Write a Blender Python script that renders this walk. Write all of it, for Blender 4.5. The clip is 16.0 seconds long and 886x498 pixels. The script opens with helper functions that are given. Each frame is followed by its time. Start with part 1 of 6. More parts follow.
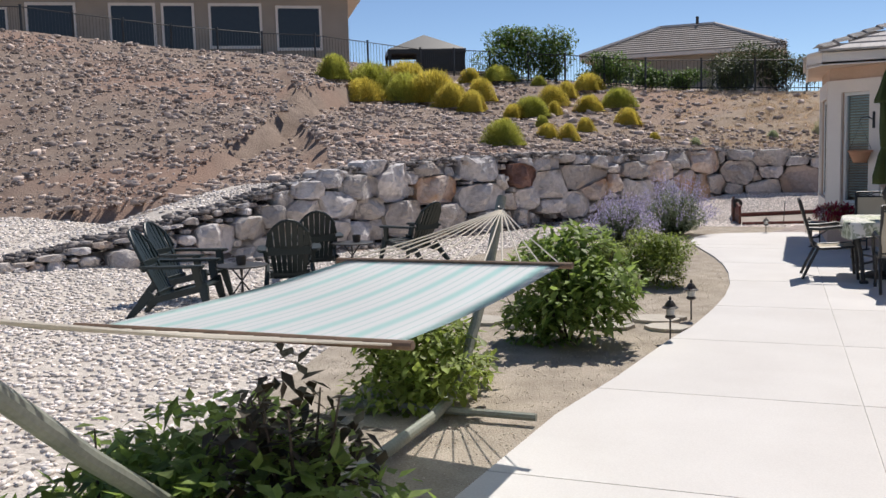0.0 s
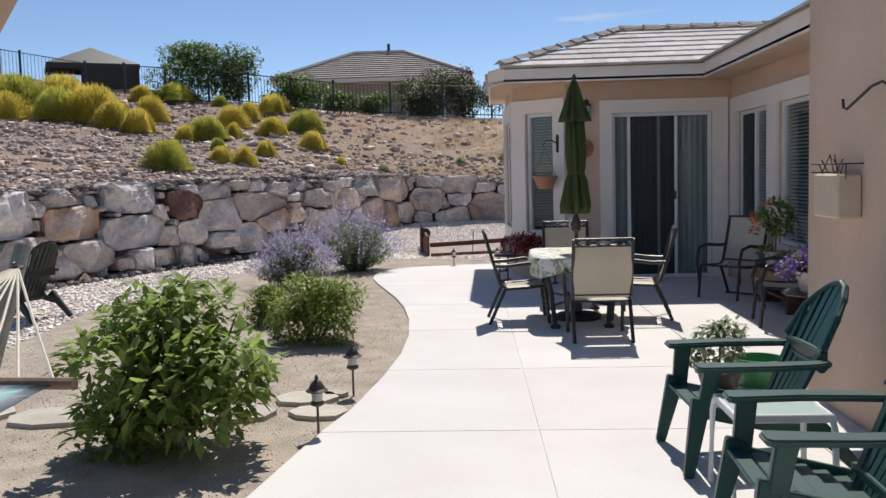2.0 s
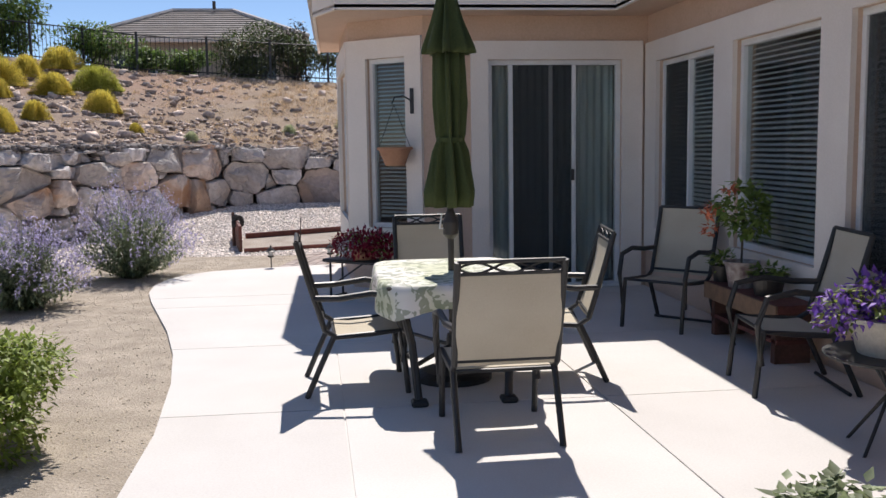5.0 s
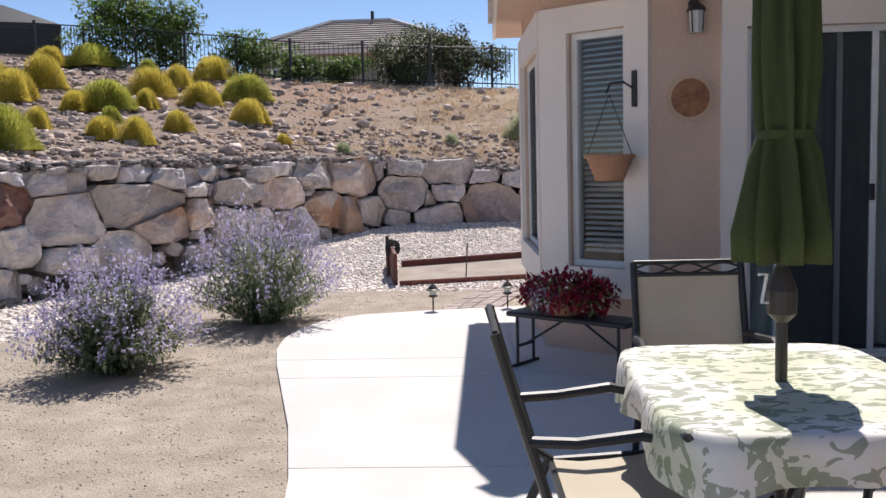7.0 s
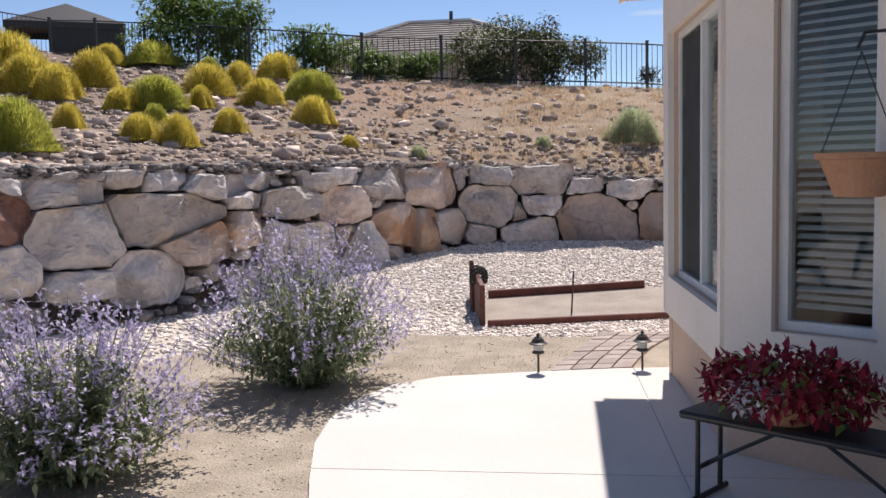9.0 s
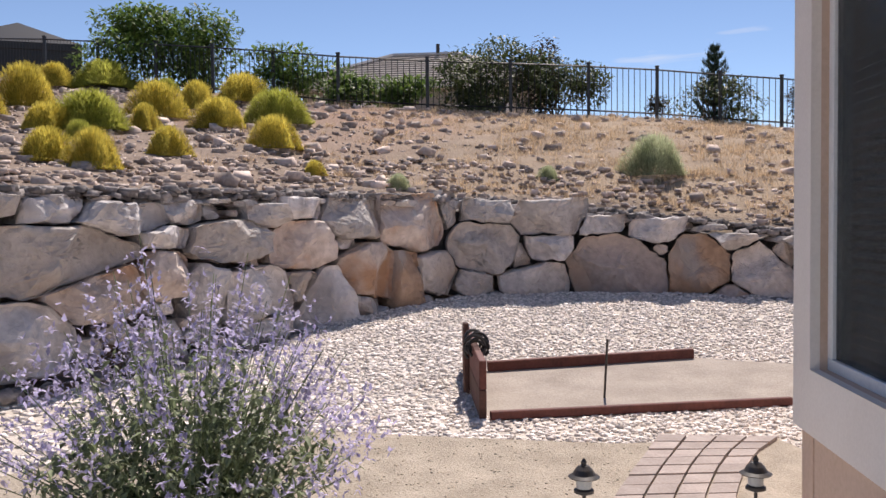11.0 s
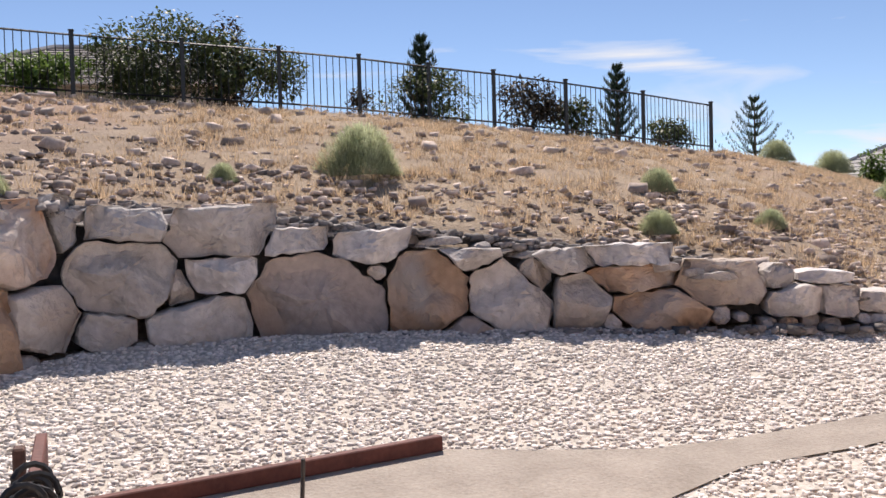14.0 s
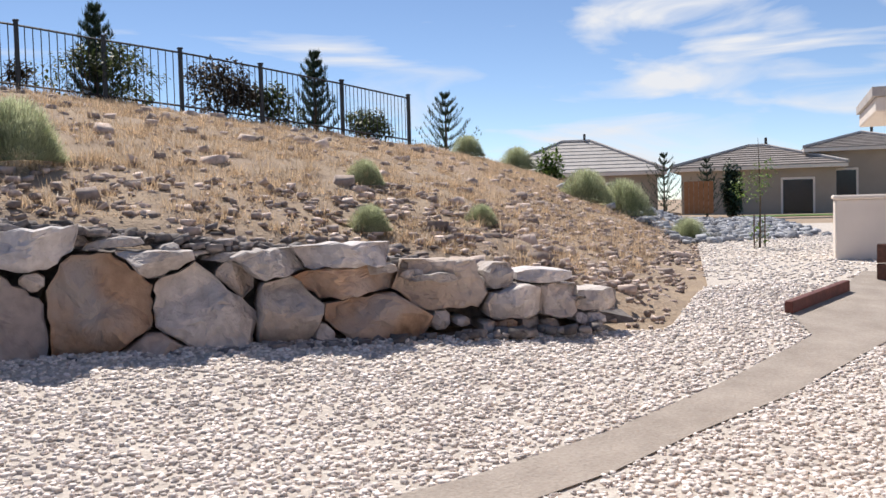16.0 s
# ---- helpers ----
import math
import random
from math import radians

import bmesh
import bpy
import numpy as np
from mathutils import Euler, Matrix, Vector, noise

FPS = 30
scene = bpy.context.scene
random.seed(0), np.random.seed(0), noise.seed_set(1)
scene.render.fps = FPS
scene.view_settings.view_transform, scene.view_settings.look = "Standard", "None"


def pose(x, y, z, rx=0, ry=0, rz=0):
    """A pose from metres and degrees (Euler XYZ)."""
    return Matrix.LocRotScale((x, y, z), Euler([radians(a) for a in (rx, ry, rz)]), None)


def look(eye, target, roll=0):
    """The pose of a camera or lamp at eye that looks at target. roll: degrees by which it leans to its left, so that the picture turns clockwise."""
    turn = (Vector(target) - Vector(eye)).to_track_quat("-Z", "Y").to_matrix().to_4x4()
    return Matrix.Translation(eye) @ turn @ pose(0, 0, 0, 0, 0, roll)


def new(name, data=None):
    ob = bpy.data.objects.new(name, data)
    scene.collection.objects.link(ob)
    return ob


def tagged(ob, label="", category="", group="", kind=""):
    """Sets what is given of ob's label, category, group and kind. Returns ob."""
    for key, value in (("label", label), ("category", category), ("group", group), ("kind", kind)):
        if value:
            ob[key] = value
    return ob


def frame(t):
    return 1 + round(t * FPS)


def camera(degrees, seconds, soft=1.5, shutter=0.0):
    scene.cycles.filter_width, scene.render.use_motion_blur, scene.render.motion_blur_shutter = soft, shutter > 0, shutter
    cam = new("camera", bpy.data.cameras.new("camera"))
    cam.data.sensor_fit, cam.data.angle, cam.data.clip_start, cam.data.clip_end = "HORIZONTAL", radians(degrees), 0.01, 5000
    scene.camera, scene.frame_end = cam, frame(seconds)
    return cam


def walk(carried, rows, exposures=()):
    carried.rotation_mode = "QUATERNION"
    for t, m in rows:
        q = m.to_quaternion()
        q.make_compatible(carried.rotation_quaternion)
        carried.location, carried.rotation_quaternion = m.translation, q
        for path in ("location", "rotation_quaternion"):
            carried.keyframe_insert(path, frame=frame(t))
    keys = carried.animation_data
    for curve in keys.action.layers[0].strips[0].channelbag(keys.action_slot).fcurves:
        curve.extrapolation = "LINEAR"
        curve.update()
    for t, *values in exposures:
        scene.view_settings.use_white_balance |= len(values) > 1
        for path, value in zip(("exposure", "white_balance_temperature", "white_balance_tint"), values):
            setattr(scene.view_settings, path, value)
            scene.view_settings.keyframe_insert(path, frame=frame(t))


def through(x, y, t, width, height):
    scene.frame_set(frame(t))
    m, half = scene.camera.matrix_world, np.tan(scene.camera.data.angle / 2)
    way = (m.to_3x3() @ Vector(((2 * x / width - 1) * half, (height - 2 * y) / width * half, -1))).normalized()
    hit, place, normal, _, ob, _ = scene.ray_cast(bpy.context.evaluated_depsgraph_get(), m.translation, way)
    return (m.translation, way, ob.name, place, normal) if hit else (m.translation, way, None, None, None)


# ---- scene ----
cam = camera(52.0, 16.0)

EXPOSURES = [(0.0, 0.0, 6500, 11), (1.5, 0.06, 6500, 11), (3.0, 0.13, 6500, 12), (5.5, 0.22, 6500, 13), (7.0, 0.27, 6500, 14), (8.2, 0.26, 6700, 14), (10.5, 0.25, 6750, 16), (12.5, 0.40, 6850, 16), (14.5, 0.32, 6800, 14), (16.0, 0.27, 6600, 12)]
PATH = [
    (0, (-1.837, -15.843, 1.647), (-2.569, -13.994, 1.44), -1.6),
    (0.5, (-1.801, -15.192, 1.644), (-2.348, -13.277, 1.463), -1.8),
    (1, (-1.764, -14.593, 1.624), (-2.156, -12.638, 1.463), -1.7),
    (1.5, (-1.769, -14.068, 1.624), (-2.008, -12.089, 1.465), -1.6),
    (2, (-1.761, -13.438, 1.603), (-1.871, -11.448, 1.438), -1.5),
    (2.5, (-1.79, -12.885, 1.598), (-1.783, -10.892, 1.423), -1.4),
    (3, (-1.809, -12.151, 1.573), (-1.703, -10.162, 1.394), -1.0),
    (3.2, (-1.837, -11.847, 1.535), (-1.69, -9.86, 1.359), -0.8),
    (5.3, (-1.592, -9.084, 1.536), (-1.359, -7.111, 1.305), -0.9),
    (5.5, (-1.623, -8.833, 1.522), (-1.444, -6.854, 1.292), -0.9),
    (6, (-1.695, -8.108, 1.495), (-1.645, -6.12, 1.282), -0.8),
    (6.5, (-1.788, -7.412, 1.495), (-1.821, -5.422, 1.294), -1.1),
    (7, (-1.861, -6.731, 1.511), (-1.964, -4.743, 1.319), -1.5),
    (7.5, (-1.961, -6.078, 1.479), (-2.123, -4.092, 1.304), -0.9),
    (8, (-2.034, -5.376, 1.501), (-2.254, -3.396, 1.33), -1.7),
    (8.2, (-2.062, -5.113, 1.505), (-2.304, -3.135, 1.333), -2.0),
    (10.3, (-2.549, -2.574, 1.412), (-2.831, -0.598, 1.289), -0.4),
    (10.5, (-2.567, -2.249, 1.398), (-2.839, -0.27, 1.292), -0.5),
    (11, (-2.601, -1.598, 1.381), (-2.831, 0.387, 1.303), -0.6),
    (11.5, (-2.634, -1.013, 1.371), (-2.804, 0.979, 1.301), -0.6),
    (12, (-2.646, -0.454, 1.376), (-2.758, 1.543, 1.321), -0.9),
    (12.5, (-2.619, 0.091, 1.377), (-2.642, 2.09, 1.33), -1.2),
    (13, (-2.558, 0.7, 1.372), (-2.458, 2.697, 1.327), -1.5),
    (13.5, (-2.465, 1.204, 1.37), (-2.211, 3.187, 1.317), -1.5),
    (14, (-2.342, 1.662, 1.359), (-1.926, 3.617, 1.298), -1.6),
    (14.5, (-2.233, 2.055, 1.358), (-1.658, 3.97, 1.291), -1.4),
    (15, (-2.123, 2.35, 1.353), (-1.412, 4.218, 1.277), -1.3),
    (15.5, (-2.06, 2.56, 1.377), (-1.197, 4.362, 1.29), -1.4),
    (16, (-2.071, 2.69, 1.392), (-1.036, 4.398, 1.296), -1.5),
]
walk(cam, [(t, look(eye, target, roll)) for t, eye, target, roll in PATH], EXPOSURES)

# ---- light ----
world = bpy.data.worlds.new("sky")
scene.world = world
world.use_nodes = True
wn = world.node_tree.nodes
sky = wn.new("ShaderNodeTexSky")
sky.sky_type, sky.sun_disc = "NISHITA", False
sky.sun_elevation, sky.sun_rotation = radians(55.6), radians(7)
sky.altitude, sky.air_density, sky.dust_density, sky.ozone_density = 1800, 0.8, 0.03, 2.5
bg = wn["Background"]
bg.inputs["Strength"].default_value = 0.108
# thin white clouds across the upper sky
tcoord = wn.new("ShaderNodeTexCoord")
cmap = wn.new("ShaderNodeMapping")
cmap.inputs["Scale"].default_value = (1.3, 2.4, 8.0)
cmap.inputs["Rotation"].default_value = (0, 0.25, 0.5)
cno = wn.new("ShaderNodeTexNoise")
cno.inputs["Scale"].default_value, cno.inputs["Detail"].default_value = 2.4, 9
cno.inputs["Distortion"].default_value = 0.9
cramp = wn.new("ShaderNodeValToRGB")
cramp.color_ramp.elements[0].position, cramp.color_ramp.elements[1].position = 0.54, 0.72
cmix = wn.new("ShaderNodeMixRGB")
cmix.inputs[2].default_value = (6.2, 6.5, 6.9, 1)
wl = world.node_tree.links
wl.new(tcoord.outputs["Generated"], cmap.inputs["Vector"])
wl.new(cmap.outputs["Vector"], cno.inputs["Vector"])
# the clouds thicken towards the east
csep, ceast, cadd = wn.new("ShaderNodeSeparateXYZ"), wn.new("ShaderNodeMapRange"), wn.new("ShaderNodeMath")
ceast.inputs[1].default_value, ceast.inputs[2].default_value = -0.15, 0.55
ceast.inputs[3].default_value, ceast.inputs[4].default_value = -0.16, 0.025
wl.new(tcoord.outputs["Generated"], csep.inputs[0])
wl.new(csep.outputs["X"], ceast.inputs[0])
wl.new(cno.outputs["Fac"], cadd.inputs[0])
wl.new(ceast.outputs[0], cadd.inputs[1])
wl.new(cadd.outputs[0], cramp.inputs["Fac"])
wl.new(cramp.outputs["Color"], cmix.inputs[0])
wl.new(sky.outputs["Color"], cmix.inputs[1])
wl.new(cmix.outputs["Color"], bg.inputs["Color"])

SUN_TO = Vector((0.08, 0.68, 1.0))
sun = new("sun", bpy.data.lights.new("sun", "SUN"))
sun.data.energy, sun.data.angle, sun.data.color = 4.6, radians(0.53), (1.0, 0.95, 0.88)
sun.matrix_world = look(SUN_TO * 30, (0, 0, 0))


# ---- materials ----
def material(name, low, high, scale=8.0, rough=0.8, bump=0.3, fine=60.0, metal=0.0, piece=0.0, stain=None, stain_scale=1.2, depth=0.01, coat=0.0, island=0.0, spec=0.5):
    """Two tones mixed by noise at two scales, relief from the fine one, and a tone that changes from piece to piece."""
    m = bpy.data.materials.new(name)
    m.use_nodes = True
    n, l = m.node_tree.nodes, m.node_tree.links
    b = n["Principled BSDF"]
    co = n.new("ShaderNodeTexCoord")
    where = co.outputs["Object"]
    if piece:
        shift = n.new("ShaderNodeVectorMath")
        shift.operation = "MULTIPLY_ADD"
        shift.inputs[1].default_value = (37.0, 23.0, 31.0)
        l.new(n.new("ShaderNodeObjectInfo").outputs["Random"], shift.inputs[0])
        l.new(where, shift.inputs[2])
        where = shift.outputs[0]
    big, small = n.new("ShaderNodeTexNoise"), n.new("ShaderNodeTexNoise")
    big.inputs["Scale"].default_value, big.inputs["Detail"].default_value = scale, 5
    small.inputs["Scale"].default_value, small.inputs["Detail"].default_value = fine, 4
    l.new(where, big.inputs["Vector"])
    l.new(where, small.inputs["Vector"])
    add = n.new("ShaderNodeMath")
    add.operation = "MULTIPLY_ADD"
    add.inputs[1].default_value, add.inputs[2].default_value = 0.5, 0.0
    l.new(small.outputs["Fac"], add.inputs[0])
    half = n.new("ShaderNodeMath")
    half.operation = "MULTIPLY_ADD"
    half.inputs[1].default_value = 0.6
    l.new(big.outputs["Fac"], half.inputs[0])
    l.new(add.outputs[0], half.inputs[2])
    ramp = n.new("ShaderNodeValToRGB")
    ramp.color_ramp.elements[0].position, ramp.color_ramp.elements[0].color = 0.36, (*low, 1)
    ramp.color_ramp.elements[1].position, ramp.color_ramp.elements[1].color = 0.74, (*high, 1)
    l.new(half.outputs[0], ramp.inputs["Fac"])
    colour = ramp.outputs["Color"]
    if stain:
        sn = n.new("ShaderNodeTexNoise")
        sn.inputs["Scale"].default_value, sn.inputs["Detail"].default_value = stain_scale, 3
        l.new(where, sn.inputs["Vector"])
        sr = n.new("ShaderNodeMapRange")
        sr.inputs[1].default_value, sr.inputs[2].default_value = 0.52, 0.68
        l.new(sn.outputs["Fac"], sr.inputs[0])
        sm = n.new("ShaderNodeMixRGB")
        sm.inputs[2].default_value = (*stain, 1)
        l.new(sr.outputs[0], sm.inputs[0])
        l.new(colour, sm.inputs[1])
        colour = sm.outputs["Color"]
    if piece or island:
        src = n.new("ShaderNodeObjectInfo").outputs["Random"] if piece else n.new("ShaderNodeNewGeometry").outputs["Random Per Island"]
        amount = piece or island
        mr = n.new("ShaderNodeMapRange")
        mr.inputs[3].default_value, mr.inputs[4].default_value = 1 - amount, 1 + amount
        l.new(src, mr.inputs[0])
        hs = n.new("ShaderNodeHueSaturation")
        l.new(mr.outputs[0], hs.inputs["Value"])
        l.new(colour, hs.inputs["Color"])
        colour = hs.outputs["Color"]
    l.new(colour, b.inputs["Base Color"])
    b.inputs["Roughness"].default_value, b.inputs["Metallic"].default_value = rough, metal
    b.inputs["Coat Weight"].default_value = coat
    b.inputs["Specular IOR Level"].default_value = spec
    if bump:
        bp = n.new("ShaderNodeBump")
        bp.inputs["Strength"].default_value, bp.inputs["Distance"].default_value = bump, depth
        l.new(half.outputs[0], bp.inputs["Height"])
        l.new(bp.outputs["Normal"], b.inputs["Normal"])
    return m


def plain(name, colour, rough=0.5, metal=0.0):
    return material(name, [c * 0.88 for c in colour], [min(1, c * 1.08) for c in colour], 5, rough, 0.08, 90, metal, depth=0.003)


def leafy(name, low, high, through=0.3):
    m = material(name, low, high, 3.0, 0.55, 0.1, 25, island=0.45)
    m.node_tree.nodes["Principled BSDF"].inputs["Transmission Weight"].default_value = 0.0
    m.node_tree.nodes["Principled BSDF"].inputs["Subsurface Weight"].default_value = 0.0
    n, l = m.node_tree.nodes, m.node_tree.links
    t, mix = n.new("ShaderNodeBsdfTranslucent"), n.new("ShaderNodeMixShader")
    mix.inputs[0].default_value = through
    src = n["Principled BSDF"].inputs["Base Color"].links[0].from_socket
    l.new(src, t.inputs["Color"])
    l.new(n["Principled BSDF"].outputs[0], mix.inputs[1])
    l.new(t.outputs[0], mix.inputs[2])
    l.new(mix.outputs[0], n["Material Output"].inputs["Surface"])
    return m


STUCCO = material("stucco", (0.55, 0.395, 0.29), (0.67, 0.495, 0.38), 1.5, 0.95, 0.6, 45, depth=0.006)
TRIM = material("trim_paint", (0.77, 0.69, 0.61), (0.87, 0.79, 0.71), 2.0, 0.85, 0.4, 70, depth=0.004)
VINYL = plain("white_vinyl", (0.78, 0.77, 0.75), 0.4)
CONCRETE = material("concrete", (0.60, 0.57, 0.54), (0.70, 0.675, 0.645), 1.3, 0.85, 0.25, 90, piece=0.03, depth=0.003)
SAND = material("decomposed_granite", (0.28, 0.235, 0.18), (0.52, 0.445, 0.36), 3.5, 0.95, 1.0, 70, depth=0.03)
GRAVELBED = material("gravel_bed", (0.44, 0.385, 0.33), (0.70, 0.635, 0.565), 14, 0.95, 1.0, 38, depth=0.03)
PEBBLE = material("white_pebble", (0.68, 0.605, 0.55), (0.90, 0.825, 0.77), 4, 0.9, 0.3, 50, island=0.35)
HILL = material("hill_soil", (0.17, 0.12, 0.092), (0.33, 0.25, 0.195), 2.4, 0.97, 1.0, 22, stain=(0.30, 0.19, 0.14), stain_scale=0.16, depth=0.06)
RUBBLE = material("rubble", (0.31, 0.24, 0.205), (0.64, 0.525, 0.455), 2, 0.95, 0.4, 20, island=0.5)
BOULDER_GREY = material("grey_boulder", (0.40, 0.355, 0.325), (0.69, 0.625, 0.58), 2.2, 0.92, 1.0, 13, piece=0.16, stain=(0.52, 0.42, 0.345), stain_scale=0.9, depth=0.10)
BOULDER_PALE = material("pale_boulder", (0.44, 0.40, 0.385), (0.86, 0.80, 0.77), 2.6, 0.92, 1.0, 10, piece=0.12, stain=(0.40, 0.365, 0.35), stain_scale=1.3, depth=0.10)
BOULDER_TAN = material("tan_boulder", (0.46, 0.36, 0.30), (0.80, 0.68, 0.60), 2.2, 0.92, 1.0, 12, piece=0.1, stain=(0.52, 0.31, 0.19), stain_scale=1.7, depth=0.08)
BOULDER_OCHRE = material("ochre_boulder", (0.38, 0.25, 0.17), (0.62, 0.43, 0.30), 2.4, 0.92, 0.9, 13, piece=0.12, stain=(0.44, 0.38, 0.34), stain_scale=1.4, depth=0.07)
BOULDER_BROWN = material("brown_boulder", (0.34, 0.29, 0.265), (0.56, 0.475, 0.43), 1.4, 0.92, 0.8, 14, piece=0.1, stain=(0.50, 0.36, 0.265), stain_scale=0.9, depth=0.05)
BOULDER_RED = material("red_boulder", (0.16, 0.07, 0.05), (0.34, 0.20, 0.16), 2.5, 0.9, 1.0, 14, depth=0.05)
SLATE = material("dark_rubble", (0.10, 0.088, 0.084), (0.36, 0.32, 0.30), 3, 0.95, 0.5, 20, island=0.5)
TILE = material("roof_tile", (0.42, 0.385, 0.36), (0.62, 0.58, 0.55), 2, 0.9, 0.5, 40, piece=0.12)
TILE_FAR = material("far_roof_tile", (0.19, 0.165, 0.15), (0.31, 0.275, 0.25), 1.5, 0.9, 0.5, 8)
TIMBER = material("weathered_timber", (0.06, 0.03, 0.022), (0.16, 0.075, 0.055), 6, 0.8, 0.6, 40)
REDWOOD = material("red_stained_board", (0.09, 0.026, 0.02), (0.18, 0.058, 0.044), 8, 0.7, 0.4, 40)
BLACK = plain("black_metal", (0.025, 0.024, 0.024), 0.45)
DARKMETAL = plain("bronze_metal", (0.05, 0.042, 0.036), 0.45)
SLING = material("tan_sling", (0.46, 0.40, 0.30), (0.58, 0.52, 0.41), 3, 0.85, 0.3, 220, depth=0.002)
GREENCANVAS = material("green_canvas", (0.032, 0.046, 0.012), (0.07, 0.09, 0.026), 3, 0.9, 0.3, 120, depth=0.003)
GREENPLASTIC = material("green_plastic", (0.007, 0.044, 0.038), (0.013, 0.068, 0.058), 3, 0.42, 0.1, 60, depth=0.002)
DARKPLASTIC = material("dark_green_plastic", (0.006, 0.014, 0.013), (0.012, 0.024, 0.022), 3, 0.45, 0.1, 60, depth=0.002)
WHITEPLASTIC = plain("white_plastic", (0.75, 0.75, 0.73), 0.4)
ROPE = plain("cotton_rope", (0.66, 0.60, 0.50), 0.9)
WOODBAR = material("oak_bar", (0.14, 0.085, 0.05), (0.26, 0.165, 0.10), 10, 0.6, 0.2, 50)
STANDMETAL = material("stand_tube", (0.20, 0.21, 0.17), (0.32, 0.33, 0.27), 6, 0.45, 0.15, 60)
TERRACOTTA = material("terracotta", (0.42, 0.20, 0.11), (0.56, 0.31, 0.18), 5, 0.85, 0.2, 60)
STONEPAVE = material("flagstone", (0.40, 0.36, 0.30), (0.58, 0.53, 0.45), 4, 0.9, 0.5, 50, piece=0.15)
PAVER = material("paver", (0.30, 0.245, 0.22), (0.46, 0.39, 0.355), 6, 0.9, 0.5, 60, piece=0.12)
LEAF = leafy("shrub_leaf", (0.15, 0.22, 0.045), (0.33, 0.43, 0.11), 0.5)
LEAF_LIGHT = leafy("pale_leaf", (0.19, 0.25, 0.045), (0.36, 0.43, 0.10), 0.45)
LEAF_DARK = leafy("tree_leaf", (0.065, 0.12, 0.026), (0.19, 0.28, 0.07), 0.45)
LEAF_PLUM = leafy("plum_leaf", (0.03, 0.03, 0.018), (0.09, 0.06, 0.035), 0.25)
LEAF_SAGE = leafy("sage_leaf", (0.16, 0.20, 0.10), (0.33, 0.38, 0.22), 0.4)
BLOOM_MAUVE = leafy("lavender_bloom", (0.42, 0.37, 0.56), (0.62, 0.56, 0.74), 0.45)
RABBIT = leafy("yellow_brush", (0.47, 0.39, 0.065), (0.74, 0.62, 0.14), 0.6)
RABBIT_GREEN = leafy("green_brush", (0.33, 0.35, 0.06), (0.55, 0.54, 0.125), 0.6)
SAGEBRUSH = leafy("grey_brush", (0.36, 0.40, 0.24), (0.58, 0.60, 0.39), 0.6)
LEAF_OLIVE = leafy("olive_leaf", (0.04, 0.06, 0.02), (0.11, 0.14, 0.05), 0.35)
STRAW = leafy("dry_grass", (0.42, 0.30, 0.19), (0.70, 0.54, 0.37), 0.45)
PINE = leafy("pine_needle", (0.02, 0.045, 0.025), (0.05, 0.085, 0.045), 0.1)
PETAL_RED = leafy("red_petal", (0.20, 0.008, 0.02), (0.36, 0.02, 0.05))
PETAL_WHITE = leafy("white_petal", (0.6, 0.55, 0.55), (0.75, 0.72, 0.72))
PETAL_PURPLE = leafy("purple_petal", (0.13, 0.05, 0.34), (0.26, 0.12, 0.52))
PETAL_CORAL = leafy("coral_petal", (0.70, 0.17, 0.07), (0.85, 0.30, 0.16))
BARK = material("bark", (0.06, 0.045, 0.03), (0.16, 0.12, 0.085), 10, 0.95, 0.8, 40)
FARSTUCCO = material("far_stucco", (0.36, 0.30, 0.24), (0.44, 0.37, 0.30), 1.0, 0.95, 0.2, 20)
BLIND = plain("blind_slat", (0.82, 0.80, 0.76), 0.6)
CURTAIN = material("sheer_curtain", (0.38, 0.41, 0.39), (0.49, 0.52, 0.495), 2, 0.9, 0.1, 40)
SCREEN = plain("insect_screen", (0.05, 0.054, 0.054), 0.8)
INSIDE = plain("room_paint", (0.25, 0.24, 0.22), 0.9)
DARKGLASS = plain("far_window", (0.02, 0.022, 0.025), 0.15)
LAWN = material("lawn", (0.06, 0.13, 0.02), (0.12, 0.22, 0.04), 3, 0.9, 0.4, 40)
ASPHALT = material("asphalt", (0.05, 0.05, 0.05), (0.09, 0.088, 0.085), 3, 0.9, 0.4, 60)
CLAY = material("pit_clay", (0.29, 0.245, 0.205), (0.45, 0.39, 0.335), 3.0, 0.95, 1.0, 45, depth=0.02)

# the screens' weave lets part of the light through
_w, _wl = SCREEN.node_tree.nodes, SCREEN.node_tree.links
_wt, _wm = _w.new("ShaderNodeBsdfTransparent"), _w.new("ShaderNodeMixShader")
_wm.inputs[0].default_value = 0.5
_wl.new(_w["Principled BSDF"].outputs[0], _wm.inputs[1])
_wl.new(_wt.outputs[0], _wm.inputs[2])
_wl.new(_wm.outputs[0], _w["Material Output"].inputs["Surface"])
TILE_PALE = material("pale_roof_tile", (0.36, 0.335, 0.31), (0.52, 0.49, 0.46), 1.5, 0.9, 0.5, 8)

# thatch of old grass lies over the soil of the eastern slope
_h, _hl = HILL.node_tree.nodes, HILL.node_tree.links
_co, _sx, _mr, _no, _mm, _mc = _h.new("ShaderNodeTexCoord"), _h.new("ShaderNodeSeparateXYZ"), _h.new("ShaderNodeMapRange"), _h.new("ShaderNodeTexNoise"), _h.new("ShaderNodeMath"), _h.new("ShaderNodeMixRGB")
_mr.inputs[1].default_value, _mr.inputs[2].default_value = -8.0, -1.0
_no.inputs["Scale"].default_value, _no.inputs["Detail"].default_value = 1.6, 6
_mm.operation = "MULTIPLY"
_mc.inputs[2].default_value = (0.47, 0.36, 0.24, 1)
_hl.new(_co.outputs["Object"], _sx.inputs[0])
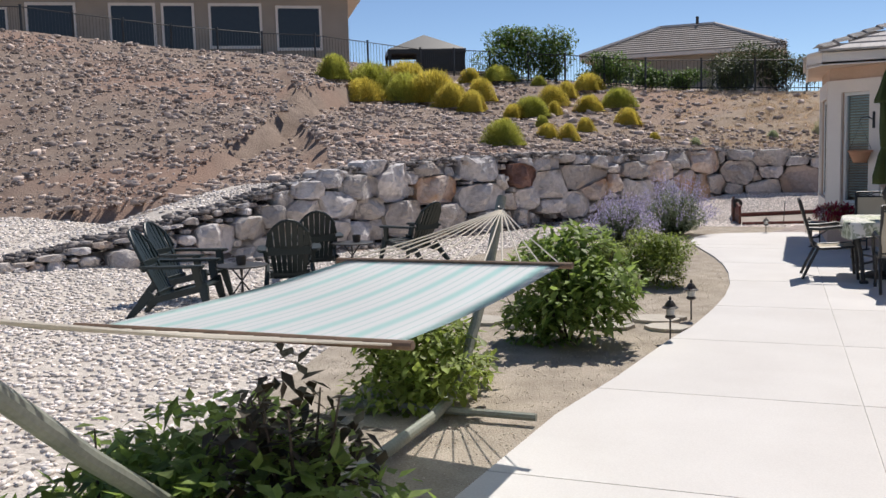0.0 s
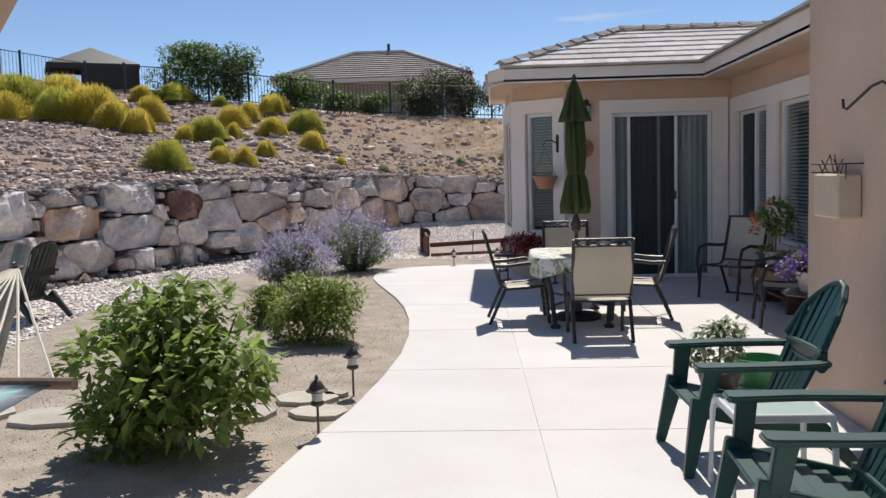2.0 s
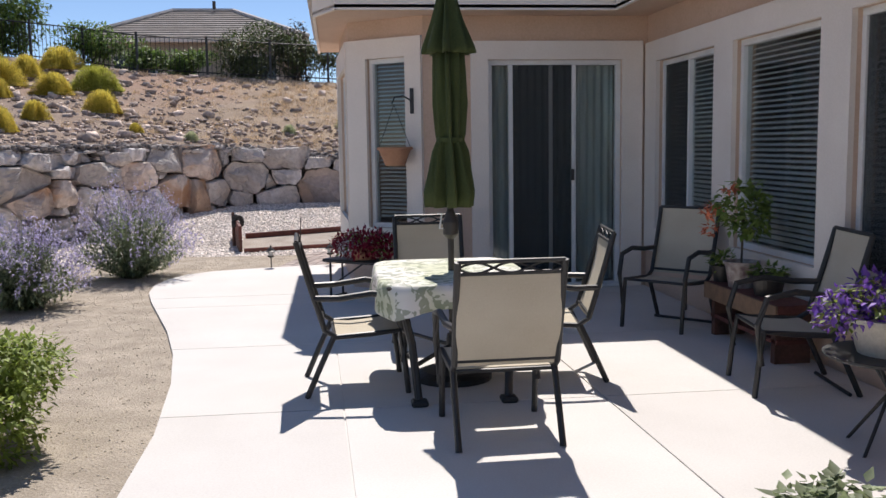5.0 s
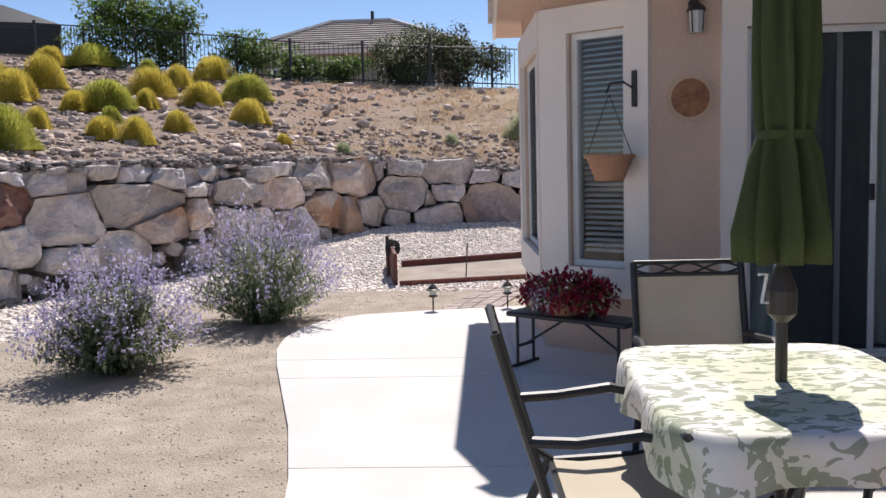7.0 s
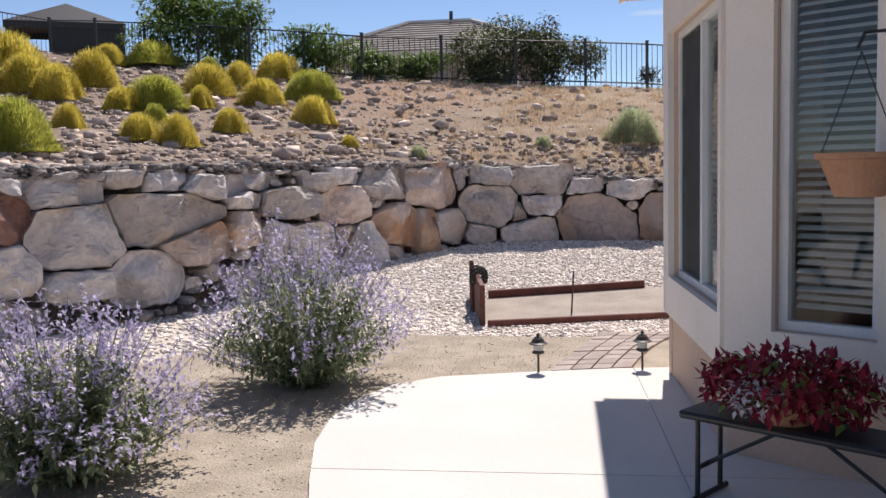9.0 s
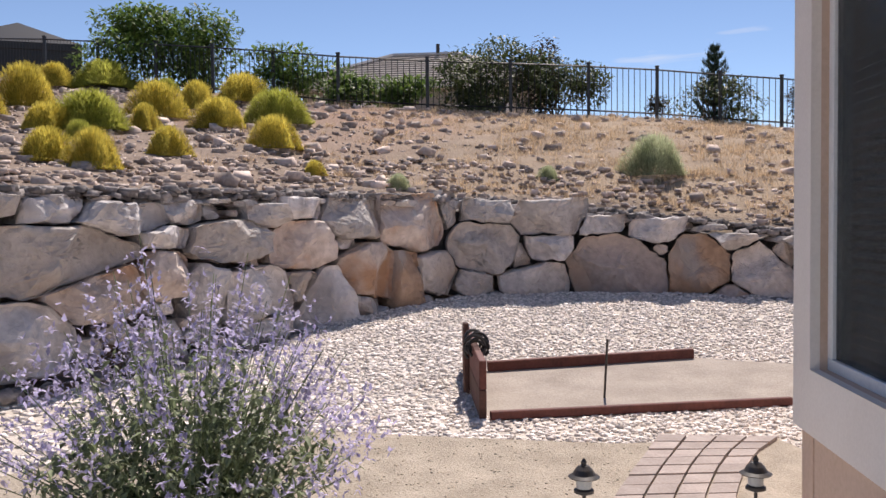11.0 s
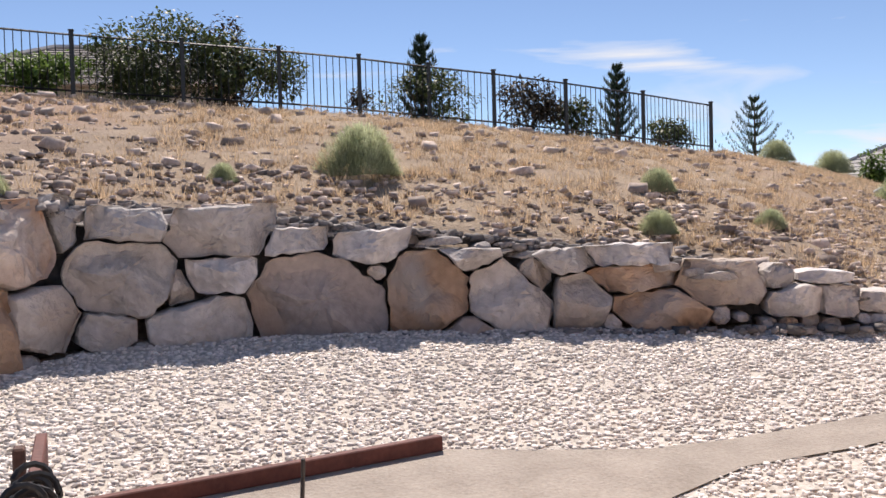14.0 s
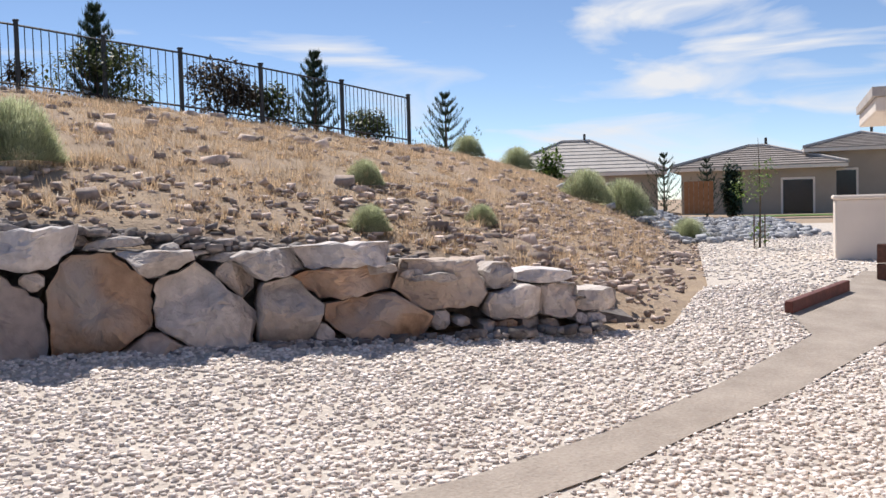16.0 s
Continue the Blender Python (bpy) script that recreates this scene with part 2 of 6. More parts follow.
_hl.new(_co.outputs["Object"], _no.inputs["Vector"])
_hl.new(_sx.outputs["X"], _mr.inputs[0])
_hl.new(_mr.outputs[0], _mm.inputs[0])
_hl.new(_no.outputs["Fac"], _mm.inputs[1])
_hl.new(_mm.outputs[0], _mc.inputs[0])
_soil = _h["Principled BSDF"].inputs["Base Color"].links[0].from_socket
_hl.new(_soil, _mc.inputs[1])
_hl.new(_mc.outputs["Color"], _h["Principled BSDF"].inputs["Base Color"])

GLASS = bpy.data.materials.new("window_glass")
GLASS.use_nodes = True
_g, _gl = GLASS.node_tree.nodes, GLASS.node_tree.links
_fr, _pw, _ad, _tr, _gs, _mx = _g.new("ShaderNodeLayerWeight"), _g.new("ShaderNodeMath"), _g.new("ShaderNodeMath"), _g.new("ShaderNodeBsdfTransparent"), _g.new("ShaderNodeBsdfGlossy"), _g.new("ShaderNodeMixShader")
_fr.inputs["Blend"].default_value = 0.5
_pw.operation, _ad.operation = "POWER", "MULTIPLY_ADD"
_pw.inputs[1].default_value = 5.0
_ad.inputs[1].default_value, _ad.inputs[2].default_value = 0.9, 0.04
_tr.inputs["Color"].default_value = (0.86, 0.89, 0.88, 1)
_gs.inputs["Roughness"].default_value = 0.02
_gl.new(_fr.outputs["Facing"], _pw.inputs[0])
_gl.new(_pw.outputs[0], _ad.inputs[0])
_gl.new(_ad.outputs[0], _mx.inputs[0])
_gl.new(_tr.outputs[0], _mx.inputs[1])
_gl.new(_gs.outputs[0], _mx.inputs[2])
_gl.new(_mx.outputs[0], _g["Material Output"].inputs["Surface"])


# ---- mesh helpers ----
def mesh_of(bm, name, smooth=False):
    me = bpy.data.meshes.new(name)
    bm.to_mesh(me)
    bm.free()
    if smooth:
        for p in me.polygons:
            p.use_smooth = True
    return me


def part(name, bm, mat, parent=None, label="", smooth=False):
    """One bmesh as one mesh object, under its thing where one is given."""
    me = mesh_of(bm, name, smooth)
    me.materials.append(mat)
    ob = new(name, me)
    if parent:
        ob.parent = parent
    if label:
        tagged(ob, label)
    return ob


def raw(name, verts, faces, mat, parent=None, smooth=False):
    me = bpy.data.meshes.new(name)
    me.from_pydata(verts, [], faces)
    me.materials.append(mat)
    if smooth:
        for p in me.polygons:
            p.use_smooth = True
    ob = new(name, me)
    if parent:
        ob.parent = parent
    return ob


def structure(ob, label, category):
    return tagged(ob, label, category, kind="structure")


def thing(name, label, category, m=Matrix(), group=""):
    ob = new(name)
    ob.matrix_world = m
    ob.empty_display_size = 0.1
    return tagged(ob, label, category, group)


def box(bm, x0, x1, y0, y1, z0, z1, m=None, bevel=0.0):
    vs = [bm.verts.new(v) for v in ((x0, y0, z0), (x1, y0, z0), (x1, y1, z0), (x0, y1, z0), (x0, y0, z1), (x1, y0, z1), (x1, y1, z1), (x0, y1, z1))]
    fs = [bm.faces.new([vs[i] for i in f]) for f in ((3, 2, 1, 0), (4, 5, 6, 7), (0, 1, 5, 4), (1, 2, 6, 5), (2, 3, 7, 6), (3, 0, 4, 7))]
    if bevel:
        es = list({e for f in fs for e in f.edges})
        out = bmesh.ops.bevel(bm, geom=es, offset=bevel, segments=1, affect="EDGES")
        vs = list({v for f in out["faces"] for v in f.verts})
    if m:
        bmesh.ops.transform(bm, matrix=m, verts=vs)
    return bm


def boxes(*specs, bevel=0.0):
    bm = bmesh.new()
    for s in specs:
        box(bm, *s, bevel=bevel)
    return bm


def tube(bm, pts, r, sides=8, r_end=None, cap=True):
    """A round bar along the points; it may taper."""
    pts = [Vector(p) for p in pts]
    rings = []
    for i, p in enumerate(pts):
        d = (pts[min(i + 1, len(pts) - 1)] - pts[max(i - 1, 0)]).normalized()
        a = d.cross(Vector((0, 0, 1)))
        a = (a if a.length > 0.05 else d.cross(Vector((1, 0, 0)))).normalized()
        b = d.cross(a)
        rr = r if r_end is None else r + (r_end - r) * i / (len(pts) - 1)
        rings.append([bm.verts.new(p + rr * (math.cos(k * math.tau / sides) * a + math.sin(k * math.tau / sides) * b)) for k in range(sides)])
    for u, v in zip(rings, rings[1:]):
        for k in range(sides):
            bm.faces.new((u[k], u[(k + 1) % sides], v[(k + 1) % sides], v[k]))
    if cap:
        bm.faces.new(rings[0][::-1])
        bm.faces.new(rings[-1])
    return bm


def tubes(*lines, r=0.012, sides=8):
    bm = bmesh.new()
    for pts in lines:
        tube(bm, pts, r, sides)
    return bm


def lathe(bm, profile, sides=24, centre=(0, 0, 0), wobble=None):
    """A turned shape: pairs of radius and height."""
    rings = []
    for r, z in profile:
        rings.append([bm.verts.new((centre[0] + r * (wobble(k / sides, z) if wobble else 1) * math.cos(k * math.tau / sides), centre[1] + r * (wobble(k / sides, z) if wobble else 1) * math.sin(k * math.tau / sides), centre[2] + z)) for k in range(sides)])
    for u, v in zip(rings, rings[1:]):
        for k in range(sides):
            bm.faces.new((u[k], u[(k + 1) % sides], v[(k + 1) % sides], v[k]))
    bm.faces.new(rings[0][::-1])
    bm.faces.new(rings[-1])
    return bm


def arc(a, b, lift, n=8):
    a, b, up = Vector(a), Vector(b), Vector(lift)
    return [a.lerp(b, i / n) + up * math.sin(math.pi * i / n) for i in range(n + 1)]


def scatter(name, spots, shapes, mat, parent=None, smooth=False):
    """Many small pieces in one mesh: each spot is a place, a turn about z, a tilt and a size in x, y and z."""
    verts, faces, base = [], [], 0
    place = np.array([p[0] for p in spots], float)
    turn, tilt = np.array([p[1] for p in spots], float)[:, None], np.array([p[2] for p in spots], float)[:, None]
    size, kind = np.array([p[3] for p in spots], float), np.array([p[4] for p in spots]) % len(shapes)
    for k, (v, f) in enumerate(shapes):
        on = kind == k
        if not on.any():
            continue
        c, s, ct, st = np.cos(turn[on]), np.sin(turn[on]), np.cos(tilt[on]), np.sin(tilt[on])
        w = v[None] * size[on][:, None]
        wy, wz = w[..., 1] * ct - w[..., 2] * st, w[..., 1] * st + w[..., 2] * ct
        w = np.stack([w[..., 0] * c - wy * s, w[..., 0] * s + wy * c, wz], 2) + place[on][:, None]
        verts.append(w.reshape(-1, 3))
        faces.append((f[None] + base + len(v) * np.arange(len(w))[:, None, None]).reshape(-1, f.shape[1]))
        base += len(v) * len(w)
    verts, faces = np.concatenate(verts), np.concatenate(faces)
    me = bpy.data.meshes.new(name)
    me.vertices.add(len(verts))
    me.vertices.foreach_set("co", verts.astype(np.float32).ravel())
    k = faces.shape[1]
    me.loops.add(faces.size)
    me.loops.foreach_set("vertex_index", faces.astype(np.int32).ravel())
    me.polygons.add(len(faces))
    me.polygons.foreach_set("loop_start", np.arange(0, faces.size, k, dtype=np.int32))
    me.update(calc_edges=True)
    me.validate()
    me.materials.append(mat)
    if smooth:
        me.shade_smooth()
    ob = new(name, me)
    if parent:
        ob.parent = parent
    return ob


def pebble_shapes(rng, n=6):
    """Rough eight-cornered stones of twelve triangles."""
    out = []
    for _ in range(n):
        v = np.array([(x, y, z) for z in (-0.5, 0.5) for x, y in ((-0.5, -0.5), (0.5, -0.5), (0.5, 0.5), (-0.5, 0.5))])
        v = v * rng.uniform(0.55, 1.0, (8, 3)) + rng.uniform(-0.12, 0.12, (8, 3))
        f = np.array([(0, 2, 1), (0, 3, 2), (4, 5, 6), (4, 6, 7), (0, 1, 5), (0, 5, 4), (1, 2, 6), (1, 6, 5), (2, 3, 7), (2, 7, 6), (3, 0, 4), (3, 4, 7)])
        out.append((v, f))
    return out


LEAF_SHAPE = [(np.array([(0, 0, 0), (0.28, 0.35, 0.06), (0, 1.0, -0.05), (-0.28, 0.35, 0.06)]), np.array([(0, 1, 2), (0, 2, 3)]))]
BLADE_SHAPE = [(np.array([(-0.5, 0, 0), (0.5, 0, 0), (0.0, 0.0, 1.0)]), np.array([(0, 1, 2)]))]


# ---- the lie of the land ----
TOE = [(-60, -6, 0.9), (-30, -3.0, 0.7), (-17, -0.9, 0.6), (-12.3, -0.5, 0.95), (-9.85, -0.95, 1.32), (-9.1, 1.45, 1.45), (-8.1, 3.95, 1.53), (-6.65, 6.4, 1.55), (-5.3, 8.7, 1.55), (-3.9, 10.2, 1.5), (-2.2, 10.5, 1.36), (-0.6, 10.3, 1.17), (1.0, 10.0, 0.97), (2.4, 9.6, 0.75), (3.9, 9.0, 0.40), (6.0, 10.3, 0.30), (13, 17, 0.30), (30, 33, 0.25), (70, 70, 0.2)]
CREST = [(-75, 0, 8.4), (-45, 4, 7.6), (-31, 11.1, 7.0), (-26, 15.5, 6.3), (-21.5, 19, 5.95), (-16.6, 21.2, 5.1), (-10, 19, 4.2), (-7.1, 18, 3.75), (-0.2, 18.8, 3.42), (2.5, 19.2, 3.2), (8.3, 21, 2.8), (11.3, 25.4, 3.05), (14, 27.3, 2.95), (17.7, 29.6, 2.6), (21.7, 31.6, 2.0), (32, 48, 0.8), (60, 90, 0.3)]


LOW_END = [(-12.4, -6.7, 0.12), (-11.6, -5.4, 0.3), (-10.5, -3.6, 0.68), (-9.4, -1.3, 1.25)]


def along(line, x, y):
    """Distance to a polyline, the side (positive: to its left) and the third value there."""
    best = np.full(np.shape(x), 1e9)
    side, value = np.zeros_like(best), np.zeros_like(best)
    for (ax, ay, az), (bx, by, bz) in zip(line, line[1:]):
        dx, dy = bx - ax, by - ay
        t = np.clip(((x - ax) * dx + (y - ay) * dy) / (dx * dx + dy * dy), 0, 1)
        d = np.hypot(x - ax - t * dx, y - ay - t * dy)
        near = d < best
        best = np.where(near, d, best)
        side = np.where(near, np.sign(dx * (y - ay) - dy * (x - ax)), side)
        value = np.where(near, az + t * (bz - az), value)
    return best, side, value


def land(x, y):
    x, y = np.asarray(x, float), np.asarray(y, float)
    dt, st, zt = along(TOE, x, y)
    dc, sc, zc = along(CREST, x, y)
    f = dt / (dt + dc + 1e-6)
    hill = zt + (zc - zt) * (f * (1.25 - 0.25 * f))
    hill = np.where(sc > 0, zc + 0.015 * np.minimum(dc, 30), hill)
    yard = -0.07 + 0.42 * np.clip((y - 5.2) / 4.4, 0, 1) ** 1.2 * np.clip((x + 9) / 4, 0, 1)
    yard = yard + 0.075 * np.clip(-x - 9.5, 0, 8)
    dl, sl, zl = along(LOW_END, x, y)
    yard = np.where((sl > 0) & (dl < 6) & (1.1 * (x + 9.4) + 2.3 * (y + 1.3) < 0), np.maximum(yard, zl * np.clip(dl / 0.5, 0, 1) * np.clip((7 - dl) / 4, 0, 1)), yard)
    return np.where(st > 0, np.maximum(hill, yard), yard)


def land1(x, y):
    return float(land(np.array([x]), np.array([y]))[0])


def stretch(lo, hi, step, far):
    inner = list(np.arange(lo, hi + step / 2, step))
    grow, out, x = step, [], hi
    while x < far:
        grow *= 1.35
        x += grow
        out.append(x)
    return [2 * (lo + hi) / 2 - v for v in reversed(out)] + inner + out


def inside(px, py, poly):
    hit = np.zeros(np.shape(px), bool)
    for (ax, ay), (bx, by) in zip(poly, poly[1:] + poly[:1]):
        c = (ay > py) != (by > py)
        hit ^= c & (px < (bx - ax) * (py - ay) / (by - ay + 1e-12) + ax)
    return hit


def sheet(name, poly, lift, mat, step=0.3, parent=None):
    """A patch of ground that follows the land inside an outline, cut along the outline."""
    bm = bmesh.new()
    f = bm.faces.new([bm.verts.new((x, y, 0)) for x, y in poly])
    xs, ys = [p[0] for p in poly], [p[1] for p in poly]
    for k, (lo, hi) in enumerate(((min(xs), max(xs)), (min(ys), max(ys)))):
        v = lo + step
        while v < hi:
            no = Vector((1, 0, 0)) if k == 0 else Vector((0, 1, 0))
            bmesh.ops.bisect_plane(bm, geom=bm.verts[:] + bm.edges[:] + bm.faces[:], plane_co=no * v, plane_no=no)
            v += step
    co = np.array([v.co[:2] for v in bm.verts])
    z = land(co[:, 0], co[:, 1])
    for v, h in zip(bm.verts, z):
        v.co.z = h + lift
    bmesh.ops.triangulate(bm, faces=bm.faces[:])
    return part(name, bm, mat, parent)


gx, gy = stretch(-36, 18, 0.45, 2600), stretch(-18, 28, 0.45, 2600)
X, Y = np.meshgrid(gx, gy)
Z = land(X, Y)
rough_ground = np.random.default_rng(3).normal(0, 0.02, Z.shape)
Z = Z + np.where(along(TOE, X, Y)[1] > 0, rough_ground, 0)
nx = len(gx)
gfaces = [(j * nx + i, j * nx + i + 1, (j + 1) * nx + i + 1, (j + 1) * nx + i) for j in range(len(gy) - 1) for i in range(nx - 1)]
ground = structure(raw("ground", np.stack([X.ravel(), Y.ravel(), Z.ravel()], 1).tolist(), gfaces, HILL, smooth=True), "dry rocky hillside soil rising behind the yard", "ground")

EDGE = [(-3.62, -19), (-3.5, -14), (-3.37, -11.83), (-3.26, -10.4), (-3.08, -9.38), (-2.87, -7.85), (-2.76, -7.3), (-2.66, -6.3), (-2.61, -5.4), (-2.62, -4.5), (-2.72, -3.4), (-2.86, -2.5), (-3.06, -1.6), (-3.28, -0.8), (-3.5, 0.0), (-3.64, 0.6), (-3.68, 1.1), (-3.62, 1.6), (-3.45, 2.0), (-3.15, 2.25), (-2.5, 2.43), (-1.9, 2.56), (-1.4, 2.62)]
SANDPOLY = [(-5.3, -19), (-5.36, -11), (-5.4, -10.3), (-5.9, -8), (-6.6, -5), (-6.9, -2.2), (-6.5, 0.3), (-6.1, 2.2), (-5.3, 3.4), (-4.2, 4.15), (-3.4, 4.05), (-2.2, 3.95), (-1.2, 4.15), (-0.9, 3.2), (-0.9, 2.7)] + [(x + 0.03, y - 0.03) for x, y in EDGE[::-1]]
gravel_poly = [(-26, -19), (-24, -4), (-17, -1.0), (-12.3, -0.6), (-10.0, -1.2), (-9.35, -1.35), (-8.55, 1.15), (-7.55, 3.55), (-6.15, 5.95), (-4.85, 8.15), (-3.72, 9.5), (-2.2, 9.8), (-0.6, 9.6), (1.0, 9.3), (2.3, 8.9), (3.7, 8.45), (6.0, 10.1), (13, 16.8), (24, 26.5), (30, 22), (20, 10), (12, 2.4), (1.5, 2.4), (-1.4, 2.6), (-3, 2.4), (-3.4, -19)]
gravel = structure(sheet("gravel_yard", gravel_poly, 0.03, GRAVELBED, 0.5), "pale crushed gravel covering the yard", "gravel")
sand_bed = structure(sheet("planting_bed", SANDPOLY, 0.045, SAND, 0.4), "tan decomposed granite planting bed beside the patio", "ground")


# ---- patio slabs ----
def prism(bm, outline, z0, z1):
    low = [bm.verts.new((x, y, z0)) for x, y in outline]
    top = [bm.verts.new((x, y, z1)) for x, y in outline]
    bm.faces.new(low[::-1])
    bm.faces.new(top)
    for i in range(len(outline)):
        j = (i + 1) % len(outline)
        bm.faces.new((low[i], low[j], top[j], top[i]))
    bmesh.ops.recalc_face_normals(bm, faces=bm.faces[:])
    return bm


def clip(poly, nx_, ny_, c):
    """The part of an outline where nx*x + ny*y <= c."""
    out = []
    for (ax, ay), (bx, by) in zip(poly, poly[1:] + poly[:1]):
        da, db = nx_ * ax + ny_ * ay - c, nx_ * bx + ny_ * by - c
        if da <= 0:
            out.append((ax, ay))
        if da * db < 0:
            t = da / (da - db)
            out.append((ax + t * (bx - ax), ay + t * (by - ay)))
    return out


patio = structure(new("patio"), "white broom-finished concrete patio with sawn joints", "patio")
PATIOPOLY = EDGE + [(1.7, 2.62), (1.7, -19)]
part("joint_bed", prism(bmesh.new(), [(x + 0.01, y) for x, y in PATIOPOLY], -0.14, -0.008), CONCRETE, patio)
rows_y = [-19, -17.0, -15.1, -13.3, -11.5, -9.7, -7.88, -6.09, -4.19, -2.35, -0.44, 0.17, 2.8]
for y0, y1 in zip(rows_y, rows_y[1:]):
    strip = clip(clip(PATIOPOLY, 0, 1, y1 - 0.005), 0, -1, -(y0 + 0.005))
    for a, b in ((None, -1.62), (-1.62, -0.04), (-0.04, None)):
        q = strip
        if b is not None:
            q = clip(q, 1, 0.024, b - 0.005 - 0.07)
        if a is not None:
            q = clip(q, -1, -0.024, -(a + 0.005 - 0.07))
        if len(q) < 3:
            continue
        bm = bmesh.new()
        top = [bm.verts.new((x, y, 0.0)) for x, y in q]
        low = [bm.verts.new((x, y, -0.12)) for x, y in q]
        bm.faces.new(top)
        for i in range(len(q)):
            j = (i + 1) % len(q)
            bm.faces.new((top[j], top[i], low[i], low[j]))
        bmesh.ops.recalc_face_normals(bm, faces=bm.faces[:])
        part("slab", bm, CONCRETE, patio)


# ---- house ----
def wall_panel(name, p0, p1, z0, z1, openings, mat, thick=0.16):
    """A straight wall from p0 to p1 (its outside on the right hand), with openings (s0, s1, z0, z1) cut through."""
    p0, p1 = Vector((*p0, 0)), Vector((*p1, 0))
    d = (p1 - p0).normalized()
    n = Vector((d.y, -d.x, 0))
    length = (p1 - p0).length
    ss = sorted({0.0, length, *(v for o in openings for v in o[:2])})
    zs = sorted({z0, z1, *(v for o in openings for v in o[2:])})
    bm = bmesh.new()

    def at(s, z, depth):
        return bm.verts.new(p0 + d * s + Vector((0, 0, z)) - n * depth)

    for sa, sb in zip(ss, ss[1:]):
        for za, zb in zip(zs, zs[1:]):
            if any(o[0] <= sa and sb <= o[1] and o[2] <= za and zb <= o[3] for o in openings):
                continue
            bm.faces.new([at(sa, za, 0), at(sb, za, 0), at(sb, zb, 0), at(sa, zb, 0)])
            bm.faces.new([at(sb, za, thick), at(sa, za, thick), at(sa, zb, thick), at(sb, zb, thick)])
    for s0, s1, a, b in openings + [(0, length, z0, z1)]:
        for (u, v), (w, x) in (((s0, a), (s1, a)), ((s1, a), (s1, b)), ((s1, b), (s0, b)), ((s0, b), (s0, a))):
            bm.faces.new([at(u, v, 0), at(w, x, 0), at(w, x, thick), at(u, v, thick)])
    bmesh.ops.remove_doubles(bm, verts=bm.verts[:], dist=0.0005)
    bmesh.ops.recalc_face_normals(bm, faces=bm.faces[:])
    m = Matrix.Translation(p0) @ Matrix((d, -n, Vector((0, 0, 1)))).transposed().to_4x4()
    return part(name, bm, mat), m


def window_unit(name, m, s0, s1, z0, z1, label, mullions=(), screen=None, blind=True, curtain=False, door=False):
    """A vinyl window in a wall: m has x along the wall, y into the house."""
    w = thing(name, label, "door" if door else "window", m)
    w["kind"] = "structure"
    f = 0.05
    part("window_frame", boxes((s0, s1, 0.03, 0.11, z1 - f, z1), (s0, s1, 0.03, 0.11, z0, z0 + f), (s0, s0 + f, 0.03, 0.11, z0 + f, z1 - f), (s1 - f, s1, 0.03, 0.11, z0 + f, z1 - f), bevel=0.004), VINYL, w)
    stops = [s0 + f, *mullions, s1 - f]
    for k, x in enumerate(mullions):
        part("mullion", boxes((x - 0.022, x + 0.022, 0.032, 0.09, z0 + f, z1 - f), bevel=0.003), VINYL, w)
    for a, b in zip(stops, stops[1:]):
        g = part("pane", boxes((a, b, 0.068, 0.074, z0 + f, z1 - f)), GLASS, w)
        g.visible_shadow = False
    if screen:
        part("insect_screen", boxes((screen[0], screen[1], 0.048, 0.052, z0 + f, z1 - f)), SCREEN, w, "dark mesh insect screen")
    if blind:
        z, k = z1 - 0.08, 0
        bm0 = bmesh.new()
        box(bm0, s0 + f + 0.01, s1 - f - 0.01, -0.022, 0.022, -0.0012, 0.0012, pose(0, 0, 0, 27, 0, 0))
        me = mesh_of(bm0, "slat")
        me.materials.append(BLIND)
        while z > z0 + 0.08:
            o = new("slat", me)
            o.parent = w
            o.location = (0, 0.118, z)
            z -= 0.043
    if curtain:
        bm = bmesh.new()
        n = 90
        top, low = [], []
        for i in range(n + 1):
            x = s0 + f + (s1 - s0 - 2 * f) * i / n
            y = 0.16 + 0.016 * math.sin(i * 1.15) + 0.006 * math.sin(i * 2.7)
            top.append(bm.verts.new((x, y, z1 - 0.05)))
            low.append(bm.verts.new((x, y + 0.004, z0 + 0.06)))
        for i in range(n):
            bm.faces.new((low[i], low[i + 1], top[i + 1], top[i]))
        part("curtain", bm, CURTAIN, w, "grey-green pleated curtain behind the glass", smooth=True)
    return w


def surround(m, s0, s1, z0, z1, holes, name="window_trim", label="smooth cream foam trim round the opening"):
    """A flat raised band with holes, proud of the wall by 4 cm."""
    ss = sorted({s0, s1, *(v for h in holes for v in h[:2])})
    zs = sorted({z0, z1, *(v for h in holes for v in h[2:])})
    bm = bmesh.new()
    for sa, sb in zip(ss, ss[1:]):
        for za, zb in zip(zs, zs[1:]):
            if any(h[0] <= sa and sb <= h[1] and h[2] <= za and zb <= h[3] for h in holes):
                continue
            box(bm, sa, sb, -0.04, 0.0, za, zb)
    bmesh.ops.remove_doubles(bm, verts=bm.verts[:], dist=0.0005)
    inner = [f for f in bm.faces if any(g is not f and (g.calc_center_median() - f.calc_center_median()).length < 1e-4 for e in f.edges for g in e.link_faces)]
    bmesh.ops.delete(bm, geom=inner, context="FACES_ONLY")
    ob = part(name, bm, TRIM)
    ob.matrix_world = m
    return structure(ob, label, "trim")


P1, P2, P3 = (-0.67, -0.03), (-1.42, 0.56), (-1.5, 2.5)
WTOP = 2.95
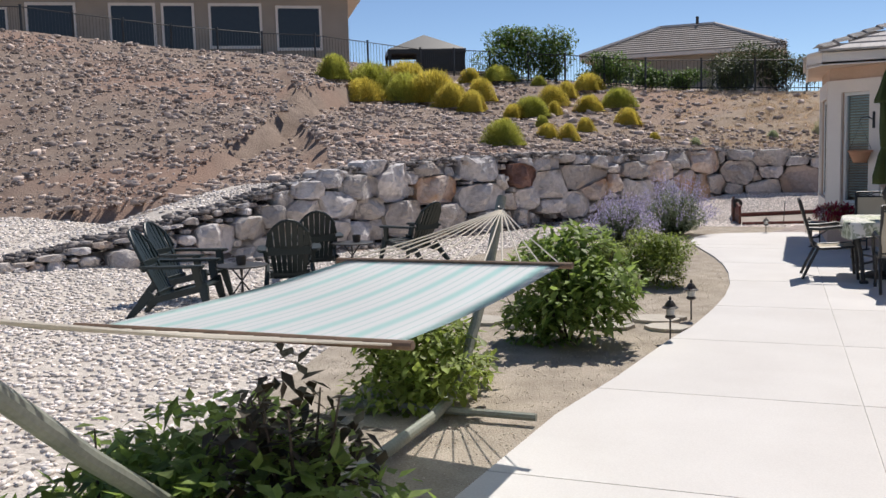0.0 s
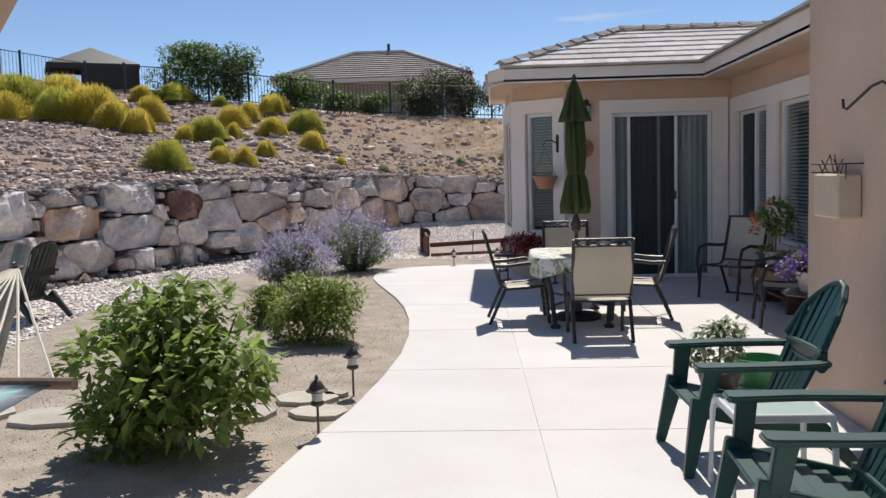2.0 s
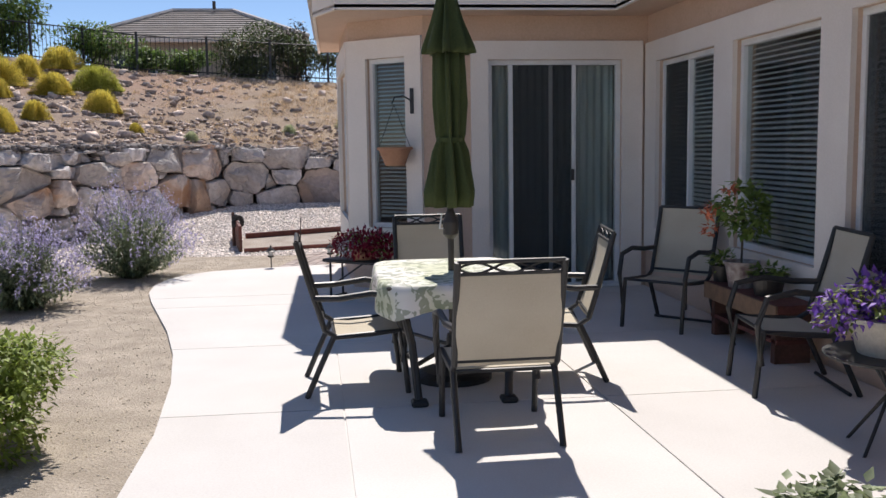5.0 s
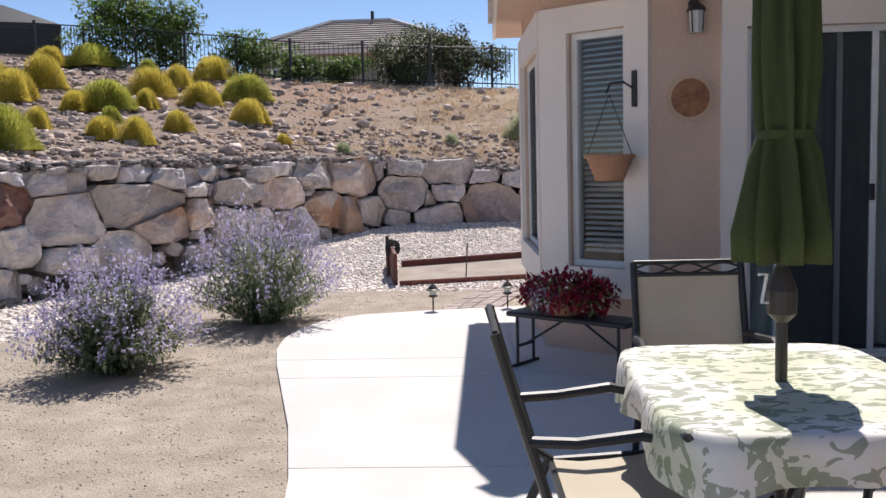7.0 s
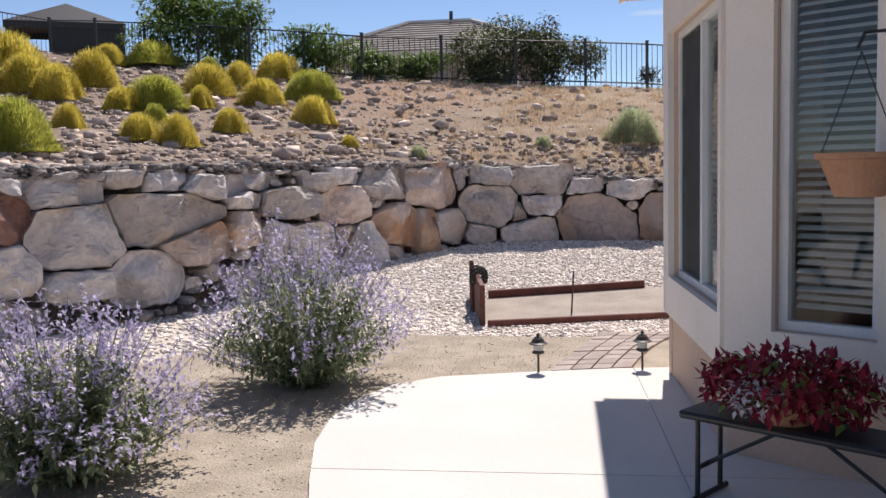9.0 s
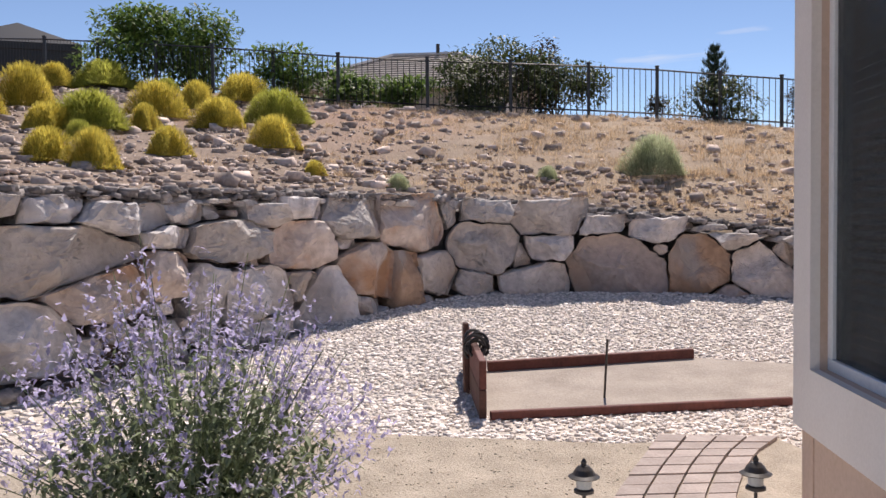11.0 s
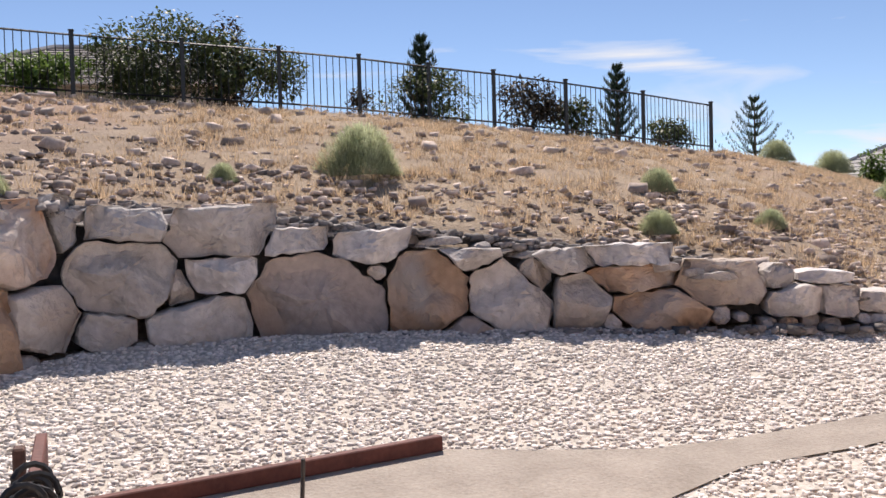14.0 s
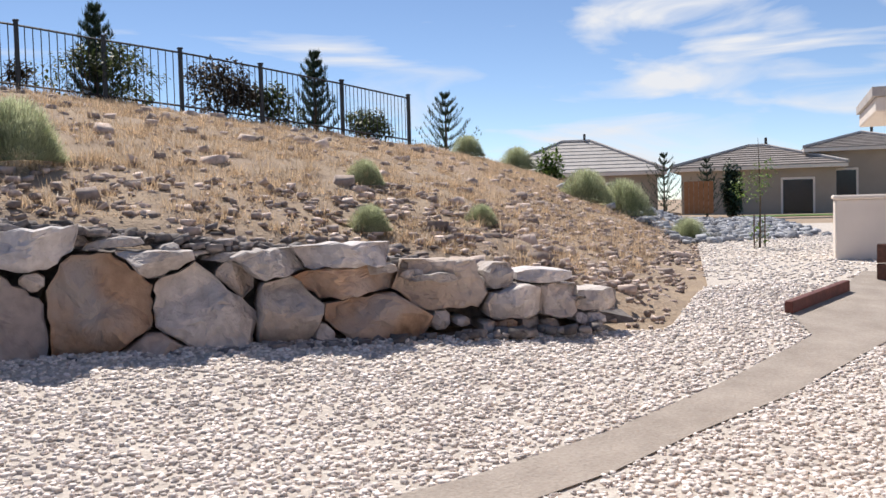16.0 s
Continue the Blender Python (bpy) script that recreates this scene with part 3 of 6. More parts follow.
# patio door wall
w, m = wall_panel("wall_patio_door", P1, (1.72, 0.0), -0.12, WTOP, [(0.67, 2.11, 0.0, 2.41)], STUCCO)
structure(w, "tan stucco wall round the sliding patio door", "wall")
surround(m, 0.49, 2.33, 0.0, 2.6, [(0.67, 2.11, 0.0, 2.41)], "door_trim", "smooth cream trim round the patio door")
door = window_unit("door_1", m, 0.67, 2.11, 0.0, 2.41, "white-framed sliding glass patio door, closed", (0.92, 1.60), (0.90, 1.60), False, True, True)
part("handle", boxes((1.56, 1.60, 0.0, 0.035, 1.15, 1.27), bevel=0.006), BLACK, door, "black door handle")
part("screen_frame", boxes((1.33, 1.37, 0.04, 0.062, 0.05, 2.36)), plain("grey_frame", (0.16, 0.165, 0.165), 0.5), door)
part("threshold", boxes((0.67, 2.11, -0.06, 0.1, 0.004, 0.035), bevel=0.005), VINYL, door)
# window wall
w, m = wall_panel("wall_windows", (1.72, 0.0), (1.72, -6.95), -0.12, WTOP, [(0.38, 1.80, 0.65, 2.36), (2.18, 3.55, 0.65, 2.36), (3.92, 5.3, 0.65, 2.36)], STUCCO)
structure(w, "tan stucco wall with a row of windows", "wall")
surround(m, 0.05, 5.55, 0.40, 2.57, [(0.38, 1.80, 0.65, 2.36), (2.18, 3.55, 0.65, 2.36), (3.92, 5.3, 0.65, 2.36)])
window_unit("window_1", m, 0.38, 1.80, 0.65, 2.36, "white sliding window with a dark screen and lowered blinds", (1.07,), (0.42, 1.06))
window_unit("window_2", m, 2.18, 3.55, 0.65, 2.36, "fixed picture window with lowered grey blinds")
window_unit("window_3", m, 3.92, 5.3, 0.65, 2.36, "sliding window with a dark screen", (4.6,), (3.97, 4.6))
# near wing
w, m = wall_panel("wall_near_return", (1.72, -6.95), (0.45, -6.95), -0.12, 3.1, [], STUCCO)
structure(w, "tan stucco return wall of the near wing", "wall")
w, m_near = wall_panel("wall_near_wing", (0.45, -6.95), (0.45, -19.0), -0.12, 3.1, [], STUCCO)
structure(w, "rough tan stucco wall of the near wing", "wall")
# bay
w, m_bay = wall_panel("wall_bay_corner", P2, P1, -0.12, WTOP, [(0.25, 0.75, 0.67, 2.46)], STUCCO)
structure(w, "angled tan stucco bay wall with a narrow window", "wall")
surround(m_bay, 0.0, 0.945, 0.45, 2.66, [(0.25, 0.75, 0.67, 2.46)])
window_unit("window_4", m_bay, 0.25, 0.75, 0.67, 2.46, "narrow fixed bay window with horizontal blinds")
w, m_side = wall_panel("wall_bay_side", P3, P2, -0.12, WTOP, [(0.22, 1.86, 0.72, 2.40)], STUCCO)
structure(w, "tan stucco side wall of the bay with a window", "wall")
surround(m_side, 0.0, 1.93, 0.45, 2.66, [(0.22, 1.86, 0.72, 2.40)])
window_unit("window_5", m_side, 0.22, 1.86, 0.72, 2.40, "sliding bay window with a dark screen", (1.02,), (0.27, 1.0))
w, m = wall_panel("wall_north", (9.0, 2.5), P3, -0.12, WTOP, [], STUCCO)
structure(w, "plain tan stucco north wall of the house", "wall")
w, m = wall_panel("wall_east", (9.0, -19.0), (9.0, 2.5), -0.12, WTOP, [], STUCCO)
structure(w, "plain stucco wall closing the house", "wall")
fl = part("floor", boxes((-0.6, 8.9, 0.2, 2.3, -0.1, -0.02), (1.9, 8.9, -6.7, 0.2, -0.1, -0.02)), INSIDE)
structure(fl, "plain floor inside the house", "floor")
cl = part("ceiling", boxes((-0.4, 8.9, 0.2, 2.3, 2.7, 2.76), (1.9, 8.9, -6.7, 0.2, 2.7, 2.76)), INSIDE)
structure(cl, "plain ceiling inside the house", "ceiling")
iw = part("wall_inner", boxes((4.5, 4.6, -6.7, 2.3, -0.02, 2.7), (-0.5, 4.5, 2.2, 2.3, -0.02, 2.7)), INSIDE)
structure(iw, "plain inner wall of the room", "wall")


EZ = 2.86
EAVE = [(1.2, -7.3), (1.2, -0.55), (-1.56, -0.55), (-1.78, 0.0), (-1.78, 3.6), (9.4, 3.6), (9.4, -7.3)]
soffit = structure(part("soffit", prism(bmesh.new(), EAVE, EZ, EZ + 0.03), STUCCO), "tan soffit under the overhanging eaves", "soffit")
bm = bmesh.new()
for (ax, ay), (bx, by) in zip(EAVE[:4], EAVE[1:5]):
    d = Vector((bx - ax, by - ay, 0)).normalized()
    n = Vector((-d.y, d.x, 0))
    prism(bm, [(ax, ay), (bx, by), (bx + n.x * -0.03, by + n.y * -0.03), (ax + n.x * -0.03, ay + n.y * -0.03)], EZ - 0.02, EZ + 0.21)
fascia = structure(part("fascia", bm, TRIM), "cream painted fascia board along the eaves", "fascia")

PITCH = 0.34
APEX_Y = 1.65
roof = structure(new("roof"), "grey-brown flat concrete tile hip roof of the house", "roof")
z_e = EZ + 0.2
ridge_z = z_e + PITCH * (APEX_Y + 0.6)
ax0 = 0.35
bm = bmesh.new()
A_, B_, C_, D_ = (1.15, -0.6, z_e), (-1.62, -0.6, z_e), (-1.83, 0.0, z_e), (-1.83, 3.65, z_e)
AP, RG = (ax0, APEX_Y, ridge_z), (7.5, APEX_Y, ridge_z)
VR = (1.15 + (APEX_Y + 0.6), APEX_Y, ridge_z)
R1, R2, R3 = (1.15, -7.4, z_e), (5.0, -7.4, z_e + PITCH * 3.85), (5.0, APEX_Y, z_e + PITCH * 3.85)
for f in ((B_, A_, VR, AP), (C_, B_, AP), (D_, C_, AP), (A_, R1, R2, (5.0, 3.2, z_e + PITCH * 3.85)), (D_, AP, RG, (9.4, 3.65, z_e))):
    bm.faces.new([bm.verts.new((x, y, z - 0.03)) for x, y, z in f])
bmesh.ops.recalc_face_normals(bm, faces=bm.faces[:])
part("roof_deck", bm, TILE, roof)
tile_bm = bmesh.new()
box(tile_bm, -0.148, 0.148, -0.01, 0.40, 0.0, 0.028, pose(0, 0, 0, math.degrees(math.atan(PITCH)) - 3.2, 0, 0))
tile_me = mesh_of(tile_bm, "roof_tile")
tile_me.materials.append(TILE)
row = 0
while True:
    dy = row * 0.33
    if dy > APEX_Y + 0.5:
        break
    y, z = -0.62 + dy, z_e + PITCH * dy - 0.01
    lo, hi = -1.62 + (ax0 + 1.62) * dy / (APEX_Y + 0.6), 1.15 + dy
    x = lo + 0.05 + (0.15 if row % 2 else 0.0)
    while x < hi:
        t = new("roof_tile", tile_me)
        t.parent = roof
        t.location = (x + 0.1, y, z + random.uniform(0, 0.004))
        x += 0.3
    # the wing's tiles rise to the east
    row += 1
for k in range(6):
    x, z = 1.13 + k * 0.33, z_e + PITCH * k * 0.33 - 0.01
    y = -0.75 + k * 0.33
    while y > -7.3:
        t = new("roof_tile", tile_me)
        t.parent = roof
        t.rotation_euler = (0, 0, radians(-90))
        t.location = (x, y, z)
        y -= 0.3
for a, b in (((-1.62, -0.6, z_e), AP), (AP, VR)):
    a, b = Vector(a), Vector(b)
    n = int((b - a).length / 0.34)
    for i in range(n):
        bm = bmesh.new()
        p, q = a.lerp(b, i / n), a.lerp(b, (i + 1.12) / n)
        side = (q - p).cross(Vector((0, 0, 1))).normalized() * 0.11
        up = Vector((0, 0, 0.075))
        vs = [bm.verts.new(v) for v in (p - side + up * 0.2 + up * 0.35, p + up * 1.35, p + side + up * 0.55, q - side + up * 0.2, q + up, q + side + up * 0.2)]
        for f in ((0, 1, 4, 3), (1, 2, 5, 4), (0, 2, 1)):
            bm.faces.new([vs[k] for k in f])
        bmesh.ops.solidify(bm, geom=bm.faces[:], thickness=0.02)
        part("ridge_tile", bm, TILE, roof)


# ---- boulder wall ----
WALL = [(-12.4, -6.7, 0.05, 0.25), (-11.6, -5.4, 0.03, 0.45), (-10.5, -3.6, 0.0, 0.85), (-9.4, -1.3, -0.02, 1.42), (-8.6, 1.2, -0.03, 1.5), (-7.6, 3.6, -0.02, 1.58), (-6.2, 6.0, 0.03, 1.6), (-4.9, 8.2, 0.15, 1.6), (-3.75, 9.55, 0.25, 1.56), (-2.2, 9.85, 0.3, 1.42), (-0.6, 9.65, 0.3, 1.22), (1.0, 9.35, 0.3, 1.0), (2.3, 8.95, 0.3, 0.78), (3.7, 8.45, 0.3, 0.42)]
wall_len = [0.0]
for a, b in zip(WALL, WALL[1:]):
    wall_len.append(wall_len[-1] + math.hypot(b[0] - a[0], b[1] - a[1]))
WL = wall_len[-1]


def wall_at(s):
    """Place, way along, foot and top of the boulder wall at s metres along it, with the corners eased."""
    def point(q):
        q = min(max(q, 0.0), WL)
        return [float(np.interp(q, wall_len, [p[k] for p in WALL])) for k in range(4)]
    a, b, c = point(s - 0.5), point(s), point(s + 0.5)
    d = Vector((c[0] - a[0], c[1] - a[1], 0)).normalized()
    mid = [(a[k] + 2 * b[k] + c[k]) / 4 for k in range(4)]
    return Vector((mid[0], mid[1], 0)), d, mid[2], mid[3]


def stone(outline, centre, rng, depth=0.42, bulge=0.14, sub=7):
    """A split-faced boulder from its outline (along, up): rings from the back edge to a broken face."""
    pts = []
    n = len(outline)
    for i in range(n):
        a, b = np.array(outline[i]), np.array(outline[(i + 1) % n])
        k = max(1, min(sub, int(np.linalg.norm(b - a) / 0.06)))
        for j in range(k):
            pts.append(a + (b - a) * j / k + (rng.normal(0, 0.009, 2) if j else 0))
    pts = np.array(pts)
    c = pts.mean(0)
    verts, faces = [], []
    m = len(pts)
    seed = float(rng.uniform(0, 50))
    span = min(0.9, max(np.ptp(pts[:, 0]), np.ptp(pts[:, 1])))
    bulge = bulge * rng.uniform(0.6, 1.1)
    # a broken face: one broad plane, with a few steeper ones that cut its sides
    planes = [(0.0, rng.uniform(-0.2, 0.2, 2))]
    for _ in range(4):
        a = rng.uniform(0, math.tau)
        planes.append((rng.uniform(0.02, 0.15) * span, rng.uniform(0.35, 1.2) * np.array((math.cos(a), math.sin(a)))))
    levels = ((0.90, -depth), (0.985, -0.12), (0.99, 0.0), (0.965, 0.8), (0.90, 1.0), (0.78, 1.0), (0.64, 1.0), (0.48, 1.0), (0.32, 1.0), (0.16, 1.0))
    for shrink, out in levels + ((0.0, 1.0),):
        for p in (pts if shrink else [c]):
            q = c + (p - c) * shrink + (rng.normal(0, 0.004, 2) if 0 < shrink < 0.9 else 0)
            o = out
            if out >= 0:
                face = bulge + min(h + float((q - c) @ g) for h, g in planes)
                face += 0.075 * noise.noise(Vector((q[0] * 3 + seed, q[1] * 3, seed))) + 0.06 * abs(noise.noise(Vector((q[0] * 7 + seed, q[1] * 5, seed)))) + 0.018 * noise.noise(Vector((q[0] * 24, q[1] * 24 + seed, seed)))
                o = max(face, -0.06) * out + (0.0 if out else 0.015)
            verts.append((q[0], -o, q[1]))
    last = len(levels) - 1
    for r in range(last):
        for i in range(m):
            j = (i + 1) % m
            faces.append((r * m + i, r * m + j, (r + 1) * m + j, (r + 1) * m + i))
    faces += [(last * m + i, last * m + (i + 1) % m, (last + 1) * m) for i in range(m)]
    return verts, faces


def shrunk(poly, gap):
    c = np.mean(poly, 0)
    out = []
    for p in poly:
        v = np.array(p) - c
        l = np.linalg.norm(v)
        out.append(tuple(c + v * max(0.4, (l - gap) / l)))
    return out


def chopped(poly, cut):
    """Corners taken off, for a rounder stone."""
    out = []
    n = len(poly)
    for i in range(n):
        a, p, b = np.array(poly[i - 1]), np.array(poly[i]), np.array(poly[(i + 1) % n])
        out += [tuple(p + (a - p) * cut), tuple(p + (b - p) * cut)]
    return out


boulder_wall = structure(new("retaining_wall"), "dry-stacked grey and tan boulder retaining wall at the foot of the hill", "retaining wall")
rng = np.random.default_rng(11)
# each large stone: place along the wall, height, half length, half height, and its kind
STONES_WEST = [(4.17, 0.51, 0.25, 0.18, "g"), (4.67, 0.67, 0.24, 0.19, "g"), (4.95, 0.94, 0.16, 0.11, "g"), (5.29, 0.71, 0.38, 0.24, "g"), (5.36, 1.08, 0.28, 0.15, "w"), (5.87, 0.26, 0.28, 0.28, "w"), (5.91, 1.27, 0.3, 0.16, "w"), (6.03, 0.79, 0.4, 0.25, "w"), (6.49, 0.23, 0.34, 0.23, "w"), (6.58, 1.09, 0.49, 0.22, "g"), (6.82, 0.67, 0.41, 0.21, "g"), (7.1, 1.43, 0.32, 0.14, "w"), (7.51, 1.13, 0.44, 0.34, "w"), (7.74, 0.42, 0.52, 0.35, "g"), (8.48, 0.23, 0.3, 0.18, "g"), (8.69, 1.36, 0.43, 0.16, "g"), (8.82, 0.94, 0.59, 0.3, "t"), (9.01, 0.37, 0.52, 0.26, "g"), (10.11, 0.71, 0.71, 0.29, "w"), (10.11, 1.32, 0.55, 0.26, "w"), (11.52, 1.14, 0.38, 0.29, "r")]
STONES_SAGE = [(11.44, 0.16, 0.21, 0.21, "g"), (11.63, 0.61, 0.37, 0.26, "w"), (11.68, 1.43, 0.28, 0.08, "w"), (12.3, 1.35, 0.47, 0.15, "w"), (12.34, 0.4, 0.34, 0.17, "w"), (12.42, 0.89, 0.59, 0.35, "g"), (13.01, 1.48, 0.23, 0.09, "g"), (13.16, 0.41, 0.47, 0.31, "w"), (13.5, 1.01, 0.79, 0.36, "g"), (13.51, 1.43, 0.27, 0.12, "w"), (13.84, 0.72, 0.44, 0.25, "t"), (14.15, 1.36, 0.46, 0.14, "w"), (14.58, 1.19, 0.24, 0.11, "w"), (14.82, 1.42, 0.21, 0.12, "g"), (15.01, 0.56, 0.19, 0.35, "w"), (15.33, 1.14, 0.49, 0.2, "g")]
STONES_BEND = [(15.66, 0.55, 0.45, 0.31, "w"), (15.7, 0.22, 0.34, 0.19, "g"), (15.84, 1.37, 0.24, 0.13, "g"), (16.21, 0.64, 0.19, 0.16, "g"), (16.31, 1.06, 0.47, 0.29, "t"), (16.32, 1.44, 0.29, 0.12, "w"), (16.6, 0.38, 0.5, 0.44, "w"), (16.95, 1.06, 0.15, 0.08, "w"), (17, 1.31, 0.39, 0.26, "g"), (17.12, 0.36, 0.19, 0.17, "g"), (17.19, 0.67, 0.41, 0.37, "t"), (17.75, 0.6, 0.21, 0.35, "o"), (17.95, 1.29, 0.49, 0.35, "t"), (18.23, 0.66, 0.34, 0.25, "g"), (18.49, 1.42, 0.12, 0.24, "g")]
STONES_PIT = [(18.74, 0.53, 0.25, 0.16, "g"), (18.87, 0.95, 0.43, 0.37, "g"), (18.92, 1.39, 0.33, 0.15, "g"), (19.37, 0.82, 0.1, 0.19, "g"), (19.52, 0.56, 0.44, 0.23, "g"), (19.7, 0.94, 0.29, 0.17, "w"), (19.7, 1.32, 0.44, 0.23, "g"), (20.38, 1.23, 0.26, 0.12, "g"), (20.57, 0.67, 0.67, 0.43, "b"), (21, 1.14, 0.34, 0.16, "w"), (21.07, 0.91, 0.1, 0.08, "g"), (21.51, 0.69, 0.41, 0.4, "o"), (21.87, 0.37, 0.36, 0.12, "b"), (21.93, 1.01, 0.29, 0.1, "g"), (22.27, 0.65, 0.4, 0.35, "g")]
STONES_EAST = [(22.52, 0.86, 0.15, 0.14, "g"), (22.79, 0.97, 0.28, 0.11, "g"), (22.92, 0.57, 0.26, 0.3, "g"), (23.19, 0.4, 0.09, 0.09, "g"), (23.33, 1, 0.4, 0.11, "w"), (23.36, 0.79, 0.41, 0.13, "o"), (23.65, 0.5, 0.48, 0.21, "o"), (24.17, 0.45, 0.08, 0.09, "g"), (24.17, 0.71, 0.41, 0.25, "g"), (24.68, 0.78, 0.14, 0.11, "g"), (24.8, 0.56, 0.23, 0.14, "g"), (25.06, 0.77, 0.22, 0.06, "w"), (25.2, 0.56, 0.17, 0.14, "g"), (25.54, 0.54, 0.19, 0.1, "g")]
KIND = {"g": BOULDER_GREY, "w": BOULDER_PALE, "t": BOULDER_TAN, "o": BOULDER_OCHRE, "b": BOULDER_BROWN, "r": BOULDER_RED}
large = STONES_WEST + STONES_SAGE + STONES_BEND + STONES_PIT + STONES_EAST


def reach(k, ux, uz):
    """How far stone k reaches along a way, as a share of that way's length."""
    return ((abs(ux) / k[2]) ** 3.4 + (abs(uz) / k[3]) ** 3.4) ** (-1 / 3.4)


# smaller stones fill what the large ones leave open
for big, small, tries in ((0.34, 0.22, 500), (0.2, 0.12, 1800), (0.11, 0.06, 2600)):
    for _ in range(tries):
        r, sx = rng.uniform(small, big), rng.uniform(0.0, WL - 0.5)
        _, _, lo, hi = wall_at(sx)
        if hi - lo < max(2.2 * r, 0.15 + 1.3 * r):
            continue
        sz = rng.uniform(lo + 0.6 * r, hi - 0.12 - 0.6 * r)
        k = (sx, sz, r, r * rng.uniform(0.6, 0.95), "gwgtgw"[int(rng.integers(0, 6))])
        if all(abs(o[0] - sx) > 1.6 or (lambda ux, uz: reach(o, ux, uz) + 0.8 * reach(k, ux, uz) < 1)(sx - o[0], sz - o[1] + 1e-6) for o in large):
            large.append(k)
for i, k in enumerate(large):
    sx, sz, hw, hh, tone = k
    p, d, lo, hi = wall_at(sx)
    e = lambda: rng.uniform(0.92, 1.22)
    poly = [(sx - hw * e(), sz - hh * e()), (sx + hw * e(), sz - hh * e()), (sx + hw * e(), sz + hh * e()), (sx - hw * e(), sz + hh * e())]
    if hw < 0.16:
        poly = chopped(poly, rng.uniform(0.2, 0.32))
    elif rng.uniform() < 0.7:
        poly = chopped(poly, rng.uniform(0.07, 0.2))
    for j, o in enumerate(large):
        ux, uz = o[0] - sx, o[1] - sz
        if j == i or abs(ux) > 1.8:
            continue
        ri, rj = reach(k, ux, uz), reach(o, ux, uz)
        f = ri / (ri + rj)
        nx_, nz_ = ux / (hw * hw + o[2] * o[2]), uz / (hh * hh + o[3] * o[3])
        poly = clip(poly, nx_, nz_, nx_ * (sx + ux * f) + nz_ * (sz + uz * f))
        if len(poly) < 3:
            break
    if len(poly) < 3 or np.ptp(np.array(poly), 0).min() < 0.05:
        continue
    poly = shrunk(poly, rng.uniform(0.002, 0.012))
    verts, faces = stone([(x - sx, z) for x, z in poly], None, rng, bulge=0.14 if hw > 0.2 else 0.07)
    ob = raw("boulder", verts, faces, KIND[tone], boulder_wall)
    n = Vector((d.y, -d.x, 0))
    q = p - n * ((sz - lo) * 0.10 + rng.uniform(-0.07, 0.07) + (0.06 if hw < 0.16 else 0.0))
    ob.matrix_world = Matrix.Translation(q) @ Matrix((d, -n, Vector((0, 0, 1)))).transposed().to_4x4()
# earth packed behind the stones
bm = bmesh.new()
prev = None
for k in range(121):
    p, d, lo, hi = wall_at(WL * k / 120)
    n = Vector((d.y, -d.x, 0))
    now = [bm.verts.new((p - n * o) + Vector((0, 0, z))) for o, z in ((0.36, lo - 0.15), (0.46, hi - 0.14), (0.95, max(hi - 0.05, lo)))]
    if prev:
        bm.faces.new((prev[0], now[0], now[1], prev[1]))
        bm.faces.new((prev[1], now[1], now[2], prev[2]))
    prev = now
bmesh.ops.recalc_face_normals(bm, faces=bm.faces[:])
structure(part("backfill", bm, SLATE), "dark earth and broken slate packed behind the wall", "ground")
# flat capping stones
s = 0.1
while s < WL - 0.5:
    p, d, lo, hi = wall_at(s)
    wdt, hgt = rng.uniform(0.16, 0.5), rng.uniform(0.05, 0.12)
    outline = chopped([(-wdt / 2, hi - 0.11), (wdt / 2, hi - 0.11 + rng.uniform(-0.03, 0.03)), (wdt / 2 * rng.uniform(0.7, 1), hi - 0.11 + hgt), (-wdt / 2 * rng.uniform(0.7, 1), hi - 0.11 + hgt * rng.uniform(0.6, 1))], 0.2)
    verts, faces = stone(outline, None, rng, 0.34, 0.06, 3)
    ob = raw("cap_stone", verts, faces, BOULDER_PALE if rng.uniform() < 0.3 else BOULDER_GREY, boulder_wall)
    n = Vector((d.y, -d.x, 0))
    q = p - n * (0.12 * (hi - lo) + rng.uniform(-0.03, 0.1))
    ob.matrix_world = Matrix.Translation(q) @ Matrix((d, -n, Vector((0, 0, 1)))).transposed().to_4x4() @ pose(0, 0, 0, 0, 0, rng.uniform(-8, 8))
    s += wdt * rng.uniform(0.8, 1.02)


# ---- loose stones ----
rng = np.random.default_rng(5)
PEBBLES = pebble_shapes(rng, 8)
TRACK = [(-3.03, 4.56), (-0.88, 5.17), (-0.5, 5.62), (0.17, 5.98), (0.99, 6.12), (1.84, 6.36), (3.0, 6.62), (5.1, 7.3), (7.2, 8.3), (8.6, 8.8), (8.8, 10.0), (7.0, 9.05), (5.3, 8.42), (4.7, 7.73), (2.84, 7.05), (1.35, 6.6), (0.3, 6.4), (-0.2, 6.36), (-0.85, 6.5), (-1.3, 6.62), (-3.16, 6.1)]
clay = structure(sheet("horseshoe_pit", TRACK, 0.042, CLAY, 0.4), "packed bare tan clay of a horseshoe pit and path", "ground")


def strew(n, x0, x1, y0, y1, keep, size, flat, lift, rise):
    px, py = rng.uniform(x0, x1, n), rng.uniform(y0, y1, n)
    ok = keep(px, py)
    px, py = px[ok], py[ok]
    pz = land(px, py) + lift
    sz = size(len(px))
    out = []
    for x, y, z, s in zip(px.tolist(), py.tolist(), pz.tolist(), sz.tolist()):
        out.append(((x, y, z + s * rise), rng.uniform(0, 6.28), rng.uniform(-0.5, 0.5), (s, s * rng.uniform(0.6, 0.95), s * flat * rng.uniform(0.6, 1.0)), int(rng.integers(0, 8))))
    return out


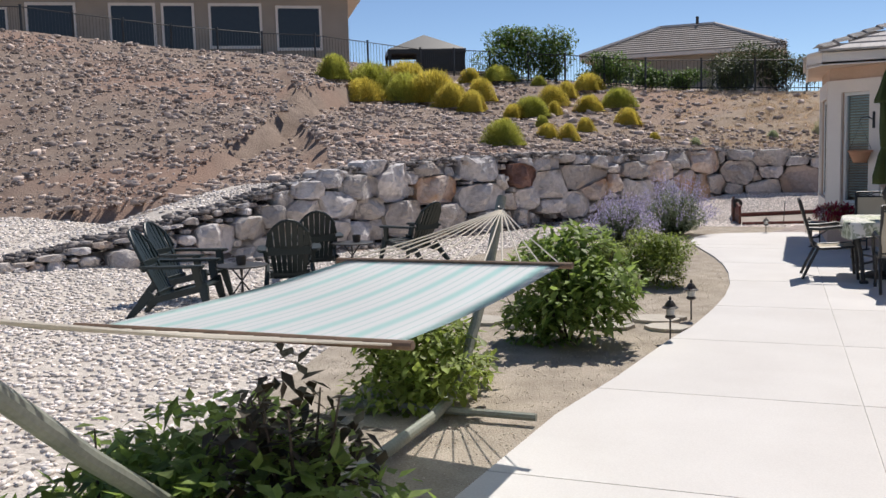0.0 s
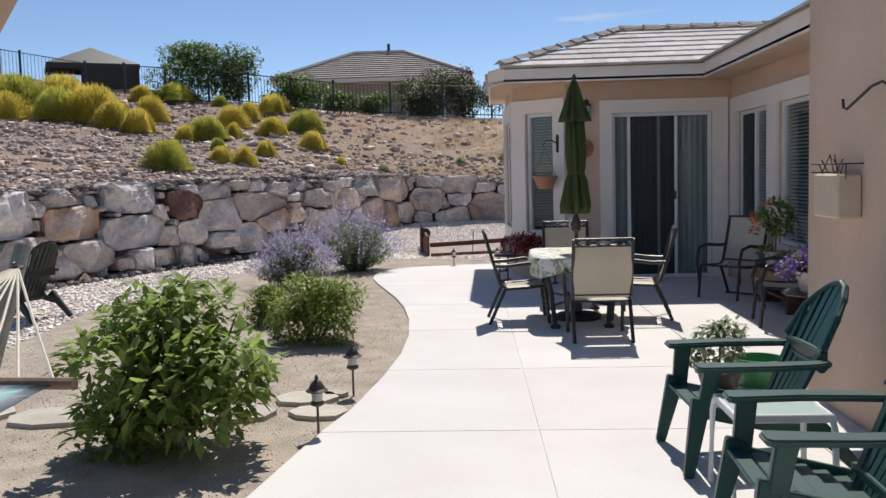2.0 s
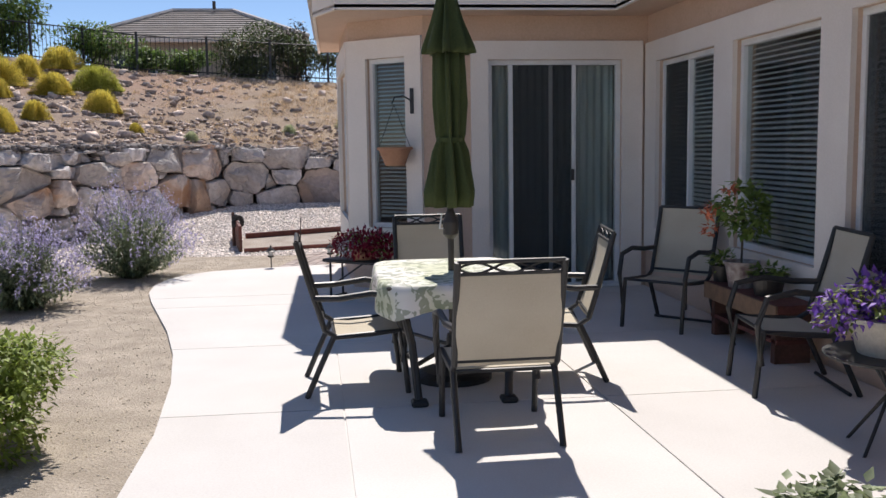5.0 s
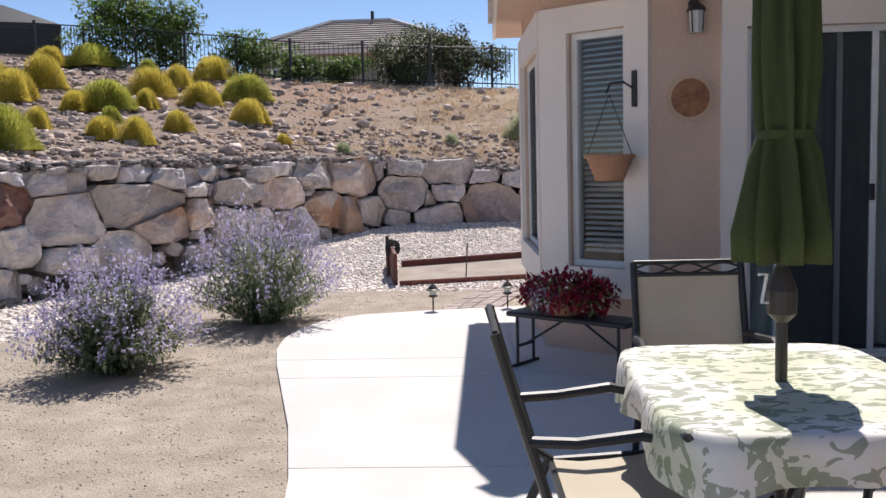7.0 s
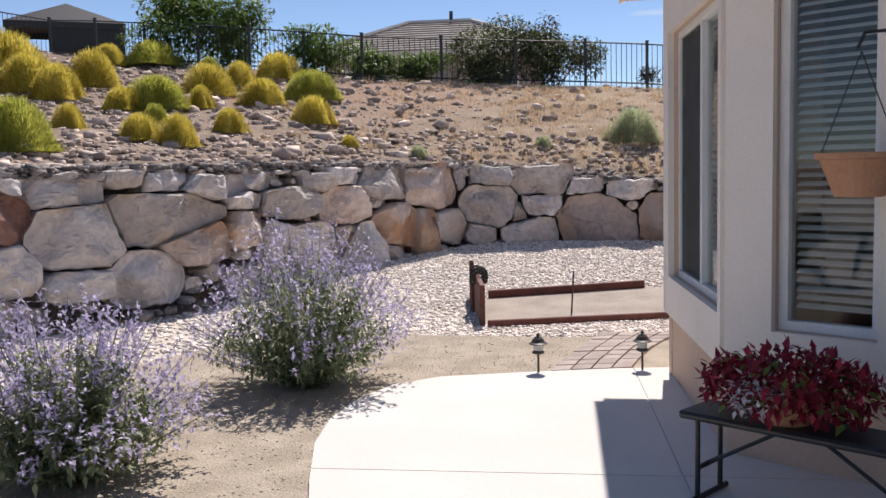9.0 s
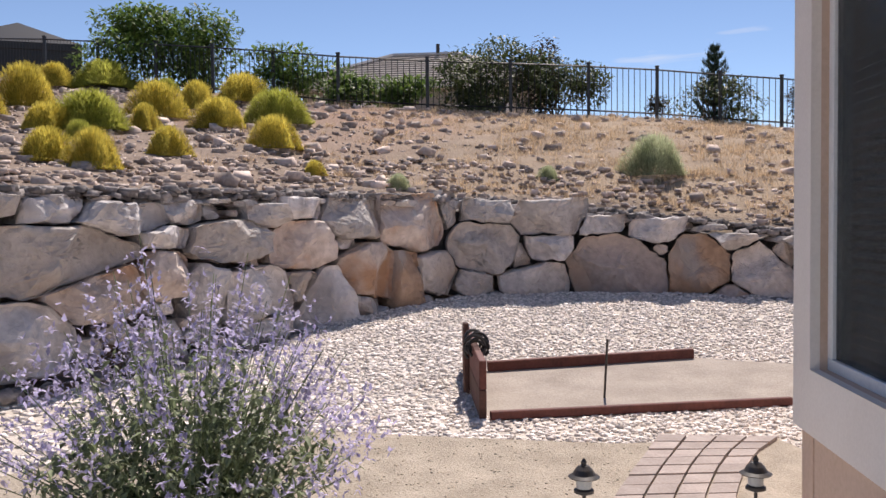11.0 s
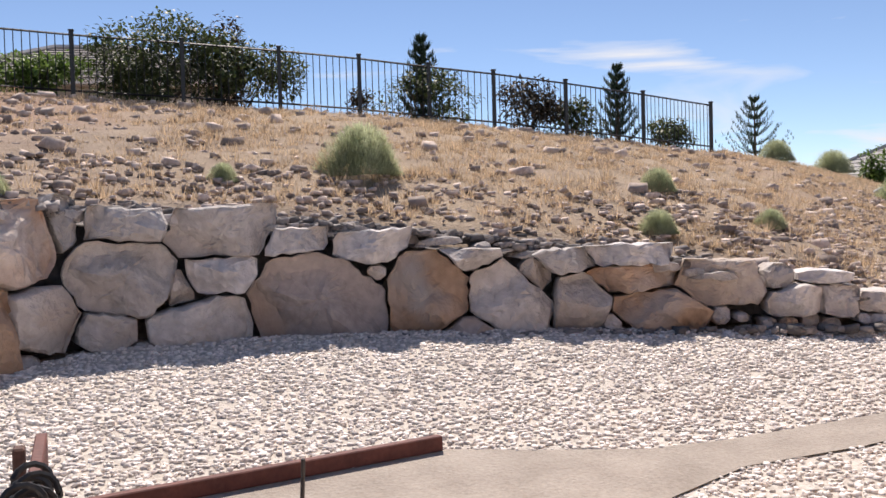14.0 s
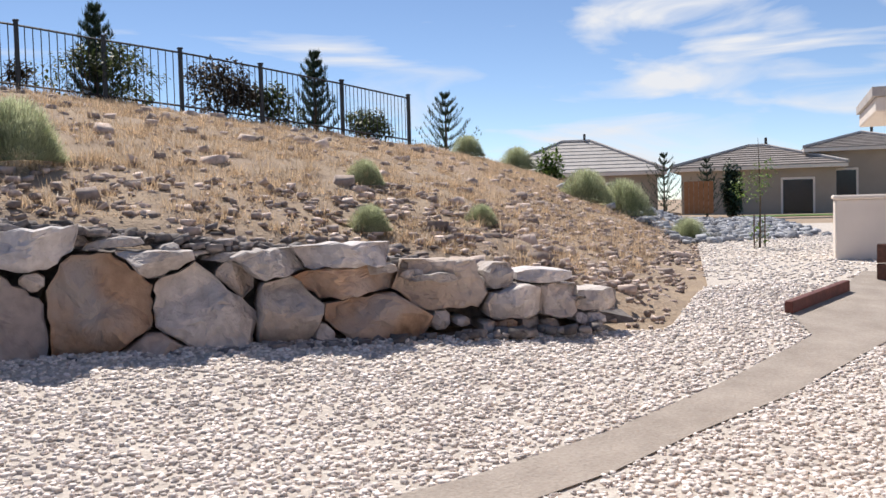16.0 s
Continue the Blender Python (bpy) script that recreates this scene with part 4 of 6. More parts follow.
def in_gravel(px, py):
    return inside(px, py, gravel_poly) & ~inside(px, py, SANDPOLY) & ~inside(px, py, TRACK) & ~((px > -1.6) & (py < 2.6)) & (along(TOE, px, py)[1] < 0)


near_size = lambda n: rng.uniform(0.02, 0.05, n)
spots = strew(66000, -5.2, 7.0, 3.2, 10.0, in_gravel, near_size, 0.6, 0.03, 0.12)
tagged(scatter("gravel_near", spots, PEBBLES, PEBBLE), "pale crushed gravel stones round the horseshoe pit", "gravel", kind="stuff")
mid_size = lambda n: rng.uniform(0.035, 0.07, n)
spots = strew(42000, -12, -3.3, -14, 8, in_gravel, mid_size, 0.5, 0.03, 0.1)
spots += strew(12000, 6.5, 20, 5, 18, in_gravel, mid_size, 0.5, 0.03, 0.1)
spots += strew(14000, -24, -12, -14, -1, in_gravel, lambda n: rng.uniform(0.05, 0.09, n), 0.5, 0.03, 0.1)
tagged(scatter("gravel_far", spots, PEBBLES, PEBBLE), "pale crushed gravel stones across the yard", "gravel", kind="stuff")

grit = lambda px, py: inside(px, py, SANDPOLY)
spots = strew(15000, -7, -2, -12, 4.2, grit, lambda n: rng.uniform(0.007, 0.015, n), 0.7, 0.044, 0.2)
tagged(scatter("bed_grit", spots, PEBBLES, material("grit", (0.42, 0.355, 0.28), (0.60, 0.52, 0.42), 3, 0.95, 0.2, 50, island=0.15)), "coarse tan grit loose on the planting bed", "gravel", kind="stuff")
uphill = lambda px, py: (along(TOE, px, py)[1] > 0) & (along(TOE, px, py)[0] > 0.1) & (along(CREST, px, py)[1] < 0)
grassy = lambda px, py: np.clip((px + 6.0 + 0.25 * (py - 10)) / 5.0, 0, 1)
rocky = lambda px, py: uphill(px, py) & (rng.uniform(0, 1, len(px)) > 0.72 * grassy(px, py))
spots = strew(44000, -34, 12, -3, 22, rocky, lambda n: 0.05 + 0.16 * rng.power(0.35, n) ** 2.2, 0.62, -0.01, 0.18)
spots += strew(1500, -34, 10, -3, 22, rocky, lambda n: rng.uniform(0.16, 0.34, n), 0.6, -0.02, 0.15)
spots += strew(9000, -12, 5, -1, 12.5, lambda px, py: uphill(px, py) & (along(TOE, px, py)[0] < 2.2), lambda n: rng.uniform(0.04, 0.14, n), 0.55, 0.0, 0.2)
FOOT = [(p[0], p[1], p[3]) for p in WALL]
behind = lambda px, py: (along(FOOT, px, py)[1] > 0) & (along(FOOT, px, py)[0] > 0.25)
spots += strew(3000, -18, -8, -9, 0.5, lambda px, py: behind(px, py) & ~in_gravel(px, py), lambda n: 0.05 + 0.14 * rng.power(0.35, n) ** 2.2, 0.6, -0.01, 0.2)
spots += strew(15000, -34, -9, -4, 12, lambda px, py: behind(px, py) & (along(CREST, px, py)[1] < 0) & ~in_gravel(px, py), lambda n: 0.05 + 0.14 * rng.power(0.35, n) ** 2.2, 0.6, -0.01, 0.2)
east_toe = lambda px, py: (along(TOE, px, py)[0] < 3.0) & ~in_gravel(px, py) & (py > 0.8 * px + 5.6)
spots += strew(5000, 2.5, 14, 8.6, 19, east_toe, lambda n: rng.uniform(0.03, 0.12, n), 0.55, 0.0, 0.2)
tagged(scatter("hill_rubble", spots, PEBBLES, RUBBLE), "brown broken rock scattered over the hillside", "rubble", kind="stuff")
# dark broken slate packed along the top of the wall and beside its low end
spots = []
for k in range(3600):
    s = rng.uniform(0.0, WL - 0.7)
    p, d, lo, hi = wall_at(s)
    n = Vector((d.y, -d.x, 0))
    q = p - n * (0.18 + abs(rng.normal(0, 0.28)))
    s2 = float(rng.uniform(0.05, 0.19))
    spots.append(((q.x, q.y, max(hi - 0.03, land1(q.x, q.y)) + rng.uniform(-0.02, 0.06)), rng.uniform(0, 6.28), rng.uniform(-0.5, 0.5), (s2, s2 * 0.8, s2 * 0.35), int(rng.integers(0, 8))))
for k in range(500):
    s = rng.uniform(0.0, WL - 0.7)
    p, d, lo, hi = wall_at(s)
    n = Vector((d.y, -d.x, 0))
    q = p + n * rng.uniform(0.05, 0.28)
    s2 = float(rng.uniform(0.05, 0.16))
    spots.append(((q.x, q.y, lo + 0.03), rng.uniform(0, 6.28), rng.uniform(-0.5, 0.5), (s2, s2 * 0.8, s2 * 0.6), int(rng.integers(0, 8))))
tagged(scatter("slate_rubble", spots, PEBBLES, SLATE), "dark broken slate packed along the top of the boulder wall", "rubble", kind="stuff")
# grey river rock on the far slope
spots = strew(4200, 12.5, 32, 17, 38, lambda px, py: np.abs(along(TOE, px, py)[0]) < 3.4, lambda n: rng.uniform(0.12, 0.32, n), 0.6, 0.02, 0.25)
tagged(scatter("river_rock", spots, PEBBLES, material("blue_grey_rock", (0.22, 0.23, 0.25), (0.48, 0.49, 0.52), 2, 0.9, 0.3, 20, island=0.4)), "blue-grey riprap rock on the far slope", "rock", kind="stuff")

# ---- dry grass ----
spots = []
n = 190000
px, py = rng.uniform(-12, 24, n), rng.uniform(8.5, 30, n)
ok = uphill(px, py) & (rng.uniform(0, 1, n) < grassy(px, py) * 0.95) & (along(TOE, px, py)[0] > 0.6)
clump = np.sin(px * 2.3 + 1.7 * np.sin(py * 1.9)) + np.sin(py * 3.1 + 0.7 * px)
ok &= rng.uniform(-2.1, 1.0, n) < clump
for x, y, z in zip(px[ok].tolist(), py[ok].tolist(), land(px[ok], py[ok]).tolist()):
    h = rng.uniform(0.04, 0.12)
    for k in range(5):
        spots.append(((x + rng.normal(0, 0.05), y + rng.normal(0, 0.05), z - 0.02), rng.uniform(0, 6.28), rng.normal(0, 1.0), (0.013, 1, h * rng.uniform(0.5, 1.2)), 0))
px, py = rng.uniform(-9, 20, 2200), rng.uniform(9.5, 28, 2200)
ok = uphill(px, py) & (rng.uniform(0, 1, 2200) < 0.25 + 0.75 * grassy(px, py)) & (along(TOE, px, py)[0] > 0.5)
for x, y, z in zip(px[ok].tolist(), py[ok].tolist(), land(px[ok], py[ok]).tolist()):
    r = rng.uniform(0.05, 0.17)
    for k in range(50):
        a, u = rng.uniform(0, 6.28), math.sqrt(rng.uniform(0, 1))
        spots.append(((x + r * u * math.cos(a), y + r * u * math.sin(a), z - 0.01), a - math.pi / 2 + rng.normal(0, 0.4), -u * 0.9 + rng.normal(0, 0.2), (0.009, 1, r * rng.uniform(0.6, 1.5)), 0))
tagged(scatter("dry_grass", spots, BLADE_SHAPE, STRAW), "straw-coloured dry grass on the hillside", "grass", kind="stuff")


# ---- bushes and trees ----
def dome_brush(name, rng, r, h, n, mat, length=0.3, width=0.02, lean=1.0):
    """A rounded brush of upright blades over a core of twigs."""
    spots = []
    for _ in range(n):
        a, u = rng.uniform(0, 6.28), math.sqrt(rng.uniform(0, 1))
        edge = 1 + 0.16 * math.sin(3 * a + r * 9) + 0.1 * math.sin(7 * a)
        x, y = r * 0.85 * u * edge * math.cos(a), r * 0.85 * u * edge * math.sin(a)
        z = h * (1 - u ** 3.2) * rng.uniform(0.3, 0.95)
        l = length * rng.uniform(0.6, 1.25)
        spots.append(((x, y, max(0, z - 0.05)), a - math.pi / 2 + rng.normal(0, 0.5), -(0.25 + u * 0.85) * lean + rng.normal(0, 0.22), (width, 1, l), 0))
    ob = scatter(name, spots, BLADE_SHAPE, mat)
    return ob.data, ob


rabbit_meshes = []
for k, (mat, r, h) in enumerate(((RABBIT, 0.55, 0.5), (RABBIT, 0.62, 0.55), (RABBIT_GREEN, 0.6, 0.55), (RABBIT_GREEN, 0.5, 0.5))):
    me, ob = dome_brush("brush", rng, r, h * 1.05, 12000, mat, 0.085, 0.012)
    bpy.data.objects.remove(ob)
    rabbit_meshes.append(me)


def plant(me, name, label, category, x, y, size, turn, group="", tall=1.0, sink=0.03):
    ob = new(name, me)
    ob.matrix_world = Matrix.Translation((x, y, land1(x, y) - sink)) @ Matrix.Rotation(turn, 4, "Z") @ Matrix.Diagonal((size, size, size * tall, 1))
    return tagged(ob, label, category, group)


# place, half width, height and greenness
YELLOW = [(-11.7, 12.0, 0.53, 0.7, 0), (-12.2, 14.3, 0.5, 0.75, 0), (-14.2, 18.9, 0.5, 0.6, 0), (-13.1, 19.2, 0.95, 0.68, 1), (-11.3, 18.6, 0.28, 0.36, 1), (-9.6, 16.1, 0.4, 0.55, 0), (-10.2, 11.6, 0.42, 0.44, 0), (-9.8, 12.1, 0.7, 0.64, 1), (-9.2, 12.8, 0.28, 0.46, 0), (-9.7, 14.4, 0.52, 0.65, 0), (-8.3, 13.8, 0.5, 0.55, 0), (-9.2, 17.7, 0.58, 0.6, 0)]
YELLOW_EAST = [(-7.5, 14.6, 0.58, 0.6, 1), (-6.7, 11.8, 0.4, 0.48, 0), (-7.6, 10.0, 0.3, 0.41, 0), (-7.6, 8.0, 0.3, 0.43, 0), (-8.2, 8.1, 0.34, 0.4, 0), (-8.9, 10.1, 0.25, 0.35, 1), (-9.5, 8.5, 0.27, 0.4, 0), (-5.7, 10.3, 0.15, 0.19, 0), (-8.75, 5.9, 0.52, 0.6, 1)]
YELLOW_WEST = [(-16.9, 12.5, 0.75, 0.9, 1), (-16.2, 13.9, 1.0, 1.1, 1), (-15.3, 15.0, 1.0, 1.1, 0), (-14.6, 13.3, 0.85, 0.9, 1), (-13.6, 13.4, 0.9, 1.0, 0), (-12.6, 12.6, 0.65, 0.8, 0), (-15.8, 12.4, 0.7, 0.75, 0)]
for k, (x, y, r, h, green) in enumerate(YELLOW + YELLOW_EAST + YELLOW_WEST):
    mesh = rabbit_meshes[(2 if green else 0) + k % 2]
    plant(mesh, "rabbitbrush", "rounded yellow-green rabbitbrush on the rocky slope", "shrub", x, y, r / 0.5, k * 1.3, "yellow brush on the hillside", h / r * 1.05)
sage_me, ob = dome_brush("brush", rng, 0.6, 0.6, 14000, SAGEBRUSH, 0.1, 0.008)
bpy.data.objects.remove(ob)
for k, (x, y, r) in enumerate([(-1.0, 12.55, 0.57), (2.8, 12.5, 0.28), (1.97, 10.75, 0.24), (3.5, 11.05, 0.21), (13.4, 26.6, 0.6), (16.6, 28.4, 0.7), (11.6, 18.9, 0.7), (13.2, 19.4, 0.8), (14.6, 18.6, 0.55), (-4.6, 10.5, 0.2), (-2.6, 12.0, 0.2)]):
    plant(sage_me, "sagebrush", "grey-green dome of sagebrush in dry grass", "shrub", x, y, r / 0.6, k * 2.1, "sagebrush on the hillside", 1.2)


def leaf_cloud(name, rng, blobs, n, leaf, mat, parent=None, droop=0.6):
    """Leaves spread over and within several overlapping lumps; each lump is a centre and three radii."""
    spots = []
    vol = np.array([b[3] * b[4] * b[5] for b in blobs]) ** 0.7
    for which in rng.choice(len(blobs), n, p=vol / vol.sum()):
        cx, cy, cz, rx, ry, rz = blobs[which]
        v = rng.normal(0, 1, 3)
        v = v / np.linalg.norm(v) * rng.uniform(0.62, 1.06)
        if cz + v[2] * rz < 0.02:
            continue
        l = leaf * rng.uniform(0.6, 1.3)
        spots.append(((cx + v[0] * rx, cy + v[1] * ry, cz + v[2] * rz), math.atan2(v[1], v[0]) - math.pi / 2 + rng.normal(0, 0.7), rng.normal(-0.15, droop), (l, l, l), 0))
    return scatter(name, spots, LEAF_SHAPE, mat, parent)


def lumps(rng, r, h, n, low=0.15):
    out = []
    for _ in range(n):
        a, u = rng.uniform(0, 6.28), rng.uniform(0.2, 0.75)
        z = rng.uniform(low, 0.85)
        wide = math.sin(math.pi * min(0.95, 0.18 + z * 0.8))
        s = rng.uniform(0.22, 0.36)
        out.append((r * u * wide * math.cos(a), r * u * wide * math.sin(a), h * z, r * s * 1.3, r * s * 1.3, h * s * 0.75))
    return out


def shrub(name, label, x, y, r, h, leaf, mat, n, seed, group="", stems=6, z=None):
    g = np.random.default_rng(seed)
    t = thing(name, label, "shrub", Matrix.Translation((x, y, (land1(x, y) + 0.04) if z is None else z)), group)
    bm = bmesh.new()
    for k in range(stems):
        a = g.uniform(0, 6.28)
        tube(bm, [(0.05 * math.cos(a), 0.05 * math.sin(a), -0.02), (r * 0.3 * math.cos(a), r * 0.3 * math.sin(a), h * 0.4), (r * 0.5 * math.cos(a), r * 0.5 * math.sin(a), h * 0.8)], 0.014, 5, 0.004)
    part("stem", bm, BARK, t)
    leaf_cloud("foliage", g, lumps(g, r, h, 16), n, leaf, mat, t)
    return t


shrub("hydrangea_bush", "broad-leaved green shrub in the planting bed", -3.72, -8.05, 0.80, 1.0, 0.10, LEAF, 3800, 21)
shrub("barberry_bush", "small yellow-green rounded shrub by the patio edge", -3.56, -4.5, 0.6, 0.7, 0.048, LEAF_LIGHT, 8500, 22)
shrub("barberry_bush", "small bright green shrub in the planting bed", -4.28, -3.5, 0.32, 0.44, 0.048, LEAF_LIGHT, 3200, 23)
shrub("raspberry_bush", "light green leafy bush growing under the hammock", -4.35, -10.2, 0.72, 0.66, 0.09, LEAF_LIGHT, 2800, 24)
shrub("currant_bush", "dark green bush beside the hammock stand", -4.25, -13.3, 1.2, 0.68, 0.10, LEAF, 4600, 25)
shrub("plum_shoot", "purple-leaved shoot standing over a dark bush", -3.72, -12.75, 0.36, 0.9, 0.10, LEAF_PLUM, 420, 26, stems=6)


def russian_sage(x, y, r, h, seed, label):
    """Grey-green stems that fan out, with mauve flower spikes at their tips."""
    g = np.random.default_rng(seed)
    t = thing("russian_sage", label, "shrub", Matrix.Translation((x, y, land1(x, y) + 0.04)), "sage bushes beside the patio")
    stems, green, bloom = bmesh.new(), [], []
    for k in range(380):
        a, u = g.uniform(0, 6.28), g.uniform(0.05, 1) ** 0.55
        ln = h * g.uniform(0.75, 1.12)
        tip = Vector((r * u * math.cos(a), r * u * math.sin(a), ln * (1 - 0.72 * u ** 2.2)))
        mid = Vector((tip.x * 0.6, tip.y * 0.6, tip.z * 0.56))
        if k % 4 == 0:
            tube(stems, [(tip.x * 0.1, tip.y * 0.1, 0), mid, tip], 0.004, 3, 0.002, False)
        for j in range(20):
            f = j / 20
            q = (mid * (f / 0.5)) if f < 0.5 else mid.lerp(tip, (f - 0.5) / 0.5)
            q = q + Vector(g.normal(0, 0.014, 3).tolist())
            if f < 0.7:
                for _ in range(2):
                    l = g.uniform(0.035, 0.075)
                    green.append(((q.x, q.y, q.z), g.uniform(0, 6.28), g.normal(-0.2, 0.7), (l * 0.7, l, l), 0))
            elif u > 0.2 or k % 2:
                for _ in range(3):
                    l = g.uniform(0.014, 0.03)
                    bloom.append(((q.x, q.y, q.z), g.uniform(0, 6.28), g.normal(0, 0.8), (l * 1.3, l * 1.3, l), 0))
    part("stem", stems, LEAF_SAGE, t)
    scatter("foliage", green, LEAF_SHAPE, LEAF_SAGE, t)
    scatter("flower_haze", bloom, LEAF_SHAPE, BLOOM_MAUVE, t)


russian_sage(-4.75, 0.0, 0.78, 0.98, 31, "grey-green sage bush with pale mauve flowers")
russian_sage(-4.1, 2.05, 0.95, 1.28, 32, "tall sage bush with mauve flower spikes leaning over gravel")


def tree(name, label, x, y, h, r, seed, mat, leaf=0.16, n=1800, z=None, n_lumps=30, category="tree"):
    g = np.random.default_rng(seed)
    t = thing(name, label, category, Matrix.Translation((x, y, land1(x, y) - 0.05 if z is None else z)))
    bm = bmesh.new()
    tube(bm, [(0, 0, -0.1), (0.03, 0.02, h * 0.35), (-0.04, 0.05, h * 0.85)], 0.04 + h * 0.016, 7, 0.02)
    for k in range(7):
        a, z0 = g.uniform(0, 6.28), h * g.uniform(0.2, 0.6)
        tube(bm, [(0, 0, z0), (r * 0.4 * math.cos(a), r * 0.4 * math.sin(a), z0 + h * 0.15), (r * 0.75 * math.cos(a), r * 0.75 * math.sin(a), z0 + h * 0.26)], 0.03, 5, 0.008)
    part("trunk", bm, BARK, t)
    leaf_cloud("crown", g, lumps(g, r, h, n_lumps, 0.1), int(n * 2.2), leaf * 1.15, mat, t)
    return t


def pine(x, y, h, r, seed, z=None):
    g = np.random.default_rng(seed)
    t = thing("pine_tree", "young dark green pine on the hilltop", "tree", Matrix.Translation((x, y, land1(x, y) - 0.05 if z is None else z)))
    part("trunk", tube(bmesh.new(), [(0, 0, -0.1), (0, 0, h * 0.95)], 0.07, 6, 0.01), BARK, t)
    spots = []
    zz = h * 0.06
    while zz < h * 0.97:
        for k in range(6):
            a = k * 1.047 + g.uniform(-0.4, 0.4)
            reach = r * 1.15 * (1 - zz / h) ** 0.9 * g.uniform(0.7, 1.15) + 0.03
            for j in range(12):
                f = (j + 1) / 12
                for _ in range(8):
                    l = g.uniform(0.09, 0.17)
                    spots.append(((reach * f * math.cos(a) + g.normal(0, 0.015), reach * f * math.sin(a) + g.normal(0, 0.015), zz + reach * f * f * 0.75 + g.normal(0, 0.015)), g.uniform(0, 6.28), g.normal(0.1, 0.7), (0.022, 1, l), 0))
        zz += h * 0.105
    scatter("needles", spots, BLADE_SHAPE, PINE, t)
    return t


# ---- hilltop: fence, trees, neighbours ----
FENCE = [(-40.0, 12.0), (-31.0, 12.6), (-24.0, 19.2), (-17.6, 21.9), (-12.0, 19.6), (-7.15, 18.05), (-5.22, 18.35), (-3.4, 18.5), (-1.7, 18.7), (-0.19, 19.0), (1.2, 19.2), (2.54, 19.3), (4.2, 19.7), (6.2, 20.3), (8.28, 21.15)]
fence = thing("hilltop_fence", "black metal picket fence along the top of the slope", "fence")
post_bm = boxes((-0.035, 0.035, -0.035, 0.035, -0.4, 1.16), (-0.045, 0.045, -0.045, 0.045, 1.16, 1.19), bevel=0.004)
post_me = mesh_of(post_bm, "post")
post_me.materials.append(BLACK)
stops = []
for (ax, ay), (bx, by) in zip(FENCE, FENCE[1:]):
    n = max(1, round(math.hypot(bx - ax, by - ay) / 2.0))
    stops += [(ax + (bx - ax) * k / n, ay + (by - ay) * k / n) for k in range(n)]
stops.append(FENCE[-1])
picket_bm = bmesh.new()
for i, (x, y) in enumerate(stops):
    p = new("post", post_me)
    p.parent = fence
    p.location = (x, y, land1(x, y) - 0.02)
    if i == len(stops) - 1:
        break
    bx, by = stops[i + 1]
    z0, z1 = land1(x, y), land1(bx, by)
    a0, b0 = Vector((x, y, z0)), Vector((bx, by, z1))
    for h in (0.12, 1.08):
        part("rail", tubes([a0 + Vector((0, 0, h)), b0 + Vector((0, 0, h))], r=0.018, sides=4), BLACK, fence)
    n = max(4, int((b0 - a0).length / 0.125))
    for k in range(1, n):
        q = a0.lerp(b0, k / n)
        tube(picket_bm, [q + Vector((0, 0, 0.02)), q + Vector((0, 0, 1.1))], 0.0085, 4, cap=False)
tagged(part("picket", picket_bm, BLACK, fence), kind="stuff")

shrub("cottonwood_thicket", "bushy bright green young thicket behind the fence", -13.0, 21.3, 2.1, 2.1, 0.15, LEAF_DARK, 6500, 41)
shrub("cottonwood_thicket", "tall bright green shoots behind the fence", -11.2, 20.9, 1.15, 2.3, 0.15, LEAF_DARK, 3000, 42)
shrub("hedge_shrub", "low green hedge shrub along the fence", -8.6, 19.4, 1.5, 1.3, 0.13, LEAF_DARK, 3600, 43)
shrub("hedge_shrub", "low green hedge shrub along the fence", -7.1, 18.9, 0.85, 0.7, 0.12, LEAF_DARK, 1800, 44)
shrub("hedge_shrub", "low green hedge shrub along the fence", -5.85, 19.1, 1.05, 0.85, 0.12, LEAF_DARK, 2400, 45)
shrub("lilac_shrub", "large dark olive shrub behind the fence", -3.75, 19.6, 1.6, 1.75, 0.10, LEAF_OLIVE, 7500, 46)
shrub("lilac_shrub", "large dark olive shrub behind the fence", -2.4, 19.8, 1.4, 1.4, 0.10, LEAF_OLIVE, 5000, 47)
shrub("plum_shrub", "dark purple-leaved shrub behind the fence", -2.7, 20.3, 0.6, 2.0, 0.12, LEAF_PLUM, 1800, 48)
shrub("juniper_shrub", "dark shrub growing round a young pine", 1.2, 20.0, 1.35, 1.15, 0.09, LEAF_OLIVE, 3000, 49)
shrub("juniper_shrub", "small dark shrub at the foot of the fence", -0.1, 19.55, 0.3, 0.55, 0.08, LEAF_PLUM, 500, 56)
shrub("plum_shrub", "dark purple-leaved shrub behind the fence", 3.6, 20.4, 1.0, 1.2, 0.11, LEAF_PLUM, 2400, 50)
shrub("juniper_shrub", "small dark green shrub behind the fence", 4.7, 20.65, 0.65, 0.9, 0.11, LEAF_OLIVE, 1400, 51)
shrub("juniper_shrub", "small dark green shrub behind the fence", 7.5, 21.6, 0.7, 1.0, 0.11, LEAF_OLIVE, 1400, 52)
pine(1.25, 20.2, 2.0, 0.5, 53)
pine(6.15, 21.6, 2.05, 0.55, 54)
pine(15.4, 31.1, 2.9, 1.15, 55)


